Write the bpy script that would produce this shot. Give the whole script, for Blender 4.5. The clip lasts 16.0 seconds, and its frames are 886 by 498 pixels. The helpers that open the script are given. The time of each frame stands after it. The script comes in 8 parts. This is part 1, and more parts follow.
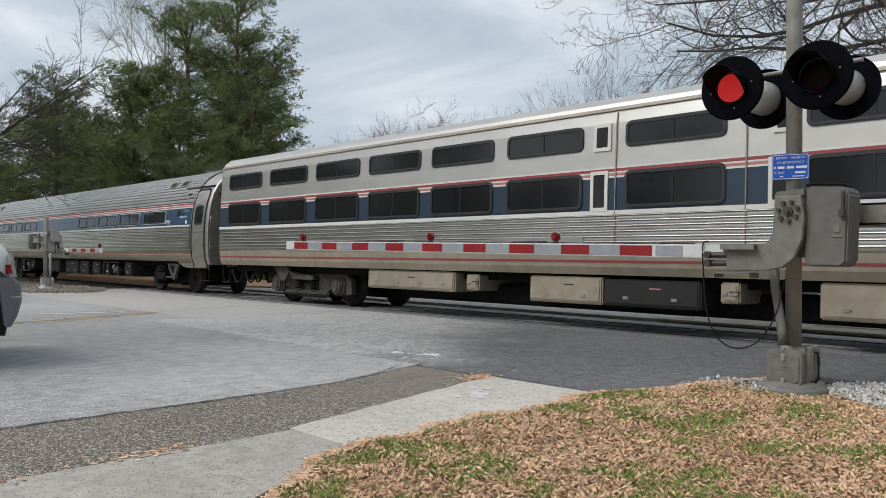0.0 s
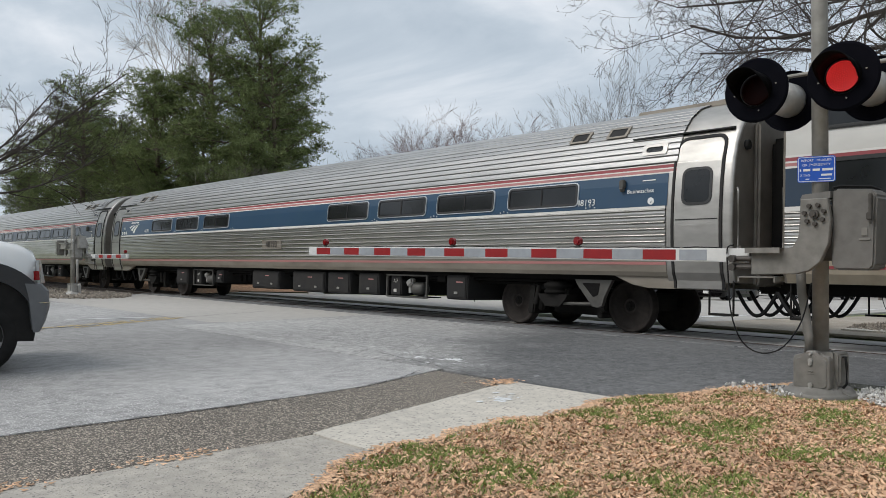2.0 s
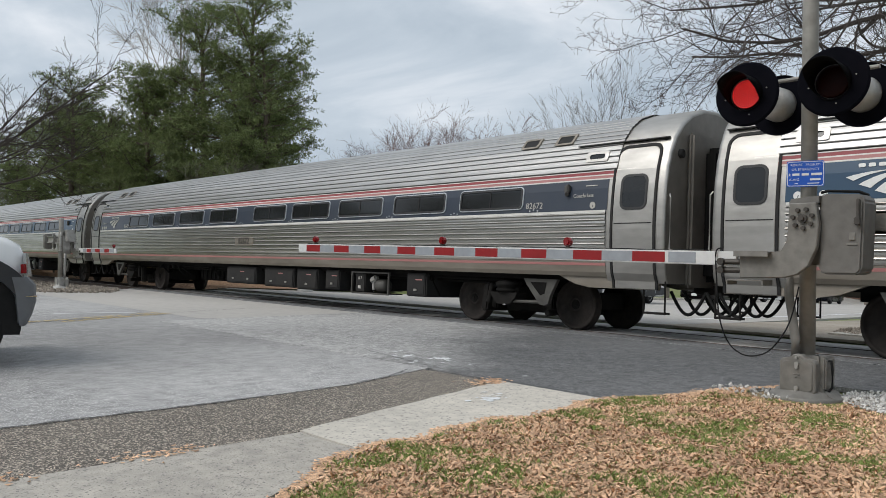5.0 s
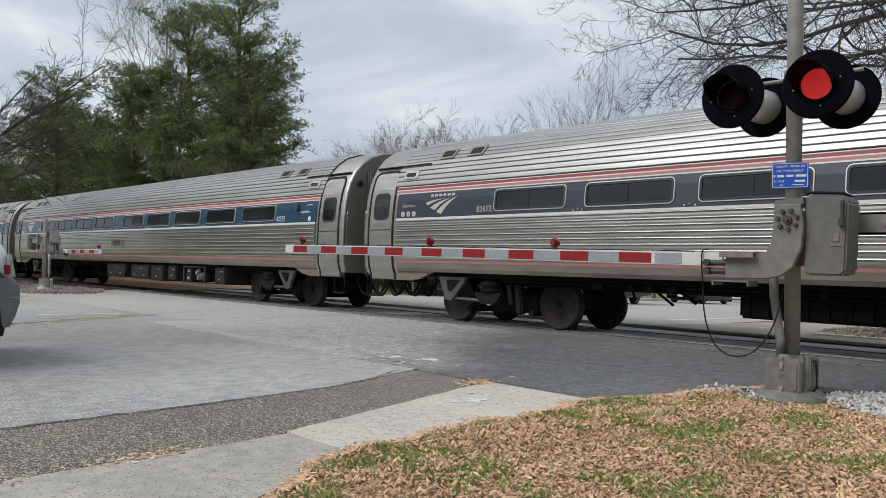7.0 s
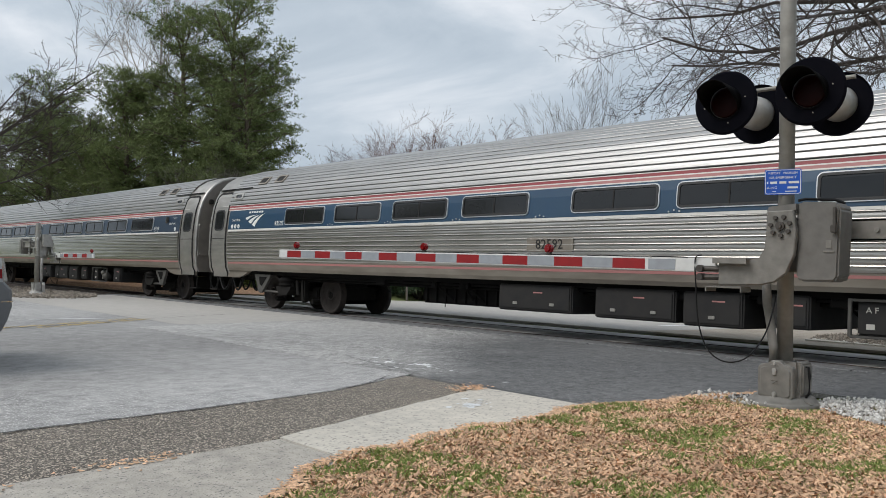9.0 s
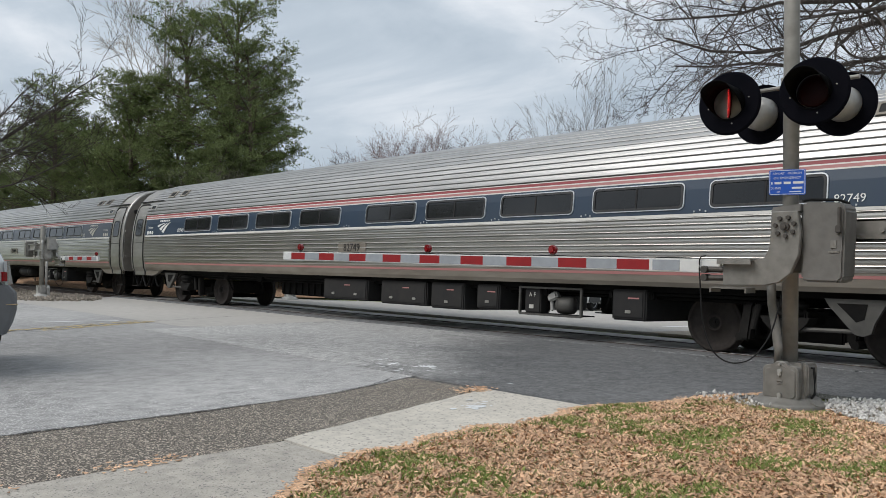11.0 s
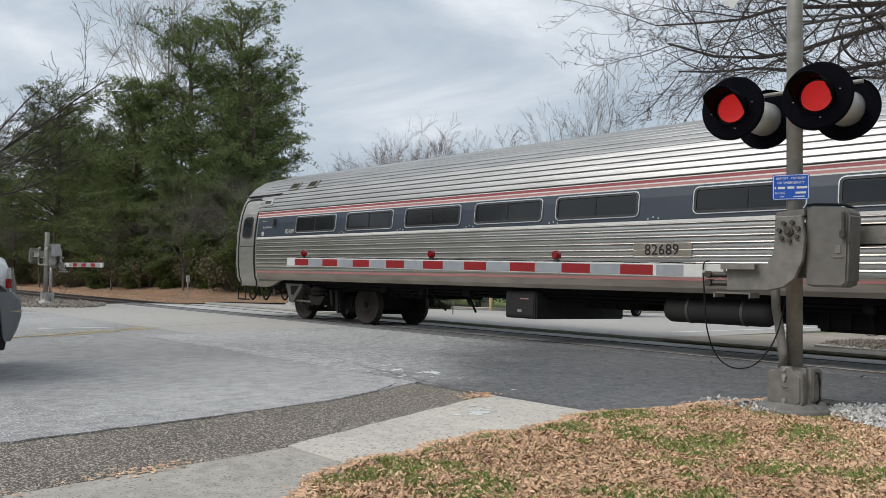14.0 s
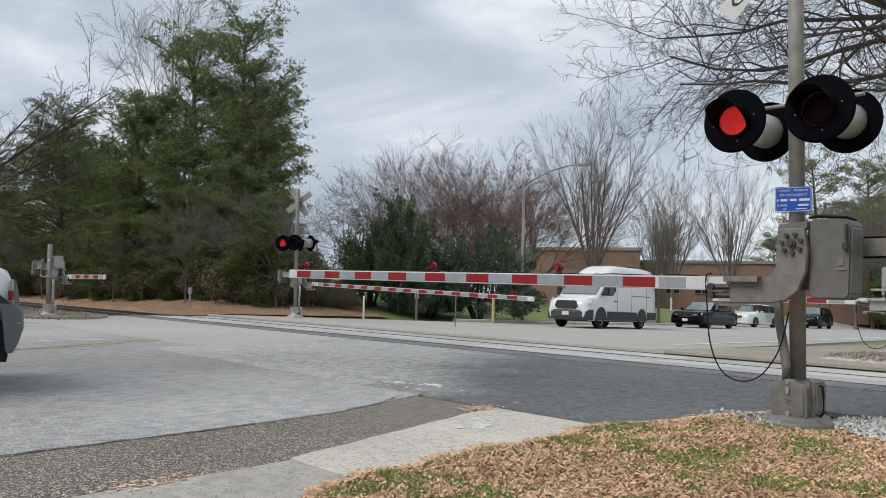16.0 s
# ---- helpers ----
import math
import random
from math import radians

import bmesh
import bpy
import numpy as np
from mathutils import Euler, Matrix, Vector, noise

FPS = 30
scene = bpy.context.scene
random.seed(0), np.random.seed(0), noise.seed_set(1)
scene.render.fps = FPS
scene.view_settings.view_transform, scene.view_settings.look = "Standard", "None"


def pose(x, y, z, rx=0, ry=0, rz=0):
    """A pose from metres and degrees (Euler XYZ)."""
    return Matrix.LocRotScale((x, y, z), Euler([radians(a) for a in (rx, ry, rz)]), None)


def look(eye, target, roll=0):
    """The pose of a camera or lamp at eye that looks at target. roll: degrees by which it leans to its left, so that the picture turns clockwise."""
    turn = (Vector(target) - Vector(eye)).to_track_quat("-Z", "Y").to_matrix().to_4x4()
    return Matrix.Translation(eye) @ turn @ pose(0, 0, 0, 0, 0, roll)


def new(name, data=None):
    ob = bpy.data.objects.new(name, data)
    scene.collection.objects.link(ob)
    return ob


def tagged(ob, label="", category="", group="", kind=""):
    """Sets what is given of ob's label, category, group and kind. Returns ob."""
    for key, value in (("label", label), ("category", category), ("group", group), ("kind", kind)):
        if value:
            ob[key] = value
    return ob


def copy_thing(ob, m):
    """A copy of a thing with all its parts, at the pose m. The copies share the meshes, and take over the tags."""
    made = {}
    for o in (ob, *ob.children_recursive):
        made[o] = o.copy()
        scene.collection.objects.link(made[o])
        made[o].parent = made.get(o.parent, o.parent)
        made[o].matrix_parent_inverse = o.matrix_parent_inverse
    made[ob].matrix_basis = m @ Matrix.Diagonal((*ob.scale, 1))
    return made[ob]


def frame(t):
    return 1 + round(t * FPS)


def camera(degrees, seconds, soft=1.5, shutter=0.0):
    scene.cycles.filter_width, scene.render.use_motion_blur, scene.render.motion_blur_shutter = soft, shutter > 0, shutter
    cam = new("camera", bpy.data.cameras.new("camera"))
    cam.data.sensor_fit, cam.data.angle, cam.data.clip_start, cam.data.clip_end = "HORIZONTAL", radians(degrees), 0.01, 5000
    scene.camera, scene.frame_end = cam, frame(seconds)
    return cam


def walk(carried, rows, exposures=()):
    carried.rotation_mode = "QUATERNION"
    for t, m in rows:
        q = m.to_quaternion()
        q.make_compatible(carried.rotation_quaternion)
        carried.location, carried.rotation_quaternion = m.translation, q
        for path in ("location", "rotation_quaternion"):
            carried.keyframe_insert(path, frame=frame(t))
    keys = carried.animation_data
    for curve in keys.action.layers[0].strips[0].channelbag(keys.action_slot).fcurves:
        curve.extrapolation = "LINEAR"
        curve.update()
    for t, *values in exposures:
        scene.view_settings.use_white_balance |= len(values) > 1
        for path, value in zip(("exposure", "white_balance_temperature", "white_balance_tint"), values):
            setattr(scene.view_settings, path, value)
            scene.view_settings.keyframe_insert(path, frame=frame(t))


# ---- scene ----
# ---------------------------------------------------------------- camera
EYE = Vector((0.0, 0.0, 1.25))
cam = camera(59.3, 16.0, soft=0.6)


def view(yaw, pitch, roll):
    """Pose of the standing camera: degrees left of the +y axis, degrees up, degrees of lean."""
    y, p = radians(yaw), radians(pitch)
    ahead = Vector((-math.sin(y) * math.cos(p), math.cos(y) * math.cos(p), math.sin(p)))
    return look(EYE, EYE + ahead * 10, roll)


walk(cam, [
    (0.0, view(46.00, 0.44, 0.40)), (0.5, view(46.57, 0.70, 0.35)), (1.0, view(47.06, 0.81, 0.22)),
    (1.5, view(47.39, 0.81, 0.17)), (2.0, view(47.61, 0.79, 0.19)), (2.5, view(47.65, 0.79, 0.33)),
    (3.0, view(47.60, 0.78, 0.49)), (3.5, view(47.47, 0.75, 0.67)), (4.0, view(47.31, 0.71, 0.84)),
    (6.5, view(46.13, 0.80, 0.97)), (7.0, view(45.95, 0.80, 1.00)), (7.5, view(45.87, 0.86, 1.00)),
    (8.0, view(45.76, 0.97, 1.03)), (8.5, view(45.60, 1.11, 1.09)), (9.0, view(45.52, 1.20, 1.15)),
    (11.5, view(45.93, 1.40, 0.90)), (12.0, view(46.03, 1.57, 0.83)), (12.5, view(46.06, 1.66, 0.73)),
    (13.0, view(46.01, 1.66, 0.71)), (13.5, view(46.02, 1.67, 0.84)), (14.0, view(46.06, 1.73, 0.84)),
    (14.5, view(46.11, 1.92, 0.84)), (15.0, view(46.17, 2.15, 0.82)), (15.5, view(46.20, 2.42, 0.90)),
    (16.0, view(46.24, 2.62, 0.88))], exposures=[(0.0, 0.0), (16.0, 0.0)])

# ---------------------------------------------------------------- sky and sun
SUN_ELEVATION, SUN_AZIMUTH = 48.0, 200.0   # degrees; azimuth clockwise from +y


def make_sky():
    world = bpy.data.worlds.new("overcast_sky")
    scene.world = world
    world.use_nodes = True
    nt = world.node_tree
    nt.nodes.clear()
    out = nt.nodes.new("ShaderNodeOutputWorld")
    bg = nt.nodes.new("ShaderNodeBackground")
    sky = nt.nodes.new("ShaderNodeTexSky")
    sky.sky_type, sky.sun_disc = "NISHITA", False
    sky.sun_elevation, sky.sun_rotation = radians(SUN_ELEVATION), radians(SUN_AZIMUTH)
    haze = nt.nodes.new("ShaderNodeMix")
    haze.data_type = "RGBA"
    coord = nt.nodes.new("ShaderNodeTexCoord")
    stretch = nt.nodes.new("ShaderNodeMapping")
    stretch.inputs["Scale"].default_value = (1.0, 1.0, 2.6)
    big = nt.nodes.new("ShaderNodeTexNoise")
    big.inputs["Scale"].default_value, big.inputs["Detail"].default_value = 2.6, 9.0
    big.inputs["Roughness"].default_value, big.inputs["Distortion"].default_value = 0.55, 0.5
    ramp = nt.nodes.new("ShaderNodeValToRGB")
    e = ramp.color_ramp.elements
    e[0].position, e[0].color = 0.34, (0.42, 0.50, 0.585, 1)
    e[1].position, e[1].color = 0.66, (0.86, 0.90, 0.955, 1)
    mid = ramp.color_ramp.elements.new(0.50)
    mid.color = (0.58, 0.655, 0.735, 1)
    dim = nt.nodes.new("ShaderNodeMix")
    dim.data_type, dim.blend_type = "RGBA", "MULTIPLY"
    dim.inputs["Factor"].default_value = 1.0
    dim.inputs["B"].default_value = (0.10, 0.10, 0.10, 1)
    haze.inputs["Factor"].default_value = 0.95
    L = nt.links.new
    L(coord.outputs["Generated"], stretch.inputs["Vector"])
    L(stretch.outputs["Vector"], big.inputs["Vector"])
    L(big.outputs["Fac"], ramp.inputs["Fac"])
    L(sky.outputs["Color"], dim.inputs["A"])
    L(dim.outputs["Result"], haze.inputs["A"])
    L(ramp.outputs["Color"], haze.inputs["B"])
    L(haze.outputs["Result"], bg.inputs["Color"])
    L(bg.outputs["Background"], out.inputs["Surface"])
    bg.inputs["Strength"].default_value = 1.0


make_sky()
sun_data = bpy.data.lights.new("sun", "SUN")
sun_data.energy, sun_data.angle, sun_data.color = 2.0, radians(35), (1.0, 0.97, 0.93)
sun = new("sun", sun_data)
_a, _e = radians(SUN_AZIMUTH), radians(SUN_ELEVATION)
sun.matrix_world = look((0, 0, 30), Vector((0, 0, 30)) - Vector((math.sin(_a) * math.cos(_e), math.cos(_a) * math.cos(_e), math.sin(_e))))


# ---------------------------------------------------------------- materials
def mat(name, a, b=None, rough=0.6, metal=0.0, grain=20.0, patch=0.8, bump=0.0, bump_scale=None, speck=None,
        speck_scale=150.0, speck_amount=0.35, vary=0.0, stretch=(1, 1, 1), island=False, rough_b=None, coat=0.0, spec=0.5):
    """Two colours mixed by a coarse and a fine noise, with specks, bump and a variation from piece to piece."""
    m = bpy.data.materials.new(name)
    m.use_nodes = True
    nt = m.node_tree
    N, L = nt.nodes.new, nt.links.new
    bsdf = nt.nodes["Principled BSDF"]
    bsdf.inputs["Roughness"].default_value, bsdf.inputs["Metallic"].default_value = rough, metal
    bsdf.inputs["Specular IOR Level"].default_value = spec
    if coat:
        bsdf.inputs["Coat Weight"].default_value, bsdf.inputs["Coat Roughness"].default_value = coat, 0.08
    b = b or tuple(c * 0.8 for c in a)
    coord, mp = N("ShaderNodeTexCoord"), N("ShaderNodeMapping")
    mp.inputs["Scale"].default_value = stretch
    L(coord.outputs["Object"], mp.inputs["Vector"])
    n1, n2 = N("ShaderNodeTexNoise"), N("ShaderNodeTexNoise")
    n1.inputs["Scale"].default_value, n1.inputs["Detail"].default_value = patch, 5
    n2.inputs["Scale"].default_value, n2.inputs["Detail"].default_value = grain, 4
    for n in (n1, n2):
        L(mp.outputs["Vector"], n.inputs["Vector"])
    add = N("ShaderNodeMath")
    add.operation = "ADD"
    L(n1.outputs["Fac"], add.inputs[0])
    L(n2.outputs["Fac"], add.inputs[1])
    rng = N("ShaderNodeMapRange")
    rng.inputs["From Min"].default_value, rng.inputs["From Max"].default_value = 0.72, 1.28
    L(add.outputs[0], rng.inputs["Value"])
    mix = N("ShaderNodeMix")
    mix.data_type = "RGBA"
    mix.inputs["A"].default_value, mix.inputs["B"].default_value = (*a, 1), (*b, 1)
    L(rng.outputs["Result"], mix.inputs["Factor"])
    color = mix.outputs["Result"]
    if speck:
        v = N("ShaderNodeTexVoronoi")
        v.inputs["Scale"].default_value = speck_scale
        L(coord.outputs["Object"], v.inputs["Vector"])
        sep = N("ShaderNodeSeparateColor")
        L(v.outputs["Color"], sep.inputs["Color"])
        sr = N("ShaderNodeMapRange")
        sr.inputs["From Min"].default_value, sr.inputs["From Max"].default_value = 1.0 - speck_amount, 1.0
        L(sep.outputs[0], sr.inputs["Value"])
        mx = N("ShaderNodeMix")
        mx.data_type = "RGBA"
        mx.inputs["B"].default_value = (*speck, 1)
        L(color, mx.inputs["A"])
        L(sr.outputs["Result"], mx.inputs["Factor"])
        color = mx.outputs["Result"]
    if vary:
        hsv = N("ShaderNodeHueSaturation")
        if island:
            src = N("ShaderNodeNewGeometry").outputs["Random Per Island"]
        else:
            src = N("ShaderNodeObjectInfo").outputs["Random"]
        vr = N("ShaderNodeMapRange")
        vr.inputs["To Min"].default_value, vr.inputs["To Max"].default_value = 1 - vary, 1 + vary
        L(src, vr.inputs["Value"])
        L(vr.outputs["Result"], hsv.inputs["Value"])
        L(color, hsv.inputs["Color"])
        color = hsv.outputs["Color"]
    L(color, bsdf.inputs["Base Color"])
    if rough_b is not None:
        rr = N("ShaderNodeMapRange")
        rr.inputs["To Min"].default_value, rr.inputs["To Max"].default_value = rough, rough_b
        L(n1.outputs["Fac"], rr.inputs["Value"])
        L(rr.outputs["Result"], bsdf.inputs["Roughness"])
    if bump:
        bn = N("ShaderNodeTexNoise")
        bn.inputs["Scale"].default_value, bn.inputs["Detail"].default_value = bump_scale or grain * 2, 4
        L(mp.outputs["Vector"], bn.inputs["Vector"])
        bp = N("ShaderNodeBump")
        bp.inputs["Strength"].default_value, bp.inputs["Distance"].default_value = min(1.0, bump), 0.02
        L(bn.outputs["Fac"], bp.inputs["Height"])
        L(bp.outputs["Normal"], bsdf.inputs["Normal"])
    return m


def glow(name, color, strength):
    m = bpy.data.materials.new(name)
    m.use_nodes = True
    bsdf = m.node_tree.nodes["Principled BSDF"]
    bsdf.inputs["Base Color"].default_value = (*color, 1)
    bsdf.inputs["Emission Color"].default_value = (*color, 1)
    bsdf.inputs["Emission Strength"].default_value = strength
    return m


ASPHALT_OLD = mat("asphalt_worn", (0.42, 0.41, 0.395), (0.20, 0.195, 0.188), 0.85, grain=9.0, patch=0.38, stretch=(0.75, 0.55, 1.0), bump=0.5, bump_scale=140,
                  speck=(0.66, 0.645, 0.62), speck_scale=105, speck_amount=0.30)
ASPHALT_NEW = mat("asphalt_dark", (0.10, 0.102, 0.105), (0.185, 0.185, 0.185), 0.8, grain=12, patch=0.5, bump=0.6, bump_scale=120,
                  speck=(0.33, 0.33, 0.33), speck_scale=75, speck_amount=0.3)


def blend_in(m, darker):
    """Old asphalt that passes into the newer, darker one along a slanting ragged line."""
    nt = m.node_tree
    N, L = nt.nodes.new, nt.links.new
    base = nt.nodes["Principled BSDF"].inputs["Base Color"]
    src = base.links[0].from_socket
    co, dot, nz = N("ShaderNodeTexCoord"), N("ShaderNodeVectorMath"), N("ShaderNodeTexNoise")
    dot.operation = "DOT_PRODUCT"
    dot.inputs[1].default_value = (0.62, 0.40, 0.0)
    nz.inputs["Scale"].default_value, nz.inputs["Detail"].default_value = 0.8, 6
    L(co.outputs["Object"], dot.inputs[0])
    L(co.outputs["Object"], nz.inputs["Vector"])
    ma = N("ShaderNodeMath")
    ma.operation = "MULTIPLY_ADD"
    ma.inputs[1].default_value = 2.2
    L(nz.outputs["Fac"], ma.inputs[0])
    L(dot.outputs["Value"], ma.inputs[2])
    rg = N("ShaderNodeMapRange")
    rg.inputs["From Min"].default_value, rg.inputs["From Max"].default_value = -1.35, 0.15
    L(ma.outputs[0], rg.inputs["Value"])
    mx, tint = N("ShaderNodeMix"), N("ShaderNodeMix")
    mx.data_type = tint.data_type = "RGBA"
    tint.blend_type = "MULTIPLY"
    tint.inputs["Factor"].default_value = 1.0
    tint.inputs["B"].default_value = (*darker, 1)
    L(src, tint.inputs["A"])
    L(src, mx.inputs["A"])
    L(tint.outputs["Result"], mx.inputs["B"])
    L(rg.outputs["Result"], mx.inputs["Factor"])
    mott, mr, mul = N("ShaderNodeTexNoise"), N("ShaderNodeMapRange"), N("ShaderNodeMix")
    mott.inputs["Scale"].default_value, mott.inputs["Detail"].default_value, mott.inputs["Roughness"].default_value = 16.0, 10, 0.82
    mr.inputs["From Min"].default_value, mr.inputs["From Max"].default_value = 0.34, 0.66
    mr.inputs["To Min"].default_value, mr.inputs["To Max"].default_value = 0.45, 1.5
    mul.data_type, mul.blend_type = "RGBA", "MULTIPLY"
    mul.inputs["Factor"].default_value = 1.0
    L(co.outputs["Object"], mott.inputs["Vector"])
    L(mott.outputs["Fac"], mr.inputs["Value"])
    L(mx.outputs["Result"], mul.inputs["A"])
    L(mr.outputs["Result"], mul.inputs["B"])
    L(mul.outputs["Result"], base)
    return m


def lanes(m, stops):
    """Bands along the road: lanes darkened by tyres, pale dust swept to the edge. stops: (x in metres, factor)."""
    nt = m.node_tree
    N, L = nt.nodes.new, nt.links.new
    base = nt.nodes["Principled BSDF"].inputs["Base Color"]
    src = base.links[0].from_socket
    co, nz, sep, ma, rg, ramp, mx = (N("ShaderNodeTexCoord"), N("ShaderNodeTexNoise"), N("ShaderNodeSeparateXYZ"), N("ShaderNodeMath"), N("ShaderNodeMapRange"),
                                     N("ShaderNodeValToRGB"), N("ShaderNodeMix"))
    nz.inputs["Scale"].default_value, nz.inputs["Detail"].default_value = 0.45, 7
    L(co.outputs["Object"], nz.inputs["Vector"])
    L(co.outputs["Object"], sep.inputs["Vector"])
    ma.operation = "MULTIPLY_ADD"
    ma.inputs[1].default_value = 3.2
    L(nz.outputs["Fac"], ma.inputs[0])
    L(sep.outputs["X"], ma.inputs[2])
    lo, hi = stops[0][0], stops[-1][0]
    rg.inputs["From Min"].default_value, rg.inputs["From Max"].default_value = lo + 1.6, hi + 1.6
    L(ma.outputs[0], rg.inputs["Value"])
    els = ramp.color_ramp.elements
    while len(els) < len(stops):
        els.new(0.5)
    for e, (x, f) in zip(els, stops):
        e.position, e.color = (x - lo) / (hi - lo), (f * 0.5, f * 0.5, f * 0.505, 1)
    mx.data_type, mx.blend_type = "RGBA", "MULTIPLY"
    mx.inputs["Factor"].default_value = 1.0
    dbl = N("ShaderNodeVectorMath")
    dbl.operation = "SCALE"
    dbl.inputs["Scale"].default_value = 2.0
    L(rg.outputs["Result"], ramp.inputs["Fac"])
    L(ramp.outputs["Color"], dbl.inputs[0])
    L(src, mx.inputs["A"])
    L(dbl.outputs["Vector"], mx.inputs["B"])
    L(mx.outputs["Result"], base)
    return m


lanes(ASPHALT_OLD, ((-27.0, 1.05), (-18.0, 1.0), (-15.2, 0.84), (-13.0, 0.78), (-10.5, 0.70), (-8.8, 0.82), (-7.2, 1.06), (-6.0, 1.10)))
ASPHALT_MID = blend_in(mat("asphalt_worn_to_dark", (0.42, 0.41, 0.395), (0.20, 0.195, 0.188), 0.85, grain=9.0, patch=0.38, stretch=(0.75, 0.55, 1.0), bump=0.5, bump_scale=140,
                           speck=(0.66, 0.645, 0.62), speck_scale=105, speck_amount=0.30), (0.36, 0.37, 0.385))
SHOULDER = mat("coarse_shoulder", (0.085, 0.074, 0.063), (0.145, 0.128, 0.11), 0.9, grain=30, patch=0.9, bump=0.9, bump_scale=90,
               speck=(0.68, 0.59, 0.48), speck_scale=105, speck_amount=0.42)
CONCRETE = mat("concrete_walk", (0.64, 0.59, 0.51), (0.48, 0.445, 0.39), 0.85, grain=10, patch=0.9, bump=0.3, bump_scale=60,
               speck=(0.24, 0.22, 0.2), speck_scale=60, speck_amount=0.15)
WALK_DARK = mat("stained_walk", (0.33, 0.305, 0.27), (0.50, 0.46, 0.40), 0.9, grain=9, patch=1.3, bump=0.35, bump_scale=70,
                speck=(0.17, 0.16, 0.15), speck_scale=95, speck_amount=0.18)
ROAD_FAR = mat("asphalt_pale", (0.46, 0.435, 0.40), (0.37, 0.35, 0.325), 0.85, grain=5, patch=0.2, bump=0.3, bump_scale=60)
GRASS_SOIL = mat("grass_and_soil", (0.30, 0.21, 0.125), (0.20, 0.18, 0.075), 0.95, grain=6, patch=0.55, bump=0.8, bump_scale=40,
                 speck=(0.28, 0.19, 0.11), speck_scale=26, speck_amount=0.5)
LAWN = mat("winter_lawn", (0.16, 0.215, 0.06), (0.22, 0.22, 0.10), 0.95, grain=3, patch=0.12, bump=0.5, bump_scale=30)
LEAF_BANK = mat("leaf_covered_bank", (0.30, 0.175, 0.10), (0.19, 0.115, 0.068), 0.95, grain=7, patch=0.5, bump=1.0, bump_scale=18,
                speck=(0.42, 0.27, 0.17), speck_scale=14, speck_amount=0.4)
DIRT = mat("bare_dirt", (0.40, 0.35, 0.29), (0.29, 0.25, 0.20), 0.95, grain=8, patch=0.8, bump=0.6, bump_scale=40)
PAINT_YELLOW = mat("worn_yellow_paint", (0.64, 0.47, 0.19), (0.46, 0.37, 0.22), 0.85, grain=14, patch=3.2)
SPILL_WHITE = mat("soaked_white_paint", (0.80, 0.81, 0.81), (0.58, 0.58, 0.57), 0.85, grain=30, patch=6.0)
PAINT_WHITE = mat("worn_white_paint", (0.74, 0.75, 0.75), (0.46, 0.46, 0.45), 0.8, grain=14, patch=2.5)
BALLAST = mat("ballast_stone", (0.34, 0.295, 0.245), (0.225, 0.195, 0.16), 0.95, grain=8, patch=0.9, vary=0.35, island=True)
PALE_STONE = mat("pale_gravel", (0.66, 0.64, 0.61), (0.48, 0.46, 0.43), 0.9, grain=14, patch=1.5, vary=0.3, island=True)
RAIL_STEEL = mat("rail_steel", (0.13, 0.10, 0.085), (0.075, 0.06, 0.05), 0.6, 0.6, grain=20, patch=1.2)
RAIL_TOP = mat("polished_rail", (0.26, 0.25, 0.25), (0.18, 0.175, 0.17), 0.4, 0.9, grain=30, patch=1.0)
PANEL = mat("crossing_panel", (0.52, 0.51, 0.49), (0.38, 0.37, 0.355), 0.85, grain=9, patch=0.7, bump=0.3, vary=0.14)
RUBBER = mat("dark_rubber", (0.028, 0.028, 0.029), (0.045, 0.043, 0.04), 0.75, grain=14, patch=1.0)
TIMBER = mat("old_tie", (0.13, 0.10, 0.08), (0.08, 0.065, 0.055), 0.9, grain=9, patch=1.0, vary=0.2)

STEEL_RIB = mat("fluted_stainless", (0.60, 0.58, 0.545), (0.42, 0.40, 0.37), 0.22, 0.95, grain=3, patch=0.5, rough_b=0.42, stretch=(0.35, 1, 2.5))
STEEL_ROOF = mat("roof_stainless", (0.49, 0.48, 0.465), (0.37, 0.362, 0.35), 0.36, 0.9, grain=3, patch=0.5, rough_b=0.48, stretch=(0.35, 1, 2.5))
END_WALL = mat("sooty_end_wall", (0.26, 0.235, 0.205), (0.18, 0.162, 0.142), 0.55, 0.2, grain=4, patch=0.8, bump=0.05, bump_scale=20)
STEEL_FLAT = mat("brushed_stainless", (0.52, 0.50, 0.47), (0.36, 0.345, 0.32), 0.36, 0.9, grain=4, patch=0.6, rough_b=0.55, stretch=(0.6, 1, 1.6))
STEEL_DIRTY = mat("grimy_stainless", (0.36, 0.325, 0.275), (0.24, 0.21, 0.175), 0.48, 0.75, grain=4, patch=0.7, rough_b=0.65, stretch=(0.4, 1, 1.4))
ROOF_GREY = mat("upper_car_silver", (0.66, 0.635, 0.59), (0.54, 0.515, 0.475), 0.40, 0.75, grain=3, patch=0.5, stretch=(0.4, 1, 1))
BLUE = mat("band_blue", (0.013, 0.050, 0.104), (0.018, 0.056, 0.102), 0.4, grain=3, patch=0.5, coat=0.3)
BLUE_GREY = mat("band_faded_blue", (0.016, 0.036, 0.068), (0.022, 0.040, 0.066), 0.45, grain=3, patch=0.5, coat=0.2)
SLATE = mat("band_slate", (0.030, 0.040, 0.060), (0.040, 0.048, 0.064), 0.4, grain=3, patch=0.5, coat=0.2)
STRIPE_RED = mat("stripe_red", (0.29, 0.045, 0.052), (0.25, 0.055, 0.06), 0.5, grain=4, patch=0.5)
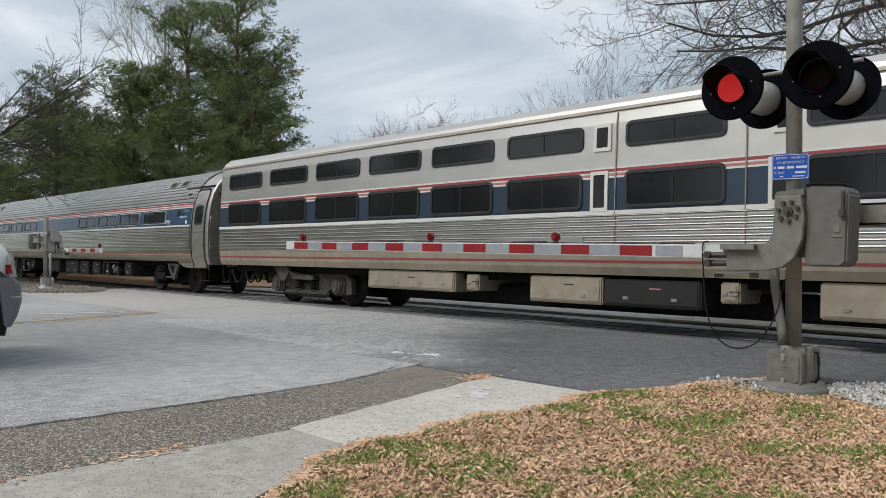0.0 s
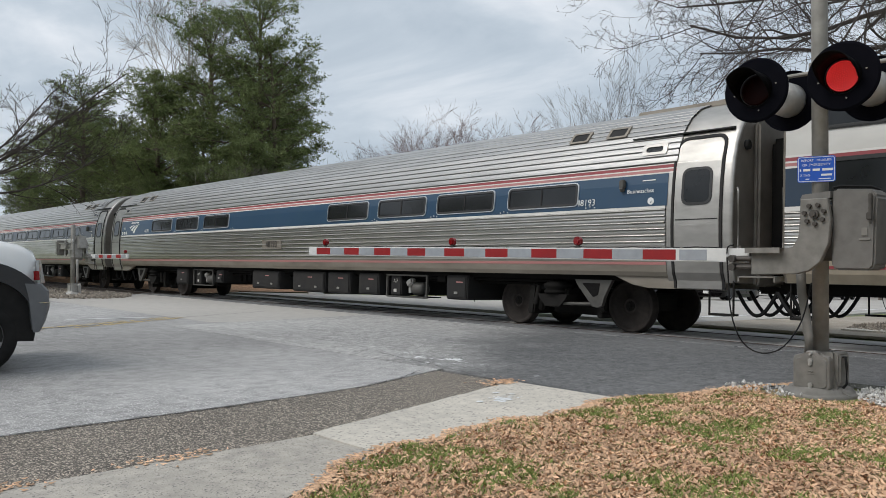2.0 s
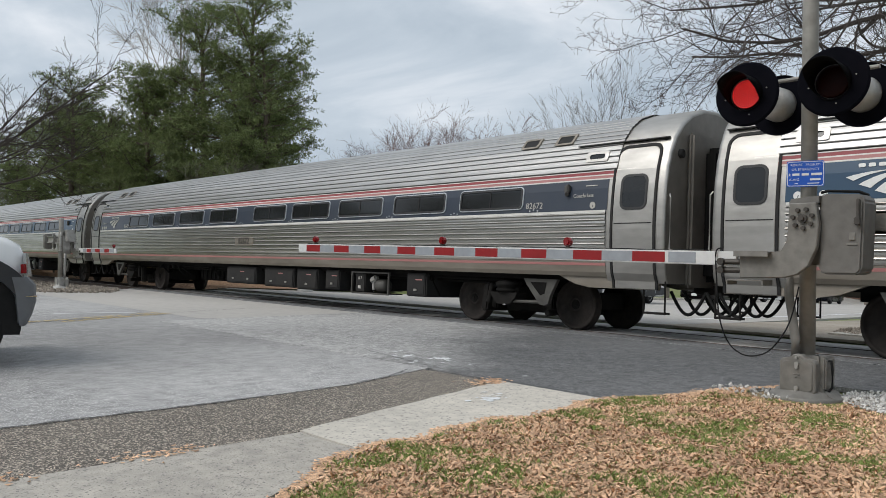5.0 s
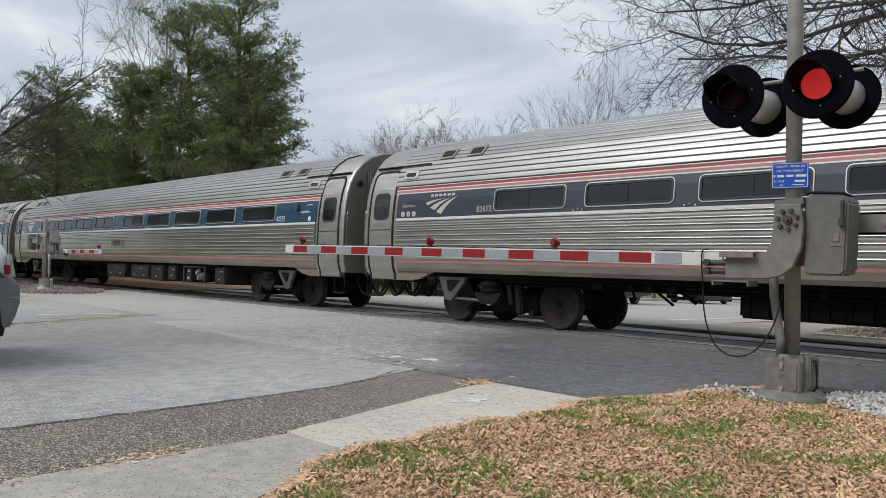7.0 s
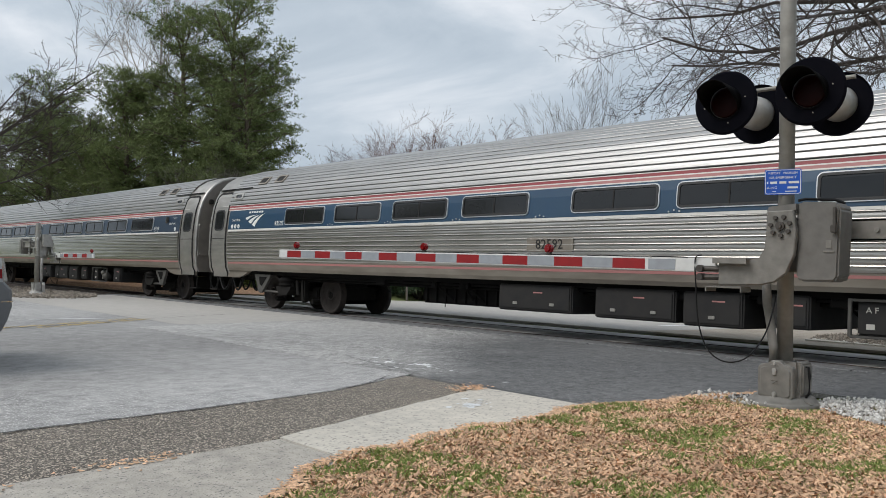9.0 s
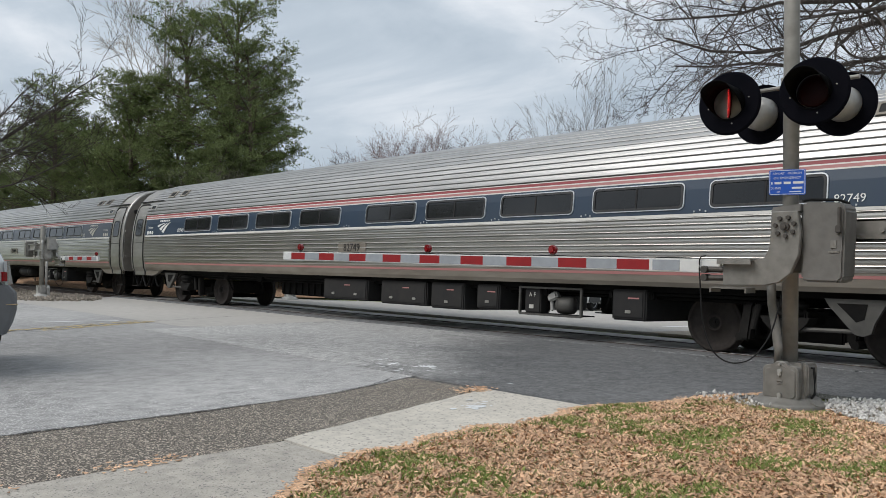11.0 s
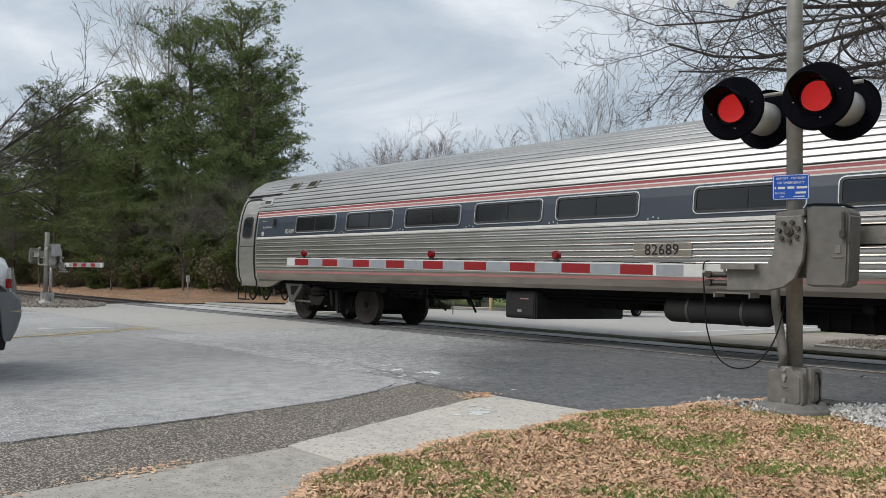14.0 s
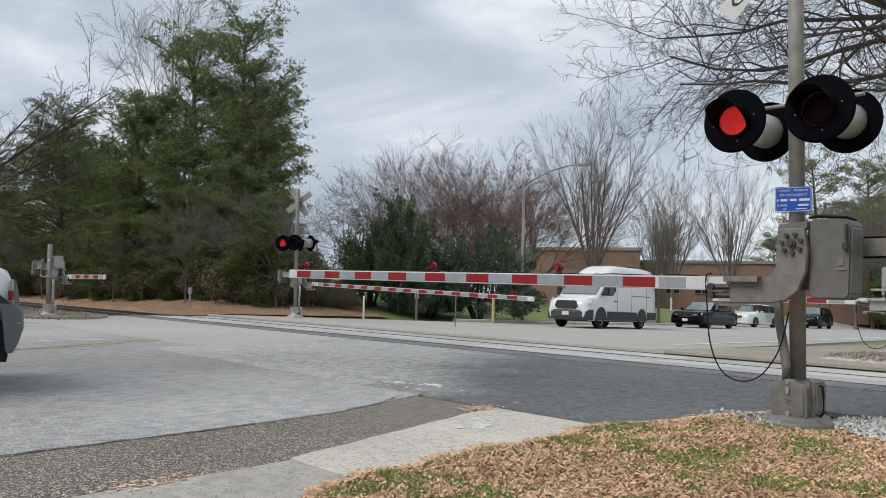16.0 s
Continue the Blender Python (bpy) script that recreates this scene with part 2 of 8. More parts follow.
STRIPE_PINK = mat("stripe_faded_red", (0.44, 0.185, 0.175), (0.38, 0.17, 0.16), 0.5, grain=4, patch=0.5)
STRIPE_WHITE = mat("stripe_white", (0.72, 0.70, 0.66), (0.60, 0.58, 0.54), 0.45, grain=4, patch=0.6)
GLASS_DARK = mat("tinted_window", (0.012, 0.013, 0.014), (0.018, 0.019, 0.02), 0.10, grain=2, patch=0.4)
GASKET = mat("black_gasket", (0.02, 0.02, 0.02), (0.03, 0.03, 0.03), 0.6)
TRIM_PALE = mat("pale_window_trim", (0.62, 0.64, 0.66), (0.50, 0.52, 0.54), 0.4, 0.3)
UNDER = mat("underframe_black", (0.008, 0.008, 0.008), (0.014, 0.013, 0.012), 0.8, grain=6, patch=1.0, spec=0.1)
UNDER_BOX = mat("equipment_box_grey", (0.026, 0.026, 0.027), (0.038, 0.036, 0.034), 0.7, grain=5, patch=0.9, spec=0.15)
UNDER_TAN = mat("equipment_box_tan", (0.42, 0.36, 0.275), (0.31, 0.265, 0.20), 0.55, 0.4, grain=5, patch=0.8)
TRUCK_IRON = mat("truck_iron", (0.026, 0.024, 0.022), (0.016, 0.015, 0.014), 0.75, 0.1, grain=8, patch=1.0, spec=0.15)
CAST_DUSTY = mat("dusty_cast_iron", (0.10, 0.092, 0.082), (0.055, 0.05, 0.045), 0.8, 0.1, grain=7, patch=1.5, spec=0.2)
WHEEL_IRON = mat("wheel_iron", (0.062, 0.052, 0.046), (0.034, 0.030, 0.028), 0.7, 0.1, grain=10, patch=1.5, spec=0.2)
TREAD = mat("wheel_tread", (0.45, 0.44, 0.43), (0.34, 0.33, 0.32), 0.35, 1.0)
BRACKET = mat("bracket_grey", (0.115, 0.11, 0.10), (0.075, 0.072, 0.066), 0.6, 0.3, grain=6, patch=1.2)
LETTER = mat("lettering_white", (0.80, 0.80, 0.78), (0.70, 0.70, 0.68), 0.5)
LETTER_DIM = mat("lettering_dim", (0.52, 0.50, 0.46), (0.46, 0.44, 0.40), 0.5)
LETTER_BLACK = mat("lettering_black", (0.02, 0.02, 0.02), (0.03, 0.03, 0.03), 0.6)

GALV = mat("galvanised_steel", (0.36, 0.345, 0.315), (0.23, 0.22, 0.20), 0.6, 0.35, grain=9, patch=1.6, bump=0.10, bump_scale=40, rough_b=0.7)
ALUM_CAST = mat("cast_aluminium", (0.265, 0.252, 0.23), (0.175, 0.167, 0.15), 0.6, 0.4, grain=12, patch=2.0, bump=0.05, bump_scale=60)
ALUM_PALE = mat("pale_cast_aluminium", (0.47, 0.46, 0.435), (0.33, 0.32, 0.30), 0.5, 0.45, grain=12, patch=2.0)
MACHINE = mat("machine_case_grey", (0.19, 0.182, 0.168), (0.135, 0.128, 0.118), 0.55, 0.3, grain=10, patch=1.2, bump=0.04, bump_scale=45)
BLACK_DISC = mat("signal_black", (0.0035, 0.004, 0.0065), (0.006, 0.006, 0.009), 0.8, grain=10, patch=2.0, spec=0.03)
VISOR_BLACK = mat("visor_black", (0.005, 0.005, 0.006), (0.008, 0.008, 0.008), 0.7, spec=0.05)
ARM_RED = mat("reflective_red", (0.29, 0.008, 0.010), (0.235, 0.008, 0.010), 0.5, grain=12, patch=2.0)
ARM_WHITE = mat("reflective_white", (0.70, 0.70, 0.68), (0.58, 0.58, 0.57), 0.4, grain=12, patch=2.0)
ARM_GREY = mat("reflective_grey", (0.33, 0.352, 0.38), (0.27, 0.285, 0.305), 0.45, grain=12, patch=2.0)
LENS_RED = mat("red_lens", (0.24, 0.006, 0.008), (0.17, 0.005, 0.007), 0.2, coat=0.25)
LENS_OFF = mat("unlit_red_lens", (0.010, 0.002, 0.002), (0.016, 0.003, 0.003), 0.35, spec=0.08)
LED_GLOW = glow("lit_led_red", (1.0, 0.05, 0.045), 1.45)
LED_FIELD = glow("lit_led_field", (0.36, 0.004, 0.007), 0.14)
SIGN_BLUE = mat("sign_blue", (0.010, 0.095, 0.52), (0.012, 0.09, 0.46), 0.4)
BOLT = mat("bolt_dark", (0.10, 0.09, 0.08), (0.06, 0.055, 0.05), 0.5, 0.6)
CABLE = mat("black_cable", (0.010, 0.010, 0.010), (0.016, 0.016, 0.016), 0.6, spec=0.2)

BARK_PINE = mat("pine_bark", (0.15, 0.115, 0.085), (0.085, 0.065, 0.05), 0.95, grain=14, patch=2.0, bump=0.6)
BARK_GREY = mat("grey_bark", (0.19, 0.165, 0.145), (0.12, 0.105, 0.09), 0.95, grain=14, patch=2.0, bump=0.5)
BARK_PALE = mat("pale_bark", (0.36, 0.32, 0.28), (0.25, 0.22, 0.19), 0.95, grain=12, patch=2.0)
BARK_DARK = mat("dark_bark", (0.075, 0.06, 0.052), (0.05, 0.042, 0.038), 0.95, grain=12, patch=2.0)
TWIG_RED = mat("reddish_twig", (0.235, 0.145, 0.12), (0.16, 0.10, 0.085), 0.95, vary=0.3, island=True)
NEEDLE = mat("pine_needles", (0.185, 0.225, 0.075), (0.115, 0.15, 0.052), 0.8, grain=1.2, patch=0.35, vary=0.45, island=True)
NEEDLE_LIGHT = mat("young_pine_needles", (0.11, 0.145, 0.032), (0.075, 0.11, 0.026), 0.8, grain=1.5, patch=0.5, vary=0.4, island=True)
JUNIPER = mat("juniper_scales", (0.050, 0.082, 0.036), (0.085, 0.12, 0.056), 0.85, grain=2, patch=0.6, vary=0.5, island=True)
CEDAR = mat("blue_green_scales", (0.085, 0.13, 0.072), (0.052, 0.086, 0.046), 0.85, grain=2, patch=0.6, vary=0.45, island=True)
BRUSH_LEAF = mat("dull_brush_leaves", (0.135, 0.135, 0.065), (0.165, 0.135, 0.082), 0.9, grain=2, patch=0.5, vary=0.5, island=True)
BLADE = mat("grass_blades", (0.20, 0.27, 0.06), (0.28, 0.34, 0.10), 0.8, grain=2, patch=0.7, vary=0.4, island=True)
DRY_LEAF = mat("dry_leaves", (0.70, 0.47, 0.30), (0.49, 0.295, 0.18), 0.85, grain=3, patch=0.8, vary=0.42, island=True)
BRICK = mat("red_brick", (0.29, 0.18, 0.135), (0.235, 0.145, 0.11), 0.9, grain=4, patch=0.3)
FASCIA = mat("grey_fascia", (0.32, 0.30, 0.28), (0.26, 0.245, 0.23), 0.8)

CAR_WHITE = mat("white_car_paint", (0.78, 0.78, 0.77), (0.72, 0.72, 0.71), 0.25, coat=0.6, grain=2, patch=0.4)
CAR_BLACK = mat("black_car_paint", (0.003, 0.0025, 0.003), (0.004, 0.003, 0.004), 0.12, spec=0.25, coat=0.0, grain=2, patch=0.4)
CAR_NAVY = mat("dark_blue_car_paint", (0.004, 0.005, 0.008), (0.005, 0.006, 0.009), 0.12, spec=0.25, coat=0.0, grain=2, patch=0.4)
PLASTIC = mat("grey_bumper_plastic", (0.15, 0.156, 0.162), (0.12, 0.124, 0.13), 0.55, grain=6, patch=1.0)
PLASTIC_MID = mat("dark_grey_moulding", (0.045, 0.047, 0.05), (0.06, 0.062, 0.066), 0.6, grain=6, patch=1.0, spec=0.3)
PLASTIC_DARK = mat("black_plastic", (0.02, 0.02, 0.021), (0.03, 0.03, 0.03), 0.55)
FENDER_DARK = mat("dark_fender_flare", (0.022, 0.024, 0.03), (0.03, 0.032, 0.036), 0.35)
TYRE = mat("tyre_rubber", (0.014, 0.014, 0.014), (0.024, 0.023, 0.022), 0.85, grain=12, patch=2.0, spec=0.15)
RIM = mat("wheel_rim_alloy", (0.40, 0.40, 0.41), (0.30, 0.30, 0.31), 0.35, 0.8)
CHROME = mat("chrome_trim", (0.72, 0.72, 0.73), (0.64, 0.64, 0.65), 0.15, 1.0)
# base colour lightened to carry the sky's reflection on the windscreens
SCREEN_WITH_SKY = mat("windscreen_glass_sky_tint", (0.16, 0.19, 0.195), (0.11, 0.13, 0.135), 0.08, grain=2, patch=0.8, coat=1.0, spec=1.0)
LAMP_CLEAR = mat("clear_headlamp", (0.62, 0.64, 0.66), (0.50, 0.52, 0.54), 0.12, 0.3, coat=0.8)
AMBER = mat("amber_lens", (0.45, 0.10, 0.03), (0.38, 0.08, 0.025), 0.2, coat=0.5)
PLATE = mat("plate_white", (0.70, 0.70, 0.68), (0.62, 0.62, 0.60), 0.5)


# ---------------------------------------------------------------- mesh helpers
def part(name, bm, material, parent=None, label="", smooth=False, at=None):
    """Links a bmesh, or a ready mesh, as one object under a thing or a part."""
    if isinstance(bm, bpy.types.Mesh):
        me = bm
    else:
        bmesh.ops.recalc_face_normals(bm, faces=bm.faces)
        me = bpy.data.meshes.new(name)
        bm.to_mesh(me)
        bm.free()
        me.materials.append(material)
        if smooth:
            me.polygons.foreach_set("use_smooth", [True] * len(me.polygons))
    ob = new(name, me)
    if parent is not None:
        ob.parent = parent
    if at is not None:
        ob.matrix_basis = at
    if label:
        tagged(ob, label)
    return ob


def empty(name, m, label, category, group="", kind=""):
    ob = new(name)
    ob.empty_display_size = 0.2
    ob.matrix_basis = m
    return tagged(ob, label, category, group, kind)


def box(bm, c, s, m=None, bevel=0.0):
    """A block of size s about c, turned by m about its centre, with bevelled edges."""
    t = Matrix.Translation(c) @ (m.to_4x4() if m else Matrix()) @ Matrix.Diagonal((*s, 1))
    made = bmesh.ops.create_cube(bm, size=1.0, matrix=t)["verts"]
    if bevel:
        edges = list({e for v in made for e in v.link_edges})
        bmesh.ops.bevel(bm, geom=edges, offset=bevel, segments=2, affect="EDGES", clamp_overlap=True)
    return bm


def rod(bm, a, b, r, n=10, r2=None):
    """A closed round bar from a to b."""
    a, b = Vector(a), Vector(b)
    d = b - a
    q = d.to_track_quat("Z", "Y").to_matrix().to_4x4()
    bmesh.ops.create_cone(bm, cap_ends=True, segments=n, radius1=r, radius2=r if r2 is None else r2, depth=d.length,
                          matrix=Matrix.Translation((a + b) / 2) @ q)
    return bm


def tube(bm, pts, r, n=8):
    """A bent round bar along points."""
    rings = []
    pts = [Vector(p) for p in pts]
    for i, p in enumerate(pts):
        d = (pts[min(i + 1, len(pts) - 1)] - pts[max(i - 1, 0)]).normalized()
        q = d.to_track_quat("Z", "Y")
        rings.append([bm.verts.new(p + q @ Vector((r * math.cos(a), r * math.sin(a), 0)))
                      for a in [2 * math.pi * k / n for k in range(n)]])
    for u, v in zip(rings, rings[1:]):
        for k in range(n):
            bm.faces.new((u[k], u[(k + 1) % n], v[(k + 1) % n], v[k]))
    bm.faces.new(rings[0][::-1])
    bm.faces.new(rings[-1])
    return bm


def prism(bm, poly, axis, a, b):
    """A flat outline, given in the two other axes, drawn out along an axis from a to b."""
    def at(p, w):
        if axis == "x":
            return (w, p[0], p[1])
        if axis == "y":
            return (p[0], w, p[1])
        return (p[0], p[1], w)
    lo, hi = [bm.verts.new(at(p, a)) for p in poly], [bm.verts.new(at(p, b)) for p in poly]
    bm.faces.new(lo[::-1])
    bm.faces.new(hi)
    for i in range(len(poly)):
        j = (i + 1) % len(poly)
        bm.faces.new((lo[i], lo[j], hi[j], hi[i]))
    return bm


def lathe(bm, profile, m, n=24):
    """A turned shape: profile of (radius, height) about the z axis of m; the ends are closed."""
    rings = []
    for r, z in profile:
        rings.append([bm.verts.new(m @ Vector((r * math.cos(2 * math.pi * k / n), r * math.sin(2 * math.pi * k / n), z))) for k in range(n)])
    for u, v in zip(rings, rings[1:]):
        for k in range(n):
            bm.faces.new((u[k], u[(k + 1) % n], v[(k + 1) % n], v[k]))
    bm.faces.new(rings[0][::-1])
    bm.faces.new(rings[-1])
    return bm


def rounded(x0, x1, z0, z1, r, n=4):
    """Outline of a rectangle with round corners."""
    pts = []
    for cx, cz, a0 in ((x1 - r, z1 - r, 0), (x0 + r, z1 - r, 90), (x0 + r, z0 + r, 180), (x1 - r, z0 + r, 270)):
        for k in range(n + 1):
            a = radians(a0 + 90 * k / n)
            pts.append((cx + r * math.cos(a), cz + r * math.sin(a)))
    return pts


def arched(x0, x1, z0, z1, r):
    """Outline of a doorway: round upper corners, square foot."""
    pts = []
    for cx, a0 in ((x1 - r, 0), (x0 + r, 90)):
        for k in range(5):
            a = radians(a0 + 90 * k / 4)
            pts.append((cx + r * math.cos(a), z1 - r + r * math.sin(a)))
    return pts + [(x0, z0), (x1, z0)]


def lettering(name, words, size, m, material, parent, label=""):
    """Words in the built-in font as a thin mesh on the plane of m."""
    cu = bpy.data.curves.new(name, "FONT")
    cu.body, cu.size, cu.align_x, cu.align_y, cu.extrude = words, size, "CENTER", "CENTER", 0.001
    cu.resolution_u = 2
    tmp = bpy.data.objects.new(name, cu)
    scene.collection.objects.link(tmp)
    me = bpy.data.meshes.new_from_object(tmp.evaluated_get(bpy.context.evaluated_depsgraph_get()))
    bpy.data.objects.remove(tmp)
    bpy.data.curves.remove(cu)
    me.materials.clear()
    me.materials.append(material)
    return part(name, me, material, parent, label, at=m)


def raw(name, verts, faces, materials, indices=None):
    me = bpy.data.meshes.new(name)
    me.from_pydata(verts, [], faces)
    for m in materials:
        me.materials.append(m)
    if indices is not None:
        me.polygons.foreach_set("material_index", indices)
    me.update()
    return me
# ---------------------------------------------------------------- ground, road and track
TRACK_Y, CANT = 12.28, -0.029        # track centre line; cross-fall of the rails
RAIL_Z = 0.79 * CANT


def far_kerb(y):
    """West edge of the road beyond the rails."""
    pts = ((14.0, -27.5), (19.0, -25.6), (24.0, -24.2), (30.0, -23.4), (42.0, -25.0), (57.0, -28.6), (70.0, -29.6), (120.0, -34.0))
    for (y0, x0), (y1, x1) in zip(pts, pts[1:]):
        if y <= y1:
            return x0 + (x1 - x0) * max(0.0, y - y0) / (y1 - y0)
    return pts[-1][1]


def ground_z(x, y):
    """Level on the camera's side of the track, falling gently on the other side; a low bank under the wood, a trough for the ballast."""
    z = 0.0
    if y > 13.6:
        z = -0.036 * (y - 13.6)
    bank = max(0.0, min(1.0, (-27.5 - x) / 6)) * max(0.0, min(1.0, (y - 16.0) / 5))
    lawn = max(0.0, min(1.0, (far_kerb(y) - 0.4 - x) / 9)) * max(0.0, min(1.0, (y - 28.0) / 7)) * max(0.0, min(1.0, (95.0 - y) / 20))
    trough = max(0.0, min(1.0, -27.6 - x)) * max(0.0, min(1.0, (y - 9.3) / 0.6)) * max(0.0, min(1.0, (15.0 - y) / 0.6))
    return z + max(1.1 * bank, 1.25 * lawn) - 0.42 * trough


def sheet(name, xs, ys, lift, material, label, category, skirt=0.0, shape=None):
    """A sheet that follows the ground over a grid of xs and ys; skirt closes its edges downwards."""
    bm = bmesh.new()
    grid = []
    for y in ys:
        row = []
        for x in xs:
            px = x if shape is None else shape(x, y)
            row.append(bm.verts.new((px, y, ground_z(px, y) + lift)))
        grid.append(row)
    for r0, r1 in zip(grid, grid[1:]):
        for i in range(len(xs) - 1):
            bm.faces.new((r0[i], r0[i + 1], r1[i + 1], r1[i]))
    if skirt:
        rim = [e for e in bm.edges if e.is_boundary]
        made = bmesh.ops.extrude_edge_only(bm, edges=rim)["geom"]
        for v in made:
            if isinstance(v, bmesh.types.BMVert):
                v.co.z -= skirt
    ob = part(name, bm, material)
    return tagged(ob, label, category, kind="structure")


def steps(a, b, d):
    n = max(1, round((b - a) / d))
    return [a + (b - a) * i / n for i in range(n + 1)]


FAR = [-1500, -700, -300, -160]
sheet("ground", FAR + sorted(steps(-110, 40, 2.5) + [-27.6, -28.6, -33.4]) + [90, 200, 500, 1500], [-900, -300, -90] + sorted(steps(-40, 110, 2.5) + [9.3, 9.9, 14.4, 16.0, 21.0]) + [150, 260, 500, 1500],
      -0.05, LAWN, "wide flat winter ground of dull grass", "ground")


# verge with grass and fallen leaves, where the camera stands
def verge_edge(y):
    """West edge of the grass along the sidewalk and the dark apron."""
    if y < 5.8:
        return -3.20 - 0.80 * max(0.0, min(1.0, (y - 1.8) / 1.3)) + 0.05 * math.sin(y * 4.1) + 0.03 * math.sin(y * 11.0)
    return -4.0 + 0.30 * (y - 5.8) + 0.05 * math.sin(y * 5.0)


def fan(x0, edge, x1):
    """Maps 0..1 onto the stretch between a curved west edge and x1."""
    return lambda u, y: edge(y) + (x1 - edge(y)) * u


sheet("grass_verge", steps(0, 1, 0.04), steps(-12, 7.9, 0.2), 0.012, GRASS_SOIL, "patchy grass verge strewn with dry brown leaves", "grass",
      skirt=0.05, shape=fan(0, verge_edge, 22.0))

# roadway on the near side
sheet("road_near", steps(-27.2, -6.08, 1.32), steps(-45, 10.62, 1.5), 0.010, ASPHALT_OLD, "worn grey asphalt road before the rails", "road", skirt=0.06,
      shape=lambda x, y: x if x < -6.2 else x + (-0.50 * max(0.0, min(1.0, (y - 4.3) / 1.6))) + 0.02 * math.sin(y * 7))
sheet("road_shoulder", steps(0, 1, 0.25), steps(-45, 5.85, 0.4), 0.004, SHOULDER, "coarse brown asphalt shoulder beside the road", "road", skirt=0.05,
      shape=lambda u, y: (-6.62 + u * (1.98 - 0.62 * max(0.0, min(1.0, (y - 2.5) / 3.2)))))
sheet("sidewalk_slab", steps(0, 1, 0.25), steps(3.05, 5.86, 0.28), 0.020, CONCRETE, "pale worn concrete sidewalk slab", "sidewalk", skirt=0.06,
      shape=lambda u, y: -4.70 - 0.66 * max(0.0, min(1.0, (y - 3.0) / 2.8)) + u * (0.74 + 0.64 * max(0.0, min(1.0, (y - 3.0) / 2.8))) + 0.012 * math.sin(9 * y + 5 * u))
sheet("sidewalk_path", steps(0, 1, 0.25), steps(-45, 3.03, 0.5), 0.018, WALK_DARK, "dark stained path leading along the road", "sidewalk", skirt=0.06,
      shape=lambda u, y: -4.66 + u * (1.24 - 0.52 * max(0.0, min(1.0, (y - 1.9) / 1.1))) + 0.015 * math.sin(6 * y + 3 * u))
sheet("asphalt_apron", steps(0, 1, 0.1), steps(5.88, 10.60, 0.06), 0.016, ASPHALT_MID, "dark newer asphalt apron before the rails", "road", skirt=0.05,
      shape=lambda u, y: (-14.0 if y > 5.97 else -6.45) + u * ((-4.0 + 0.36 * (y - 5.8) + (8.0 if y > 8.4 else 0.0)) - (-14.0 if y > 5.97 else -6.45)))

# roadway beyond the rails
sheet("road_beyond", steps(0, 1, 0.1), steps(14.02, 16, 0.5) + steps(17, 120, 3), 0.012, ROAD_FAR, "pale worn asphalt road beyond the rails", "road", skirt=0.06,
      shape=lambda u, y: far_kerb(y) + u * (-8.2 - 0.12 * (y - 14) - far_kerb(y)))
bm = bmesh.new()
last = None
for yk in steps(24.0, 90.0, 2.0):
    xk = far_kerb(yk)
    zk = ground_z(xk, yk)
    ring = [bm.verts.new((xk + dx, yk, zk + dz)) for dx, dz in ((0.0, -0.06), (0.0, 0.12), (-0.03, 0.15), (-0.16, 0.15), (-0.16, -0.06))]
    if last:
        for q in range(5):
            bm.faces.new((last[q], last[(q + 1) % 5], ring[(q + 1) % 5], ring[q]))
    last = ring
tagged(part("kerb", bm, CONCRETE), "pale concrete kerb between road and lawn", "kerb", kind="structure")
sheet("dirt_shoulder", steps(0, 1, 0.25), steps(14.03, 40, 1.2), 0.014, DIRT, "bare trodden dirt beside the far road", "ground", skirt=0.05,
      shape=lambda u, y: (-8.50 - 0.02 * (y - 14) + 0.15 * noise.noise(Vector((1.0, y * 0.8, 2.0)))) + u * (12.0 + 0.3 * math.sin(y)))
sheet("sidewalk_beyond", steps(0, 1, 0.5), steps(15.4, 48, 2), 0.04, CONCRETE, "pale concrete sidewalk beyond the rails", "sidewalk", skirt=0.08,
      shape=lambda u, y: (-5.6 - 0.12 * (y - 14)) + u * 1.6)
sheet("asphalt_patch", steps(0, 1, 0.05), steps(6.9, 10.61, 0.2), 0.013, ROAD_FAR, "paler worn asphalt patch before the rails", "road",
      shape=lambda u, y: -26.9 + u * (12.6 + 0.9 * (y - 6.9) + 0.25 * math.sin(2.2 * y) + 0.12 * math.sin(6.1 * y)))
sheet("track_shoulder", steps(-120, -28.6, 2.0) + [-27.6, -27.45], [8.6, 9.3, 9.9, 12, 14.4, 15.0], -0.02, BALLAST, "dark gravel strip along the track", "gravel")
sheet("leaf_bank", steps(-110, -27.6, 1.0), steps(14.5, 23, 0.5), 0.035, LEAF_BANK, "bank covered with fallen brown leaves", "ground")

# paint
def stripe(name, pts, width, lift, material, label):
    bm = bmesh.new()
    prev = None
    for (x0, y0), (x1, y1) in zip(pts, pts[1:]):
        n = max(1, int(math.hypot(x1 - x0, y1 - y0) / 0.8))
        for k in range(n + 1):
            if k == 0 and prev is not None:
                continue
            x, y = x0 + (x1 - x0) * k / n, y0 + (y1 - y0) * k / n
            d = Vector((x1 - x0, y1 - y0, 0)).normalized()
            s = Vector((-d.y, d.x, 0)) * width / 2
            p = Vector((x, y, ground_z(x, y) + lift))
            ends = (bm.verts.new(p - s), bm.verts.new(p + s))
            if prev:
                bm.faces.new((prev[0], ends[0], ends[1], prev[1]))
            prev = ends
    return tagged(part(name, bm, material), label, "road marking", kind="structure")


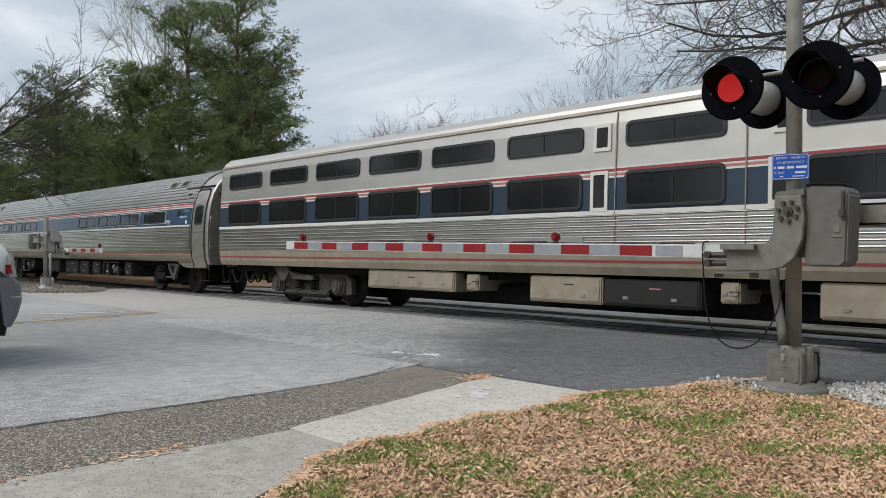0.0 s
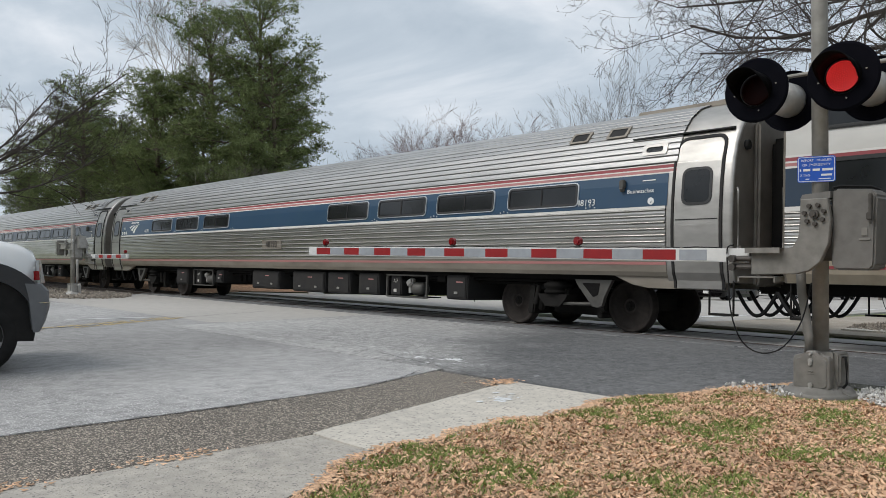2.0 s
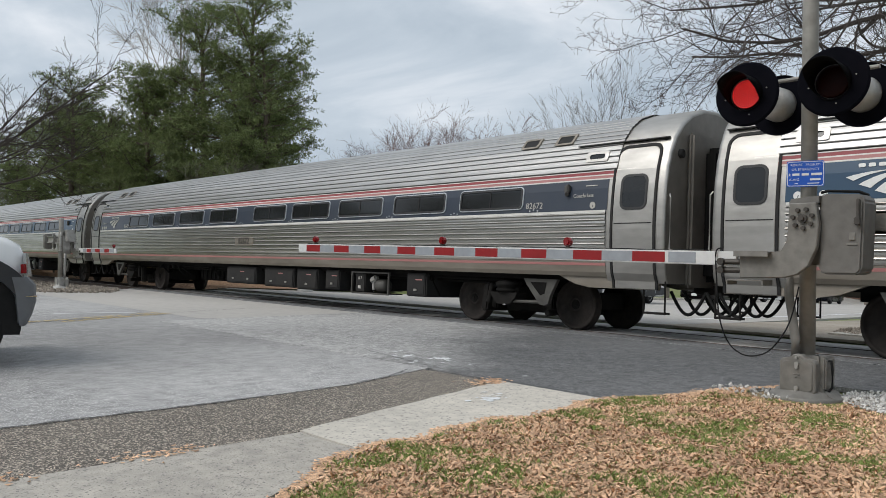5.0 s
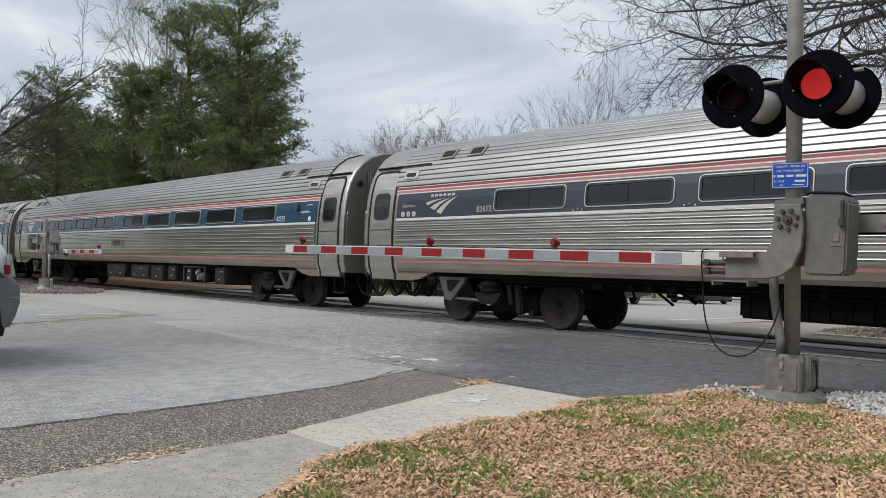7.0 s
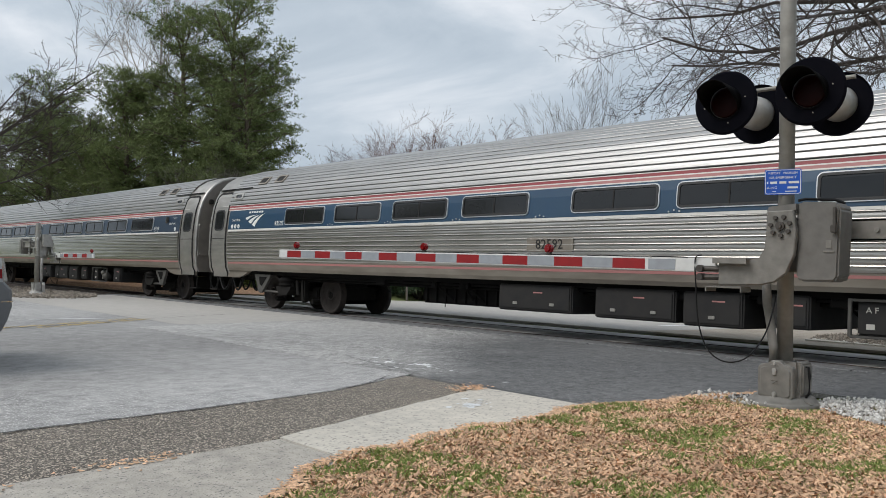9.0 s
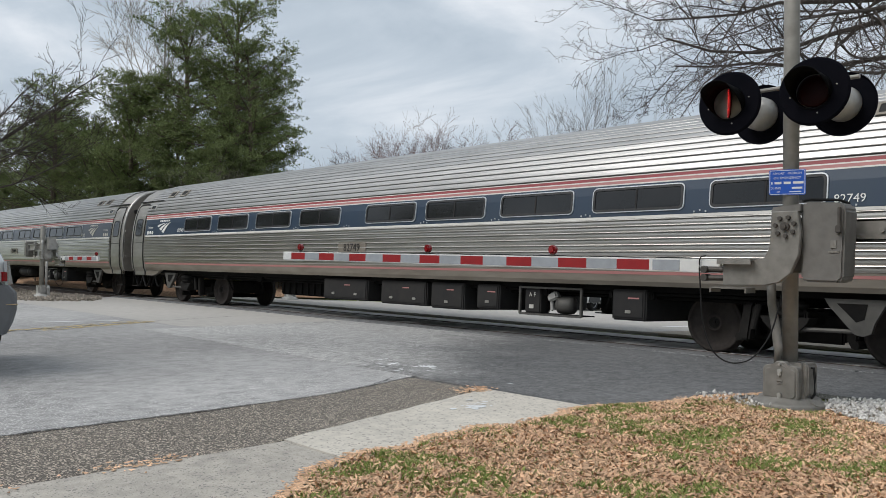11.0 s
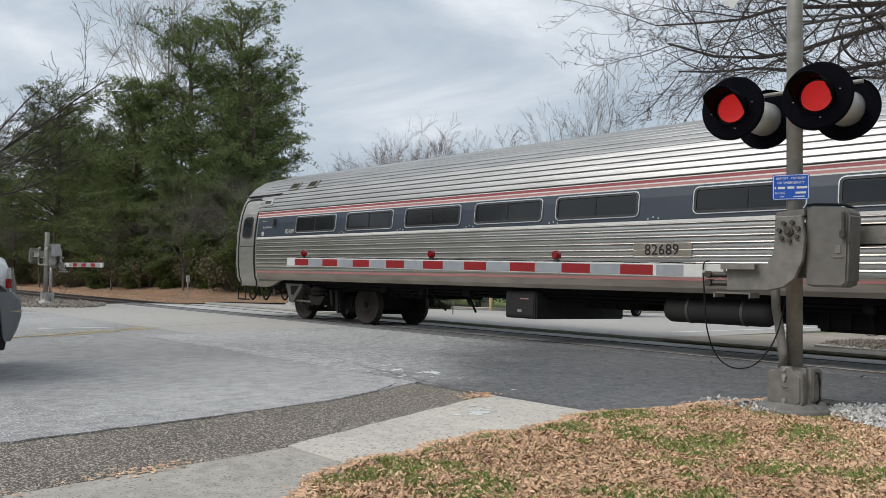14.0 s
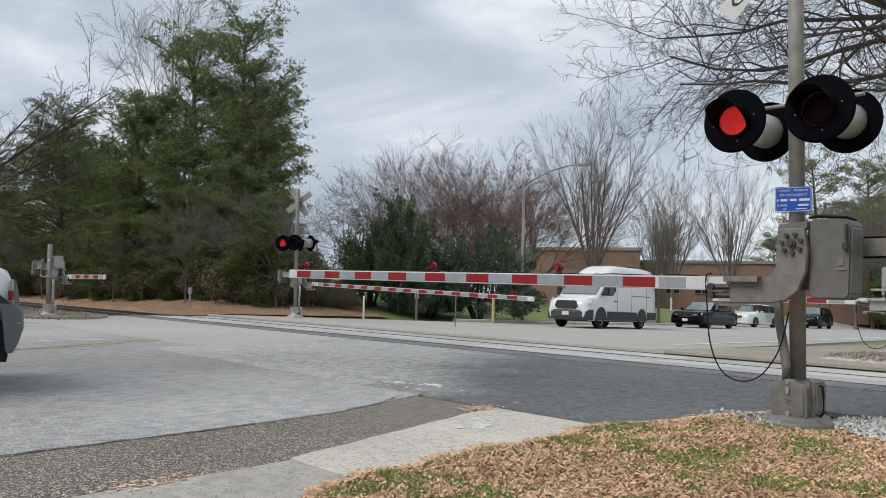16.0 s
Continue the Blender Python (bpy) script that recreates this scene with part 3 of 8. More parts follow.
def worn_line(pts, width, lift, material, label, seed, left):
    """Paint worn to ragged flakes along a line; left: the share that is still there."""
    rnd = random.Random(seed)
    bm = bmesh.new()
    for (x0, y0), (x1, y1) in zip(pts, pts[1:]):
        ln = math.hypot(x1 - x0, y1 - y0)
        d = Vector(((x1 - x0) / ln, (y1 - y0) / ln, 0))
        sd = Vector((-d.y, d.x, 0))
        for k in range(int(ln / 0.06)):
            worn = noise.noise(Vector((x0 + d.x * k * 0.06, y0 + d.y * k * 0.06, seed)) * 1.3)
            for q in range(3):
                if rnd.random() > left + 0.9 * worn:
                    continue
                c = Vector((x0, y0, 0)) + d * (k * 0.06 + rnd.uniform(-0.03, 0.03)) + sd * (width * ((q - 1) / 3 + rnd.uniform(-0.08, 0.08)))
                c.z = ground_z(c.x, c.y) + lift + 0.0002 * q
                h, w = rnd.uniform(0.02, 0.06), width * rnd.uniform(0.10, 0.22)
                bm.faces.new([bm.verts.new(c + d * (h * u * rnd.uniform(0.6, 1.2)) + sd * (w * v * rnd.uniform(0.6, 1.2))) for u, v in ((-1, -1), (1, -1), (1, 1), (-1, 1))])
    return tagged(part("yellow_line", bm, material), label, "road marking", kind="structure")


for dx in (0.0, 0.34):
    worn_line([(-14.35 - dx, -12.0), (-14.35 - dx, 2.3), (-14.75 - dx, 4.5), (-15.9 - dx, 7.2)], 0.20, 0.016, PAINT_YELLOW, "worn yellow centre line on asphalt", 3 + int(dx * 10), 0.42)
stripe("white_line", [(-16.75, 5.0), (-16.35, 6.5)], 0.14, 0.016, PAINT_WHITE, "short worn white lane line")
stripe("white_line", [(-9.68, 16.9), (-10.67, 26.2), (-12.9, 43), (-17, 90)], 0.20, 0.02, SPILL_WHITE, "white edge line beside the far lane")


def splat(name, cx, cy, rx, ry, lift, material, label, seed):
    """A thin uneven spot of spilt paint."""
    rnd = random.Random(seed)
    ph = [rnd.uniform(0, 6.283) for _ in range(3)]
    bm = bmesh.new()
    c = bm.verts.new((cx, cy, ground_z(cx, cy) + lift))
    ring = []
    for k in range(40):
        a = 2 * math.pi * k / 40
        q = 1 + 0.15 * math.sin(2 * a + ph[0]) + 0.09 * math.sin(5 * a + ph[1]) + 0.08 * math.sin(11 * a + ph[2]) + rnd.uniform(-0.12, 0.12)
        ring.append(bm.verts.new((cx + rx * q * math.cos(a), cy + ry * q * math.sin(a), ground_z(cx, cy) + lift)))
    for k in range(40):
        bm.faces.new((c, ring[k], ring[(k + 1) % 40]))
    return tagged(part(name, bm, material), label, "stain", kind="structure")


def spill(cx, cy, rx, ry, count, lift, label, seed):
    """Paint that soaked in: a broken cluster of spots, dense in the middle."""
    rnd = random.Random(seed)
    for k in range(count):
        f = 0.55 if k == 0 else rnd.uniform(0.06, 0.30)
        a, q = rnd.uniform(0, 6.283), (0.0 if k == 0 else abs(rnd.gauss(0, 0.75)))
        splat("white_spill", cx + rx * q * math.cos(a), cy + ry * q * math.sin(a), rx * 0.75 * f, ry * 0.75 * f, lift + 0.0001 * k, SPILL_WHITE, label, seed * 50 + k)


spill(-7.0, 6.62, 0.20, 0.13, 30, 0.0178, "white paint spill on asphalt", 3)
spill(-7.5, 6.45, 0.16, 0.10, 16, 0.0178, "white paint spill on asphalt", 5)
spill(-4.75, 5.05, 0.15, 0.17, 34, 0.0222, "white paint spill on concrete", 4)


def crack(name, pts, width, seed, lift, label):
    """A dark uneven joint or crack in the paving."""
    rnd = random.Random(seed)
    bm = bmesh.new()
    prev = None
    for (x0, y0), (x1, y1) in zip(pts, pts[1:]):
        n = max(2, int(math.hypot(x1 - x0, y1 - y0) / 0.07))
        d = Vector((x1 - x0, y1 - y0, 0)).normalized()
        s = Vector((-d.y, d.x, 0))
        for k in range(n):
            c = Vector((x0 + (x1 - x0) * k / n, y0 + (y1 - y0) * k / n, lift)) + s * rnd.gauss(0, width * 0.5)
            w = width * rnd.uniform(0.25, 1.0)
            ends = (bm.verts.new(c - s * w / 2), bm.verts.new(c + s * w / 2))
            if prev:
                bm.faces.new((prev[0], ends[0], ends[1], prev[1]))
            prev = ends
    return tagged(part(name, bm, RUBBER), label, "crack", kind="structure")


crack("pavement_joint", [(-6.07, -6), (-6.07, 2.0), (-6.06, 4.2), (-6.3, 5.1), (-6.62, 5.75)], 0.024, 21, 0.0165, "dark broken joint along the road edge")
crack("pavement_joint", [(-8.2, 6.35), (-7.2, 6.15), (-6.3, 5.95), (-5.4, 5.90), (-4.0, 5.90)], 0.014, 22, 0.0225, "dark joint before the concrete slab")
crack("pavement_crack", [(-14.6, 3.6), (-15.2, 5.2), (-15.9, 7.0), (-16.5, 9.4)], 0.04, 25, 0.0145, "thin crack in the asphalt")
rnd = random.Random(12)
for _ in range(14):
    splat("white_spill", rnd.uniform(-8, -5.2), rnd.uniform(5.7, 6.9), rnd.uniform(0.015, 0.04), rnd.uniform(0.015, 0.04), 0.021, PAINT_WHITE,
          "small white paint drop on asphalt", rnd.random())

# rails, ties, ballast and crossing panels
def on_track(y, z):
    """Point of the canted track's cross-section in the world."""
    return TRACK_Y + y * math.cos(CANT) - z * math.sin(CANT), RAIL_Z + y * math.sin(CANT) + z * math.cos(CANT)


def rail(side):
    prof = [(-0.075, -0.18), (0.075, -0.18), (0.075, -0.165), (0.012, -0.15), (0.010, -0.05), (0.036, -0.035), (0.036, -0.006), (0.030, -0.001),
            (-0.030, -0.001), (-0.036, -0.006), (-0.036, -0.035), (-0.010, -0.05), (-0.012, -0.15), (-0.075, -0.165)]
    bm = bmesh.new()
    prism(bm, [on_track(side * 0.753 + a, b) for a, b in prof], "x", -220, 120)
    thing = tagged(part("rail", bm, RAIL_STEEL), "long steel rail with a polished running top", "rail", "rails of the track", "structure")
    bm = bmesh.new()
    prism(bm, [on_track(side * 0.753 + a, b) for a, b in ((-0.026, -0.001), (0.026, -0.001), (0.024, 0.003), (-0.024, 0.003))], "x", -220, 120)
    part("running_surface", bm, RAIL_TOP, thing, "shiny worn rail top")


rail(-1)
rail(1)
CROSS_W, CROSS_E = -27.4, 4.6        # crossing surface along the track


def ballast_bed(x0, x1):
    bm = bmesh.new()
    prism(bm, [on_track(a, b) for a, b in ((-2.9, -0.40), (-1.75, -0.16), (1.75, -0.16), (2.9, -0.40))], "x", x0, x1)
    return tagged(part("ballast_bed", bm, BALLAST), "bed of grey crushed stone under the rails", "ballast", kind="structure")


west_bed = ballast_bed(-220, CROSS_W)
east_bed = ballast_bed(CROSS_E, 120)


def stones(name, count, place, size, material, seed, label):
    """Loose broken stones as one mesh."""
    rnd = random.Random(seed)
    V, F = [], []
    for _ in range(count):
        x, y, z = place(rnd)
        s = size * rnd.uniform(0.5, 1.4)
        m = Euler((rnd.uniform(0, 6), rnd.uniform(0, 6), rnd.uniform(0, 6))).to_matrix()
        o = len(V)
        for c in ((1, 0, 0), (-1, 0, 0), (0, 0.8, 0), (0, -0.8, 0), (0, 0, 0.6), (0, 0, -0.6)):
            p = m @ (Vector(c) * s * rnd.uniform(0.75, 1.2))
            V.append((x + p.x, y + p.y, z + p.z))
        for a, b, c in ((0, 2, 4), (2, 1, 4), (1, 3, 4), (3, 0, 4), (2, 0, 5), (1, 2, 5), (3, 1, 5), (0, 3, 5)):
            F.append((o + a, o + b, o + c))
    return tagged(part(name, raw(name, V, F, [material]), material), label, "gravel", kind="stuff")


stones("ballast_stones", 9000, lambda r: (lambda x, a: (x, *(lambda p: (p[0], p[1] + 0.01))(on_track(a, -0.15 - max(0, abs(a) - 1.75) * 0.2))))(r.uniform(-75, CROSS_W), r.uniform(-2.6, 2.6)),
       0.05, BALLAST, 2, "loose crushed stones around the ties")
stones("ballast_stones", 1500, lambda r: (lambda x, a: (x, *(lambda p: (p[0], p[1] + 0.01))(on_track(a, -0.15 - max(0, abs(a) - 1.75) * 0.2))))(r.uniform(CROSS_E, 14), r.uniform(-2.6, 2.6)),
       0.05, BALLAST, 7, "loose crushed stones around the ties")
stones("pale_gravel", 5200, lambda r: (lambda a, q: (-1.0 + 1.75 * q * math.cos(a), 7.72 + 0.95 * q * math.sin(a), 0.03 + 0.025 * r.random()))(r.uniform(0, 6.283), math.sqrt(r.random())),
       0.022, PALE_STONE, 5, "pale gravel around the signal base")
stones("pale_gravel", 170, lambda r: (lambda a, q: (-3.35 + 0.5 * q * math.cos(a), 7.35 + 0.3 * q * math.sin(a), 0.02 + 0.02 * r.random()))(r.uniform(0, 6.283), math.sqrt(r.random())),
       0.022, PALE_STONE, 6, "pale gravel around the signal base")
stones("gravel_patch", 1800, lambda r: (lambda a, q: (-27.3 + 2.6 * q * math.cos(a), 8.5 + 1.5 * q * math.sin(a), 0.03 + 0.05 * r.random()))(r.uniform(0, 6.283), math.sqrt(r.random())),
       0.05, BALLAST, 8, "heaped crushed stone around the gate post")
stones("gravel_patch", 1500, lambda r: (lambda a, q: (-4.6 + 1.5 * q * math.cos(a), 17.0 + 1.6 * q * math.sin(a), -0.08 + 0.16 * r.random() * (1 - q)))(r.uniform(0, 6.283), math.sqrt(r.random())),
       0.06, BALLAST, 9, "heaped crushed stone around the gate post")

tie_bm = bmesh.new()
box(tie_bm, (0, 0, -0.27), (0.22, 2.6, 0.17), bevel=0.012)
tie = part("tie", tie_bm, TIMBER, west_bed, at=pose(CROSS_W - 0.4, TRACK_Y, RAIL_Z + 0.055, math.degrees(CANT)))
for k in range(1, 90):
    part("tie", tie.data, TIMBER, west_bed, at=pose(CROSS_W - 0.4 - 0.52 * k, TRACK_Y, RAIL_Z + 0.055, math.degrees(CANT)))
for k in range(18):
    part("tie", tie.data, TIMBER, east_bed, at=pose(CROSS_E + 0.4 + 0.52 * k, TRACK_Y, RAIL_Z + 0.055, math.degrees(CANT)))

crossing = empty("crossing_surface", Matrix(), "concrete panels with dark rubber strips between the rails", "crossing", kind="structure")


def panel_row(y0, y1, z0, z1, length, material):
    bm = bmesh.new()
    ys = [on_track(y0, -0.2), on_track(y1, -0.2), on_track(y1, z1), on_track(y0, z0)]
    prism(bm, ys, "x", 0.012, length - 0.012)
    bmesh.ops.bevel(bm, geom=[e for e in bm.edges], offset=0.006, segments=1, affect="EDGES")
    bmesh.ops.recalc_face_normals(bm, faces=bm.faces)
    me = bpy.data.meshes.new("panel")
    bm.to_mesh(me)
    bm.free()
    me.materials.append(material)
    x = CROSS_W
    while x < CROSS_E - 0.1:
        part("panel", me, material, crossing, at=pose(x, 0, 0))
        x += length


panel_row(-1.68, -0.885, 0.006, -0.004, 2.0, ASPHALT_NEW)
panel_row(-0.60, -0.02, -0.004, -0.004, 2.0, PANEL)
panel_row(0.02, 0.60, -0.004, -0.004, 2.0, PANEL)
panel_row(0.885, 1.68, -0.004, 0.0, 2.0, PANEL)
for y0, y1 in ((-0.875, -0.80), (-0.705, -0.61), (0.61, 0.705), (0.80, 0.875)):
    panel_row(y0, y1, -0.025, -0.025, 8.0, RUBBER)
# ---------------------------------------------------------------- the train
def outline(table):
    """Half-width of a car body at a height, from a table of (half-width, height)."""
    zs = [p[1] for p in table]

    def half(z):
        if z <= zs[0]:
            return table[0][0]
        for (w0, z0), (w1, z1) in zip(table, table[1:]):
            if z <= z1:
                k = (z - z0) / (z1 - z0)
                return w0 + (w1 - w0) * k
        return table[-1][0]
    return half


TUBE = [(1.47, 0.90), (1.54, 1.05), (1.585, 1.40), (1.60, 1.80), (1.592, 2.10), (1.565, 2.45), (1.515, 2.75), (1.43, 3.02), (1.30, 3.27), (1.10, 3.50), (0.82, 3.69), (0.45, 3.82), (0.0, 3.86)]
SLAB = [(1.50, 0.92), (1.56, 1.05), (1.60, 1.35), (1.60, 2.60), (1.585, 3.40), (1.56, 3.60), (1.50, 3.74), (1.32, 3.88), (0.95, 3.97), (0.45, 4.02), (0.0, 4.04)]


def curve_points(table, z0, z1, step):
    """Points (half-width, height) along the body outline between two heights."""
    half = outline(table)
    pts = []
    seg = [(half(z0), z0)] + [p for p in table if z0 < p[1] < z1] + [(half(z1), z1)]
    for (w0, a), (w1, b) in zip(seg, seg[1:]):
        n = max(1, round(math.hypot(w1 - w0, b - a) / step))
        pts += [(w0 + (w1 - w0) * k / n, a + (b - a) * k / n) for k in range(n)]
    return pts + [seg[-1]]


BEAD_RIB = ((0.0, 0.22), (0.30, 0.30), (0.59, 0.22), (0.60, -0.60), (0.715, -0.60), (0.725, 0.50), (0.77, 0.88), (0.84, 1.0), (0.91, 0.86), (0.97, 0.45))
FLAT_RIB = ((0.0, -0.75), (0.125, -0.75), (0.135, 0.72), (0.21, 0.92), (0.55, 1.0), (0.90, 0.95), (0.985, 0.78))


def fluted(table, z0, z1, pitch, depth, rib):
    """The outline with raised ribs at a pitch along its arc."""
    pts = curve_points(table, z0, z1, 0.02)
    arc, total = [0.0], 0.0
    for p, q in zip(pts, pts[1:]):
        total += math.hypot(q[0] - p[0], q[1] - p[1])
        arc.append(total)

    def at(s):
        for i in range(len(arc) - 1):
            if s <= arc[i + 1] or i == len(arc) - 2:
                k = (s - arc[i]) / max(1e-9, arc[i + 1] - arc[i])
                p, q = pts[i], pts[i + 1]
                d = Vector((q[0] - p[0], q[1] - p[1])).normalized()
                return p[0] + (q[0] - p[0]) * k, p[1] + (q[1] - p[1]) * k, Vector((d.y, -d.x))
    n = max(1, round(total / pitch))
    out = []
    for k in range(n):
        for f, h in rib:
            w, z, nrm = at(total * (k + f) / n)
            out.append((w + nrm.x * depth * h, z + nrm.y * depth * h))
    w, z, _ = at(total)
    return out + [(w, z)]


def strip(bm, pts, x0, x1, side):
    """A long strip of body skin on one side of the car (side -1: towards the camera)."""
    a = [bm.verts.new((x0, side * w, z)) for w, z in pts]
    b = [bm.verts.new((x1, side * w, z)) for w, z in pts]
    for i in range(len(pts) - 1):
        bm.faces.new((a[i], b[i], b[i + 1], a[i + 1]))
    return bm


def skin(name, pts, x0, x1, material, car, label="", both=True):
    bm = bmesh.new()
    strip(bm, pts, x0, x1, -1)
    if both:
        strip(bm, pts, x0, x1, 1)
    return part(name, bm, material, car, label)


def patch(half, pts, side, off, thick):
    """A plate with an outline of (x, z) points that lies on the curved body, standing out from it."""
    levels = sorted({round(z, 4) for _, z in pts})
    rows = []
    for a, b in zip(levels, levels[1:]):
        n = max(1, int((b - a) / 0.12))
        rows += [a + (b - a) * k / n for k in range(n)]
    rows.append(levels[-1])
    bm = bmesh.new()
    n, prev = len(pts), None
    for z in rows:
        q = min(max(z, levels[0] + 1e-4), levels[-1] - 1e-4)
        xs = []
        for i in range(n):
            (x0, z0), (x1, z1) = pts[i], pts[(i + 1) % n]
            if (z0 - q) * (z1 - q) <= 0 and abs(z1 - z0) > 1e-9:
                xs.append(x0 + (x1 - x0) * (q - z0) / (z1 - z0))
        lo, hi = min(xs), max(xs)
        y0, y1 = side * (half(z) + off - thick), side * (half(z) + off)
        ring = [bm.verts.new(p) for p in ((lo, y0, z), (lo, y1, z), (hi, y1, z), (hi, y0, z))]
        if prev is None:
            bm.faces.new(ring)
        else:
            for k in range(3):
                bm.faces.new((prev[k], prev[k + 1], ring[k + 1], ring[k]))
        prev = ring
    bm.faces.new(prev)
    return bm


def ring_patch(half, outer, inner, side, off, thick):
    """A frame between two outlines on the curved body."""
    def dense(pts, like):
        out = []
        for i in range(len(pts)):
            (x0, z0), (x1, z1) = pts[i], pts[(i + 1) % len(pts)]
            n = max(1, int(abs(like[(i + 1) % len(pts)][1] - like[i][1]) / 0.12))
            out += [(x0 + (x1 - x0) * k / n, z0 + (z1 - z0) * k / n) for k in range(n)]
        return out
    outer, inner = dense(outer, outer), dense(inner, outer)
    bm = bmesh.new()
    vs = []
    for pts, o in ((outer, off - thick), (outer, off), (inner, off), (inner, off - thick)):
        vs.append([bm.verts.new((x, side * (half(z) + o), z)) for x, z in pts])
    n = len(outer)
    for a, b in zip(vs, vs[1:]):
        for i in range(n):
            bm.faces.new((a[i], a[(i + 1) % n], b[(i + 1) % n], b[i]))
    return bm


def car_window(car, half, xc, width, z0, z1, side, trim, r=0.09, split=True):
    """One fixed window: pale trim, black gasket, two dark panes and a bar."""
    x0, x1 = xc - width / 2, xc + width / 2
    win = part("window", ring_patch(half, rounded(x0, x1, z0, z1, r), rounded(x0 + 0.020, x1 - 0.020, z0 + 0.020, z1 - 0.020, r - 0.018), side, 0.020, 0.03), trim, car)
    part("gasket", ring_patch(half, rounded(x0 + 0.017, x1 - 0.017, z0 + 0.017, z1 - 0.017, r - 0.016), rounded(x0 + 0.055, x1 - 0.055, z0 + 0.055, z1 - 0.055, r - 0.05), side, 0.026, 0.03), GASKET, win)
    inner = rounded(x0 + 0.03, x1 - 0.03, z0 + 0.03, z1 - 0.03, r - 0.03)
    part("pane", patch(half, inner, side, 0.012, 0.02), GLASS_DARK, win)
    if split:
        bm = patch(half, rounded(xc - 0.014, xc + 0.014, z0 + 0.04, z1 - 0.04, 0.008, 1), side, 0.020, 0.012)
        part("bar", bm, UNDER_BOX, win)
    return win


def emblem(car, half, xc, zc, side, material):
    """Three swept blades that run together to one side, the railway's mark as a plain shape, with plain bars for its name."""
    blades = (((-0.46, 0.05), (-0.25, 0.12), (-0.365, 0.0), (-0.20, 0.09), (0.12, 0.125)),
              ((-0.30, -0.05), (-0.08, 0.085), (-0.155, -0.105), (0.0, 0.05), (0.27, 0.125)),
              ((-0.105, -0.14), (0.10, 0.07), (0.04, -0.19), (0.15, 0.0), (0.46, 0.155)))
    for foot_a, bend_a, foot_b, bend_b, tip in blades:
        upper, lower = [], []
        for q in range(9):
            k = q / 8
            for line, foot, bend in ((upper, foot_a, bend_a), (lower, foot_b, bend_b)):
                line.append(tuple((1 - k) ** 2 * f + 2 * k * (1 - k) * c + k * k * e for f, c, e in zip(foot, bend, tip)))
        pts = [(xc - side * x, zc + z) for x, z in upper + lower[::-1][1:]]
        part("emblem_blade", patch(half, pts, side, 0.010, 0.006), material, car)
    for k in range(6):
        xa = xc - side * (-0.27 + 0.12 * k)
        part("name_bar", patch(half, rounded(xa - 0.042, xa + 0.042, zc + 0.175, zc + 0.225, 0.01, 1), side, 0.010, 0.006), material, car)


def side_letters(car, half, words, size, xc, zc, side, material, off=0.012):
    tilt = math.degrees(math.atan2(half(zc - 0.05) - half(zc + 0.05), 0.1))
    m = pose(xc, side * (half(zc) + off), zc, 90 - tilt, 0, 0 if side < 0 else 180)
    return lettering("lettering", words, size, m, material, car)


WHEEL_R = 0.457
wheel_cache = {}


def wheelset(car, x):
    """Axle with two flanged wheels; turns as the car rolls."""
    bm = bmesh.new()
    rod(bm, (0, -0.80, 0), (0, 0.80, 0), 0.085, 12)
    axle = part("wheelset", bm, TRUCK_IRON, car, at=pose(x, 0, WHEEL_R))
    if not wheel_cache:
        bm = bmesh.new()
        prof = [(0.10, -0.015), (0.10, 0.0), (0.135, 0.006), (0.14, -0.02), (0.34, -0.055), (0.395, -0.028), (0.40, 0.0), (0.445, 0.0), (0.450, -0.01), (0.457, -0.03), (0.46, -0.10), (0.484, -0.112), (0.484, -0.135), (0.40, -0.14)]
        lathe(bm, prof, Matrix(), 40)
        bmesh.ops.recalc_face_normals(bm, faces=bm.faces)
        me = bpy.data.meshes.new("wheel")
        bm.to_mesh(me)
        bm.free()
        me.materials.append(WHEEL_IRON)
        me.polygons.foreach_set("use_smooth", [len(p.vertices) == 4 for p in me.polygons])
        wheel_cache["wheel"] = me
        bm = bmesh.new()
        for k in range(3):
            a = 2 * math.pi * k / 3
            box(bm, (0.055 * math.cos(a), 0.055 * math.sin(a), 0.008), (0.03, 0.03, 0.02), bevel=0.004)
        rod(bm, (0, 0, -0.01), (0, 0, 0.03), 0.03, 10)
        me = bpy.data.meshes.new("hub_cap")
        bm.to_mesh(me)
        bm.free()
        me.materials.append(TRUCK_IRON)
        wheel_cache["cap"] = me
    for s in (-1, 1):
        w = part("wheel", wheel_cache["wheel"], WHEEL_IRON, axle, at=pose(0, s * 0.80, 0, 90 if s < 0 else -90))
        part("hub_cap", wheel_cache["cap"], TRUCK_IRON, axle, at=pose(0, s * 0.80, 0, 90 if s < 0 else -90))
    return axle


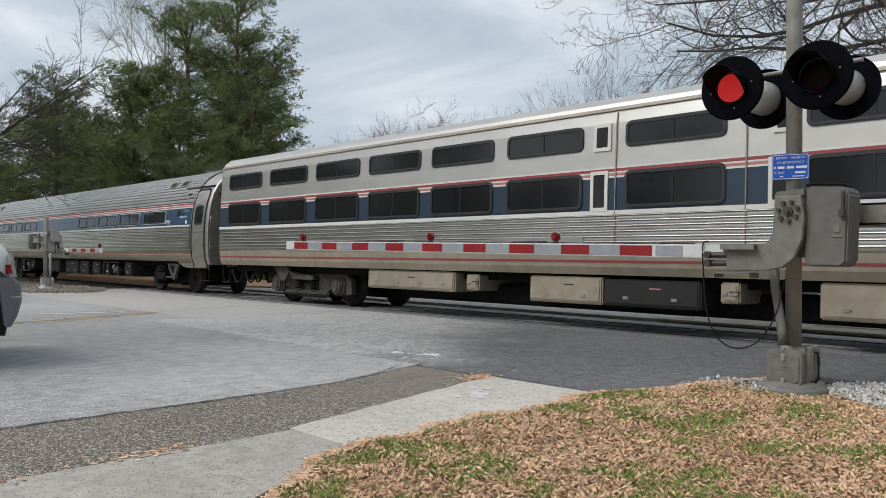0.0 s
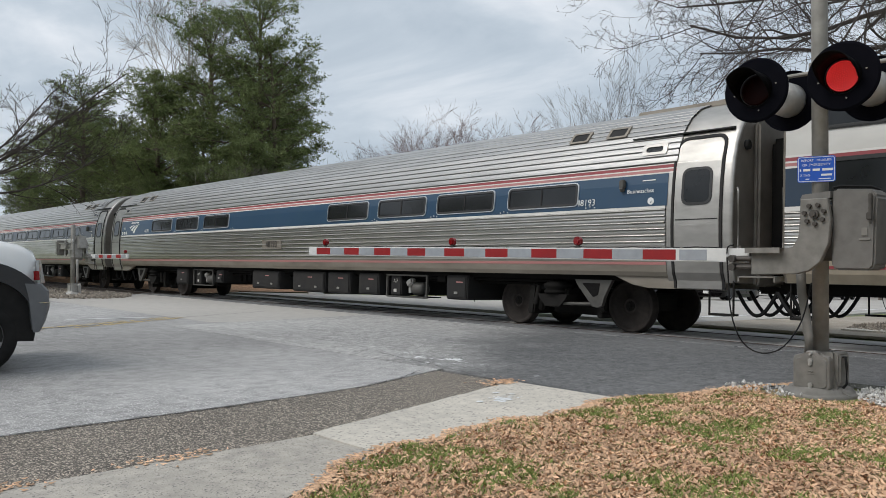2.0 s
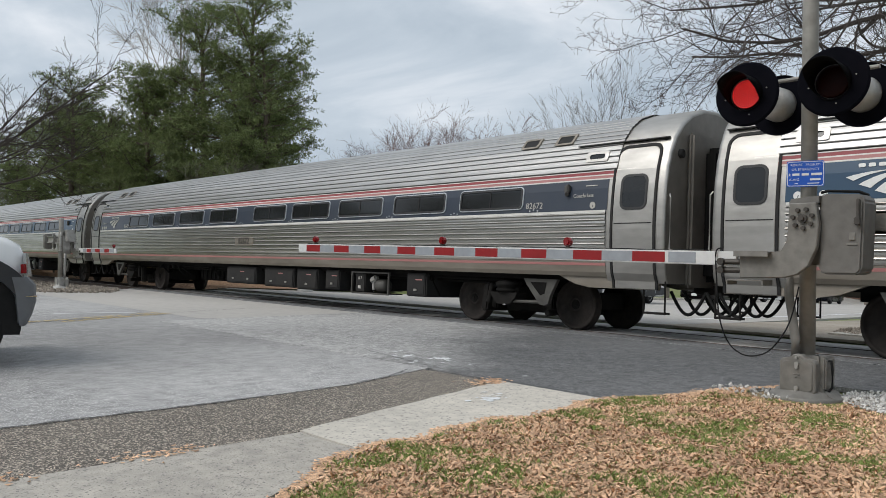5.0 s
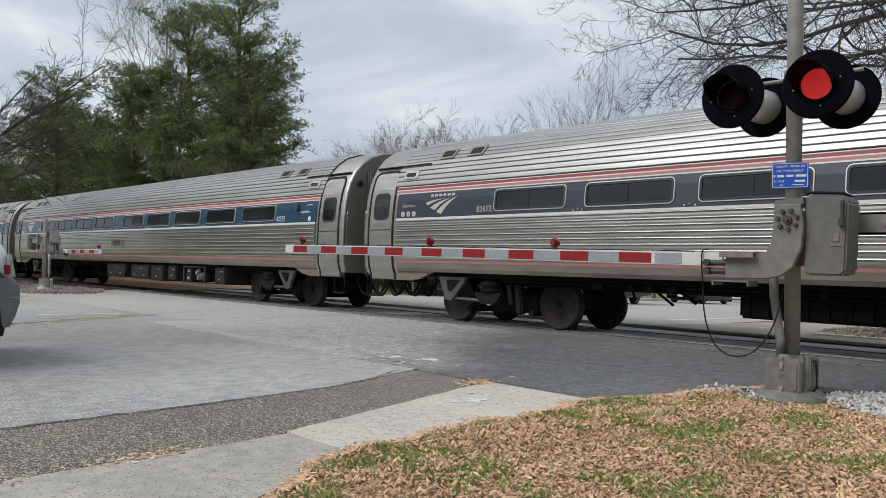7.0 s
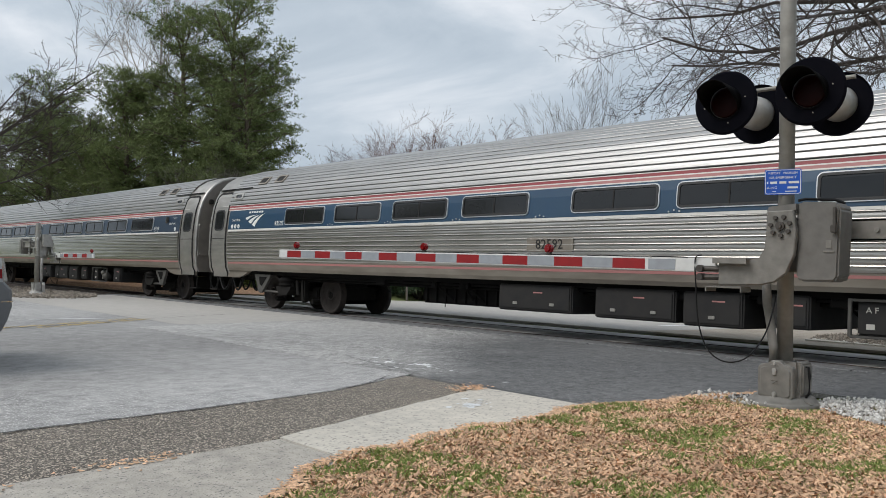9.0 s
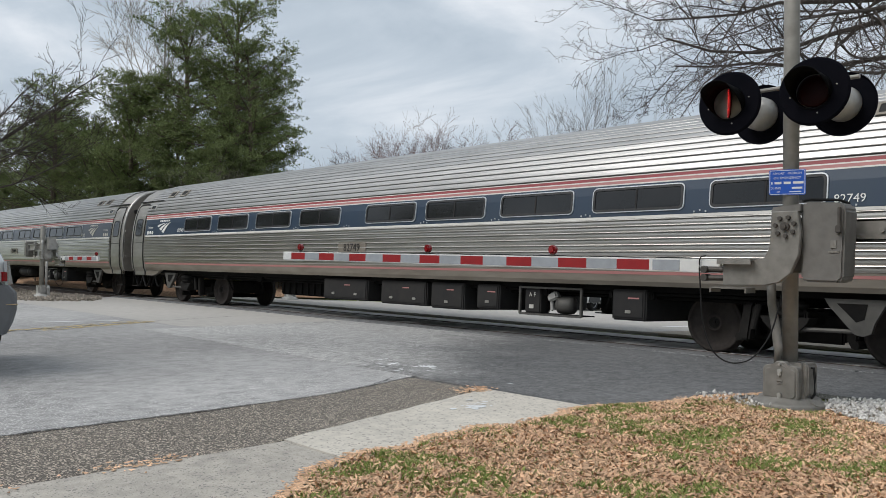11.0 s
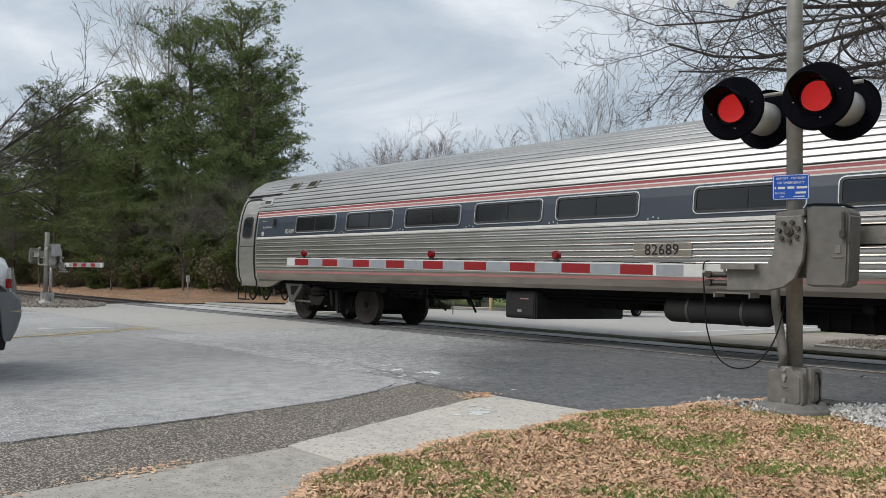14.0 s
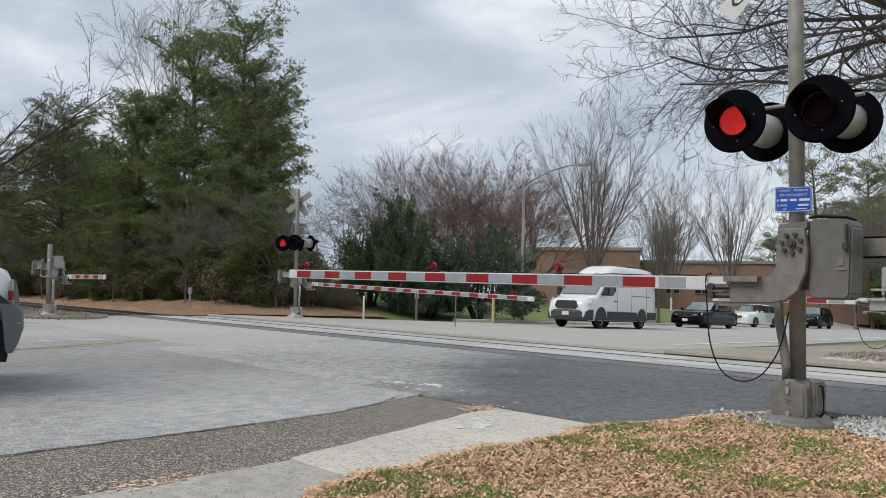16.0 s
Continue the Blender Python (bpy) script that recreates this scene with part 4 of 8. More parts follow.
def truck_open(car, x, flip):
    """Inside-framed truck: wheels outside, springs, bolster end and a triangular anchor bracket."""
    bm = bmesh.new()
    for s in (-1, 1):
        box(bm, (x, s * 0.52, 0.52), (3.0, 0.16, 0.24), bevel=0.03)
        box(bm, (x, s * 0.56, 0.36), (1.1, 0.14, 0.22), bevel=0.03)
    box(bm, (x, 0, 0.62), (0.55, 2.5, 0.22), bevel=0.03)
    for d in (-1.295, 1.295):
        box(bm, (x + d, 0.0, 0.52), (0.34, 1.25, 0.32), bevel=0.04)
        box(bm, (x + d * 0.55, -0.72, 0.42), (0.16, 0.2, 0.3), bevel=0.03)
        rod(bm, (x + d * 0.62, -1.0, 0.28), (x + d * 0.62, 1.0, 0.28), 0.06, 8)
    part("truck_frame", bm, TRUCK_IRON, car)
    for s in (-1, 1):
        bm = bmesh.new()
        prism(bm, [(x - 0.34, 0.62), (x - 0.30, 0.54), (x - 0.16, 0.40), (x + 0.16, 0.40), (x + 0.30, 0.54), (x + 0.34, 0.62)], "y", s * 1.02, s * 1.34)
        part("bolster_end", bm, TRUCK_IRON, car)
        bm = bmesh.new()
        lathe(bm, [(0.17, 0.62), (0.24, 0.64), (0.25, 0.68), (0.20, 0.71), (0.25, 0.74), (0.26, 0.80), (0.21, 0.83), (0.17, 0.86)], Matrix.Translation((x, s * 1.18, 0)), 18)
        part("air_spring", bm, UNDER, car, smooth=True)
        bm = bmesh.new()
        fb = -flip
        xa = x - fb * 0.9
        prism(bm, [(xa - fb * 0.42, 0.90), (xa + fb * 0.36, 0.90), (xa + fb * 0.30, 0.80), (xa - fb * 0.02, 0.44), (xa - fb * 0.12, 0.42), (xa - fb * 0.22, 0.46), (xa - fb * 0.26, 0.60)][::fb], "y", s * 1.30, s * 1.38)
        part("anchor_bracket", bm, BRACKET, car)
        # black plate laid on the solid bracket as the shade of its opening
        bm = bmesh.new()
        prism(bm, [(xa - fb * 0.18, 0.84), (xa + fb * 0.20, 0.84), (xa + fb * 0.12, 0.76), (xa - fb * 0.04, 0.60), (xa - fb * 0.14, 0.64)][::fb], "y", s * 1.381, s * 1.386)
        part("bracket_opening_shade", bm, UNDER, car)
        bm = bmesh.new()
        rod(bm, (xa - fb * 0.12, s * 1.32, 0.48), (x - fb * 0.1, s * 1.25, 0.46), 0.03, 8)
        part("traction_rod", bm, BRACKET, car)
        bm = bmesh.new()
        box(bm, (x - flip * 0.62, s * 1.1, 0.52), (0.16, 0.16, 0.55), Euler((0, radians(8 * flip), 0)).to_matrix(), bevel=0.03)
        rod(bm, (x - flip * 0.42, s * 1.2, 0.78), (x - flip * 0.5, s * 1.2, 0.42), 0.05, 10)
        part("damper", bm, TRUCK_IRON, car)
    return [wheelset(car, x - 1.295), wheelset(car, x + 1.295)]


def truck_cast(car, x):
    """Outside-framed cast truck with equaliser and round axle boxes."""
    for s in (-1, 1):
        bm = bmesh.new()
        prism(bm, [(x - 1.75, 0.30), (x - 1.72, 0.62), (x - 1.45, 0.80), (x - 0.9, 0.74), (x - 0.6, 0.86), (x + 0.6, 0.86), (x + 0.9, 0.74), (x + 1.45, 0.80), (x + 1.72, 0.62), (x + 1.75, 0.30),
                   (x + 1.5, 0.26), (x + 1.05, 0.42), (x + 0.8, 0.34), (x + 0.55, 0.16), (x - 0.55, 0.16), (x - 0.8, 0.34), (x - 1.05, 0.42), (x - 1.5, 0.26)], "y", s * 0.98, s * 1.12)
        part("truck_frame", bm, CAST_DUSTY, car)
        for d in (-1.295, 1.295):
            bm = bmesh.new()
            rod(bm, (x + d, s * 1.0, WHEEL_R), (x + d, s * 1.26, WHEEL_R), 0.16, 20)
            rod(bm, (x + d, s * 1.26, WHEEL_R), (x + d, s * 1.29, WHEEL_R), 0.10, 14)
            box(bm, (x + d, s * 1.12, WHEEL_R), (0.46, 0.2, 0.40), bevel=0.05)
            part("axle_box", bm, CAST_DUSTY, car)
        bm = bmesh.new()
        box(bm, (x, s * 1.18, 0.12 + 0.16), (1.9, 0.12, 0.13), bevel=0.04)
        part("equaliser_bar", bm, CAST_DUSTY, car)
        for d in (-0.32, 0.32):
            bm = bmesh.new()
            tube(bm, [(x + d + 0.10 * math.cos(a), s * 1.2 + 0.10 * math.sin(a), 0.36 + 0.35 * a / 31.4) for a in [k * 0.5 for k in range(63)]], 0.02, 6)
            part("coil_spring", bm, TRUCK_IRON, car, smooth=True)
        bm = bmesh.new()
        prism(bm, [(x - 1.35, 0.95), (x - 0.7, 0.95), (x - 0.45, 0.60), (x + 0.45, 0.60), (x + 0.45, 0.70), (x - 0.35, 0.72), (x - 0.6, 0.8), (x - 0.8, 0.55), (x - 1.0, 0.55)], "y", s * 1.26, s * 1.34)
        part("anchor_bracket", bm, CAST_DUSTY, car)
    bm = bmesh.new()
    box(bm, (x, 0, 0.6), (0.6, 2.3, 0.24), bevel=0.03)
    for d in (-1.295, 1.295):
        box(bm, (x + d, 0, 0.5), (0.3, 1.3, 0.25), bevel=0.03)
    part("bolster", bm, TRUCK_IRON, car)
    return [wheelset(car, x - 1.295), wheelset(car, x + 1.295)]


def under_box(car, x0, x1, z0, z1, material, y=1.40, label="", handles=1):
    bm = bmesh.new()
    box(bm, ((x0 + x1) / 2, 0, (z0 + z1) / 2), (x1 - x0, 2 * y, z1 - z0), bevel=0.025)
    b = part("equipment_box", bm, material, car, label)
    w = x1 - x0
    for s in (-1, 1):
        bm = bmesh.new()
        box(bm, ((x0 + x1) / 2, s * (y + 0.006), (z0 + z1) / 2), (w - 0.10, 0.02, (z1 - z0) - 0.10), bevel=0.006)
        part("cover", bm, material, b)
    for k in range(handles):
        hx = x0 + w * (k + 0.5) / handles
        for s in (-1, 1):
            bm = bmesh.new()
            box(bm, (hx, s * (y + 0.022), z0 + 0.14), (0.10, 0.02, 0.05), bevel=0.006)
            part("latch", bm, GALV, b)
    for s in (-1, 1):
        bm = bmesh.new()
        box(bm, ((x0 + x1) / 2 + 0.1, s * (y + 0.018), z1 - 0.14), (0.20, 0.004, 0.022))
        part("warning_label", bm, STRIPE_PINK if material is UNDER_BOX else LETTER_BLACK, b)
    return b


def end_gear(car, e):
    """Coupler, steps, hoses and the passage diaphragm of one car end (e is -1 or 1)."""
    xe = 13.005 * e
    bm = bmesh.new()
    box(bm, (xe - e * 0.35, 0, 0.86), (0.7, 0.2, 0.24), bevel=0.03)
    box(bm, (xe - e * 0.04, 0, 0.86), (0.14, 0.32, 0.30), bevel=0.05)
    part("coupler", bm, TRUCK_IRON, car)
    bm = bmesh.new()
    box(bm, (xe - e * 0.20, 0, 2.05), (0.36, 1.10, 2.2), bevel=0.10)
    part("diaphragm", bm, UNDER, car)
    for s in (-1, 1):
        bm = bmesh.new()
        tube(bm, [(xe - e * 0.42, s * 1.46, 0.95), (xe - e * 0.42, s * 1.46, 0.42), (xe - e * 0.80, s * 1.46, 0.42), (xe - e * 0.80, s * 1.46, 0.95)], 0.018, 6)
        box(bm, (xe - e * 0.61, s * 1.40, 0.43), (0.40, 0.16, 0.03))
        part("step", bm, TRUCK_IRON, car)
        bm = bmesh.new()
        tube(bm, [(xe - e * 0.36, s * 1.50, 1.35), (xe - e * 0.33, s * 1.53, 1.40), (xe - e * 0.33, s * 1.53, 2.25), (xe - e * 0.36, s * 1.5, 2.30)], 0.014, 6)
        part("grab_rail", bm, STEEL_FLAT, car)
    for k in range(4):
        y = -0.95 + 0.42 * k + (0.2 if k > 1 else 0)
        bm = bmesh.new()
        pts = []
        for q in range(13):
            a = math.pi * q / 12
            pts.append((xe - e * (0.62 - 0.62 * q / 12), y, 0.78 - 0.36 * math.sin(a)))
        tube(bm, pts, 0.028, 7)
        part("hose", bm, CABLE, car)


def open_bay(car, x0, x1):
    """Open frame under the floor with a control box and a small motor in it."""
    for s in (-1, 1):
        bm = bmesh.new()
        for x in (x0, x1):
            box(bm, (x, s * 1.38, 0.66), (0.045, 0.05, 0.50), bevel=0.006)
        for z in (0.415, 0.89):
            box(bm, ((x0 + x1) / 2, s * 1.38, z), (x1 - x0, 0.05, 0.035), bevel=0.006)
        bay = part("bay_frame", bm, BRACKET, car, "open steel frame of an equipment bay")
        bm = bmesh.new()
        box(bm, (x0 + 0.26, s * 1.20, 0.66), (0.36, 0.30, 0.44), bevel=0.02)
        part("control_box", bm, UNDER_BOX, bay)
        bm = bmesh.new()
        box(bm, (x0 + 0.24, s * 1.353, 0.55), (0.10, 0.006, 0.07))
        part("warning_label", bm, LETTER_DIM, bay)
        bm = bmesh.new()
        lathe(bm, [(0.08, 0.0), (0.15, 0.02), (0.16, 0.10), (0.15, 0.30), (0.10, 0.34), (0.05, 0.36)], Matrix.Translation((x0 + 0.72, s * 1.16, 0.60)) @ Matrix.Rotation(radians(90), 4, "Y"), 18)
        part("motor", bm, BRACKET, bay, smooth=True)
        bm = bmesh.new()
        box(bm, (x0 + 0.66, s * 1.24, 0.74), (0.22, 0.14, 0.14), Euler((0, radians(-25), 0)).to_matrix(), bevel=0.03)
        rod(bm, (x0 + 0.60, s * 1.22, 0.72), (x0 + 0.62, s * 1.22, 0.50), 0.04, 10)
        part("motor_bracket", bm, ALUM_PALE, bay, "pale cast motor bracket")
        bm = bmesh.new()
        box(bm, ((x0 + x1) / 2, s * 1.15, 0.425), (x1 - x0 - 0.06, 0.42, 0.02))
        part("tray", bm, UNDER, bay)
    side_letters(car, lambda z: 1.356, "A F", 0.11, x0 + 0.26, 0.76, -1, LETTER_DIM, 0.0)


def coach(name, label, band, number, words, windows, flip, logo, band_text, trim, under):
    """Fluted stainless coach. x runs along the train, the car's middle is at 0; flip=1: the marked end is the front one."""
    car = empty(name, Matrix(), label, "train car", "cars of the passing train")
    half = outline(TUBE)
    L = 11.52
    skin("skirt_panel", curve_points(TUBE, 0.98, 1.24, 0.1), -L, L, STEEL_DIRTY, car, "grimy lower skirt")
    skin("skirt_line", [(w + 0.004, z) for w, z in curve_points(TUBE, 1.16, 1.205, 0.1)], -L, L, STRIPE_PINK, car, "faded red line")
    skin("lower_side", fluted(TUBE, 1.24, 2.04, 0.10, 0.030, BEAD_RIB), -L, L, STEEL_RIB, car, "fluted stainless side")
    skin("white_line", [(w + 0.012, z) for w, z in curve_points(TUBE, 2.04, 2.085, 0.1)], -L, L, STRIPE_WHITE, car, "white line")
    skin("colour_band", curve_points(TUBE, 2.085, 2.60, 0.06), -L - 0.02, L + 0.02, band, car)
    for m, z0, z1 in ((STRIPE_WHITE, 2.60, 2.622), (STRIPE_PINK, 2.622, 2.668), (STRIPE_WHITE, 2.668, 2.688), (STRIPE_RED, 2.688, 2.738), (STRIPE_WHITE, 2.74, 2.755)):
        skin("stripe", [(w + 0.004, z) for w, z in curve_points(TUBE, z0, z1, 0.1)], -L - 0.5, L + 0.5, m, car)
    bm = bmesh.new()
    pts = fluted(TUBE, 2.755, 3.86, 0.115, 0.026, FLAT_RIB)
    strip(bm, pts, -L - 0.15, L + 0.15, -1)
    strip(bm, pts, -L - 0.15, L + 0.15, 1)
    part("roof", bm, STEEL_ROOF, car, "fluted stainless roof")
    # smooth vestibule ends with the doors
    for e in (-1, 1):
        bm = bmesh.new()
        prof = curve_points(TUBE, 0.90, 3.86, 0.16)
        loop = [(-w, z) for w, z in prof] + [(w, z) for w, z in prof[::-1][1:]]
        rings = []
        for x, k in ((L * e, 0.996), (12.55 * e, 0.996), (12.60 * e, 0.990), (12.615 * e, 0.972), (12.60 * e, 0.955)):
            rings.append([bm.verts.new((x, y * k, 0.9 + (z - 0.9) * (k + (1 - k) * 0.4))) for y, z in loop])
        for a, b in zip(rings, rings[1:]):
            for i in range(len(loop) - 1):
                bm.faces.new((a[i], a[i + 1], b[i + 1], b[i]))
        for f in bm.faces:
            f.smooth = len(f.verts) == 4
        part("vestibule", bm, STEEL_FLAT, car, "smooth stainless vestibule end")
        bm = bmesh.new()
        bm.faces.new([bm.verts.new((12.604 * e, y * 0.962, 0.9 + (z - 0.9) * 0.978)) for y, z in loop])
        box(bm, (12.64 * e, 0, 1.42), (0.08, 2.9, 0.06))
        box(bm, (12.66 * e, 0, 2.1), (0.10, 1.9, 2.5), bevel=0.04)
        wall = part("end_wall", bm, END_WALL, car, "sooty dark end wall")
        for s in (-1, 1):
            bm = bmesh.new()
            lathe(bm, [(0.075, 0.0), (0.075, 0.05), (0.055, 0.06), (0.05, 0.045)], Matrix.Translation((12.605 * e, s * 1.16, 2.98)) @ Matrix.Rotation(radians(90 * e), 4, "Y"), 16)
            part("marker_lamp", bm, UNDER_BOX, wall)
        for s in (-1, 1):
            x0, x1 = 11.62 * e, 12.16 * e + 0.30 * e
            a, b = min(x0, x1), max(x0, x1)
            # dark ring stands in for shade in the gap round the recessed door
            part("door_gap_shade", ring_patch(half, arched(a, b, 0.80, 3.16, 0.17), arched(a + 0.04, b - 0.04, 0.803, 3.11, 0.14), s, 0.016, 0.03), UNDER_BOX, car)
            d = part("door", patch(half, arched(a + 0.05, b - 0.05, 0.803, 3.10, 0.13), s, 0.006, 0.02), STEEL_FLAT, car, "stainless sliding door")
            part("door_window", patch(half, rounded(a + 0.20, b - 0.20, 2.10, 2.62, 0.10), s, 0.014, 0.01), GLASS_DARK, d)
            part("window_seal", ring_patch(half, rounded(a + 0.17, b - 0.17, 2.07, 2.65, 0.12), rounded(a + 0.21, b - 0.21, 2.11, 2.61, 0.09), s, 0.018, 0.01), GASKET, d)
            part("door_seam", patch(half, rounded(a + 0.07, b - 0.07, 1.845, 1.86, 0.003, 1), s, 0.010, 0.005), UNDER_BOX, d)
            for z0, z1, m in ((2.60, 2.755, STRIPE_PINK), (2.10, 2.585, band)):
                xa, xb = sorted((12.48 * e, 12.54 * e))
                part("end_band", patch(half, [(xa, z0), (xb, z0), (xb, z1), (xa, z1)], s, -0.03, 0.01), m, car)
            # small upper sash beside the door, roof hatches and lower apron
            xa, xb = sorted((11.05 * e, 11.42 * e))
            q = part("vent_sash", ring_patch(half, rounded(xa - 0.04, xb + 0.04, 2.92, 3.10, 0.03), rounded(xa + 0.03, xb - 0.03, 2.965, 3.055, 0.044), s, 0.045, 0.05), STEEL_FLAT, car)
            part("sash_pane", patch(half, rounded(xa + 0.02, xb - 0.02, 2.96, 3.06, 0.045), s, 0.030, 0.02), GLASS_DARK, q)
            for hx in (10.55, 9.75):
                xa, xb = sorted((hx * e, (hx - 0.36) * e))
                q = part("roof_hatch", patch(half, rounded(xa, xb, 3.33, 3.50, 0.02, 2), s, 0.05, 0.05), UNDER_BOX, car, "dark louvred roof hatch")
                part("hatch_rim", ring_patch(half, rounded(xa - 0.03, xb + 0.03, 3.31, 3.52, 0.02, 2), rounded(xa + 0.02, xb - 0.02, 3.345, 3.485, 0.02, 2), s, 0.062, 0.05), STEEL_DIRTY, q)
            xa, xb = sorted((10.75 * e, 12.52 * e))
            part("drip_rail", patch(half, [(xa, 3.225), (xb, 3.225), (xb, 3.245), (xa, 3.245)], s, 0.055, 0.06), UNDER_BOX, car)
            bm = bmesh.new()
            ap = [(11.30, 1.0), (10.45, 1.0), (10.62, 0.93), (10.85, 0.84), (11.15, 0.79), (12.45, 0.79), (12.5, 1.0)]
            prism(bm, [(x * e, z) for x, z in ap], "y", s * 1.38, s * 1.468)
            part("apron", bm, STEEL_DIRTY, car, "curved grimy apron below the door")
        end_gear(car, e)
    # underframe
    bm = bmesh.new()
    box(bm, (0, 0, 1.0), (25.0, 2.6, 0.22))
    box(bm, (0, 0, 0.85), (22.0, 0.5, 0.2))
    part("underframe", bm, UNDER, car)
    boxes, deep, bays, tank = under
    for x0, x1, z0, z1 in boxes:
        under_box(car, x0, x1, z0, z1, UNDER_BOX, label="dark grey equipment box", handles=1 if x1 - x0 < 1.2 else 2)
    for x0, x1, z0 in deep:
        bm = bmesh.new()
        box(bm, ((x0 + x1) / 2, 0, (z0 + 0.9) / 2), (x1 - x0, 1.9, 0.9 - z0), bevel=0.04)
        for q in range(int((x1 - x0) / 0.28)):
            box(bm, (x0 + 0.16 + 0.28 * q, -0.97, (z0 + 0.9) / 2), (0.05, 0.06, 0.84 - z0))
        part("machinery", bm, UNDER, car, "black machinery under the floor")
    for bay in bays:
        open_bay(car, *bay)
    for x0, x1 in tank:
        for s in (-1, 1):
            bm = bmesh.new()
            lathe(bm, [(0.09, 0.0), (0.16, 0.03), (0.20, 0.10), (0.20, x1 - x0 - 0.10), (0.16, x1 - x0 - 0.03), (0.09, x1 - x0)], Matrix.Translation((x0, s * 1.12, 0.72)) @ Matrix.Rotation(radians(90), 4, "Y"), 20)
            part("air_tank", bm, UNDER_BOX, car, "round dark air tank", smooth=True)
            bm = bmesh.new()
            for q in (0.25, 0.75):
                rod(bm, (x0 + (x1 - x0) * q - 0.02, s * 1.12, 0.72), (x0 + (x1 - x0) * q + 0.02, s * 1.12, 0.72), 0.208, 20)
                box(bm, (x0 + (x1 - x0) * q, s * 1.12, 0.92), (0.04, 0.30, 0.08))
            part("tank_strap", bm, BRACKET, car)
    rnd = random.Random(number)
    for q in range(9):
        bm = bmesh.new()
        xq = rnd.uniform(-7.0, 7.0)
        rod(bm, (xq, -1.28, 0.88), (xq + rnd.uniform(-0.3, 0.3), -1.0, rnd.uniform(0.45, 0.65)), 0.022, 6)
        box(bm, (xq, -1.25, 0.83), (rnd.uniform(0.1, 0.3), 0.12, 0.12), bevel=0.02)
        part("pipe_bracket", bm, UNDER, car)
    for y, z in ((-1.2, 0.86), (-1.05, 0.80)):
        bm = bmesh.new()
        rod(bm, (-9, y, z), (9, y, z), 0.03, 6)
        part("pipe", bm, UNDER, car)
    for s in (-1, 1):
        for xc in windows:
            car_window(car, half, xc, 1.66, 2.15, 2.57, s, trim)
        mark = LETTER if band is not SLATE else LETTER_DIM
        emblem(car, half, logo[0], logo[1], s, mark)
        side_letters(car, half, number, 0.16, logo[2], 2.20, s, mark)
        side_letters(car, half, number, 0.24, words, 1.62, s, UNDER_BOX, 0.034)
        part("number_board", patch(half, rounded(words - 0.50, words + 0.50, 1.50, 1.74, 0.02, 1), s, 0.028, 0.03), STEEL_DIRTY, car)
        side_letters(car, half, band_text[0], 0.095, band_text[1], 2.34, s, mark)
        other = -1 if band_text[1] > 0 else 1
        for xd in (band_text[1] - 0.17, band_text[1], band_text[1] + 0.17, other * 11.25):
            bm = bmesh.new()
            rod(bm, (0, 0, -0.004), (0, 0, 0.004), 0.058, 16)
            disc = part("pictogram_disc", bm, mark, car, at=pose(xd, s * (half(2.17) + 0.006), 2.17, 90))
            bm = bmesh.new()
            rod(bm, (0, -0.028, s * 0.0045), (0.012, 0.006, s * 0.0045), 0.012, 6)
            rod(bm, (0, 0.026, s * 0.0035), (0, 0.026, s * 0.006), 0.011, 8)
            part("pictogram", bm, band, disc)
        side_letters(car, half, number, 0.16, other * 9.98, 2.20, s, mark)
        side_letters(car, half, "Businessclass" if name == "cafe_car" else "Coachclass", 0.095, other * 11.05, 2.34, s, mark)
        part("name_bar", patch(half, rounded(other * 11.2 - 0.12, other * 11.2 + 0.12, 2.50, 2.515, 0.003, 1), s, 0.010, 0.006), mark, car)
        bm = bmesh.new()
        box(bm, (other * 10.72, s * (half(2.50) + 0.04), 2.47), (0.10, 0.09, 0.15), bevel=0.02)
        rod(bm, (other * 10.72, s * (half(2.4) + 0.03), 2.36), (other * 10.72, s * (half(2.4) + 0.06), 2.41), 0.04, 10)
        part("side_lamp", bm, BRACKET, car, "small side lamp on the band")
        for xw in windows:
            for q in range(3):
                bm = bmesh.new()
                box(bm, (xw + 1.0 + 0.09 * q, s * (half(2.11) + 0.008), 2.115 + 0.02 * (q % 2)), (0.022, 0.014, 0.024))
                part("drain_lip", bm, TRIM_PALE, car)
    if name == "cafe_car":
        bm = bmesh.new()
        box(bm, (11.2, 0, 3.83), (1.9, 1.0, 0.12), bevel=0.03)
        box(bm, (11.9, 0, 3.90), (0.5, 0.5, 0.12), bevel=0.03)
        part("roof_unit", bm, STEEL_DIRTY, car, "low grimy roof unit")
    wheels = truck_open(car, -9.07, -1) + truck_open(car, 9.07, 1)
    return car, wheels


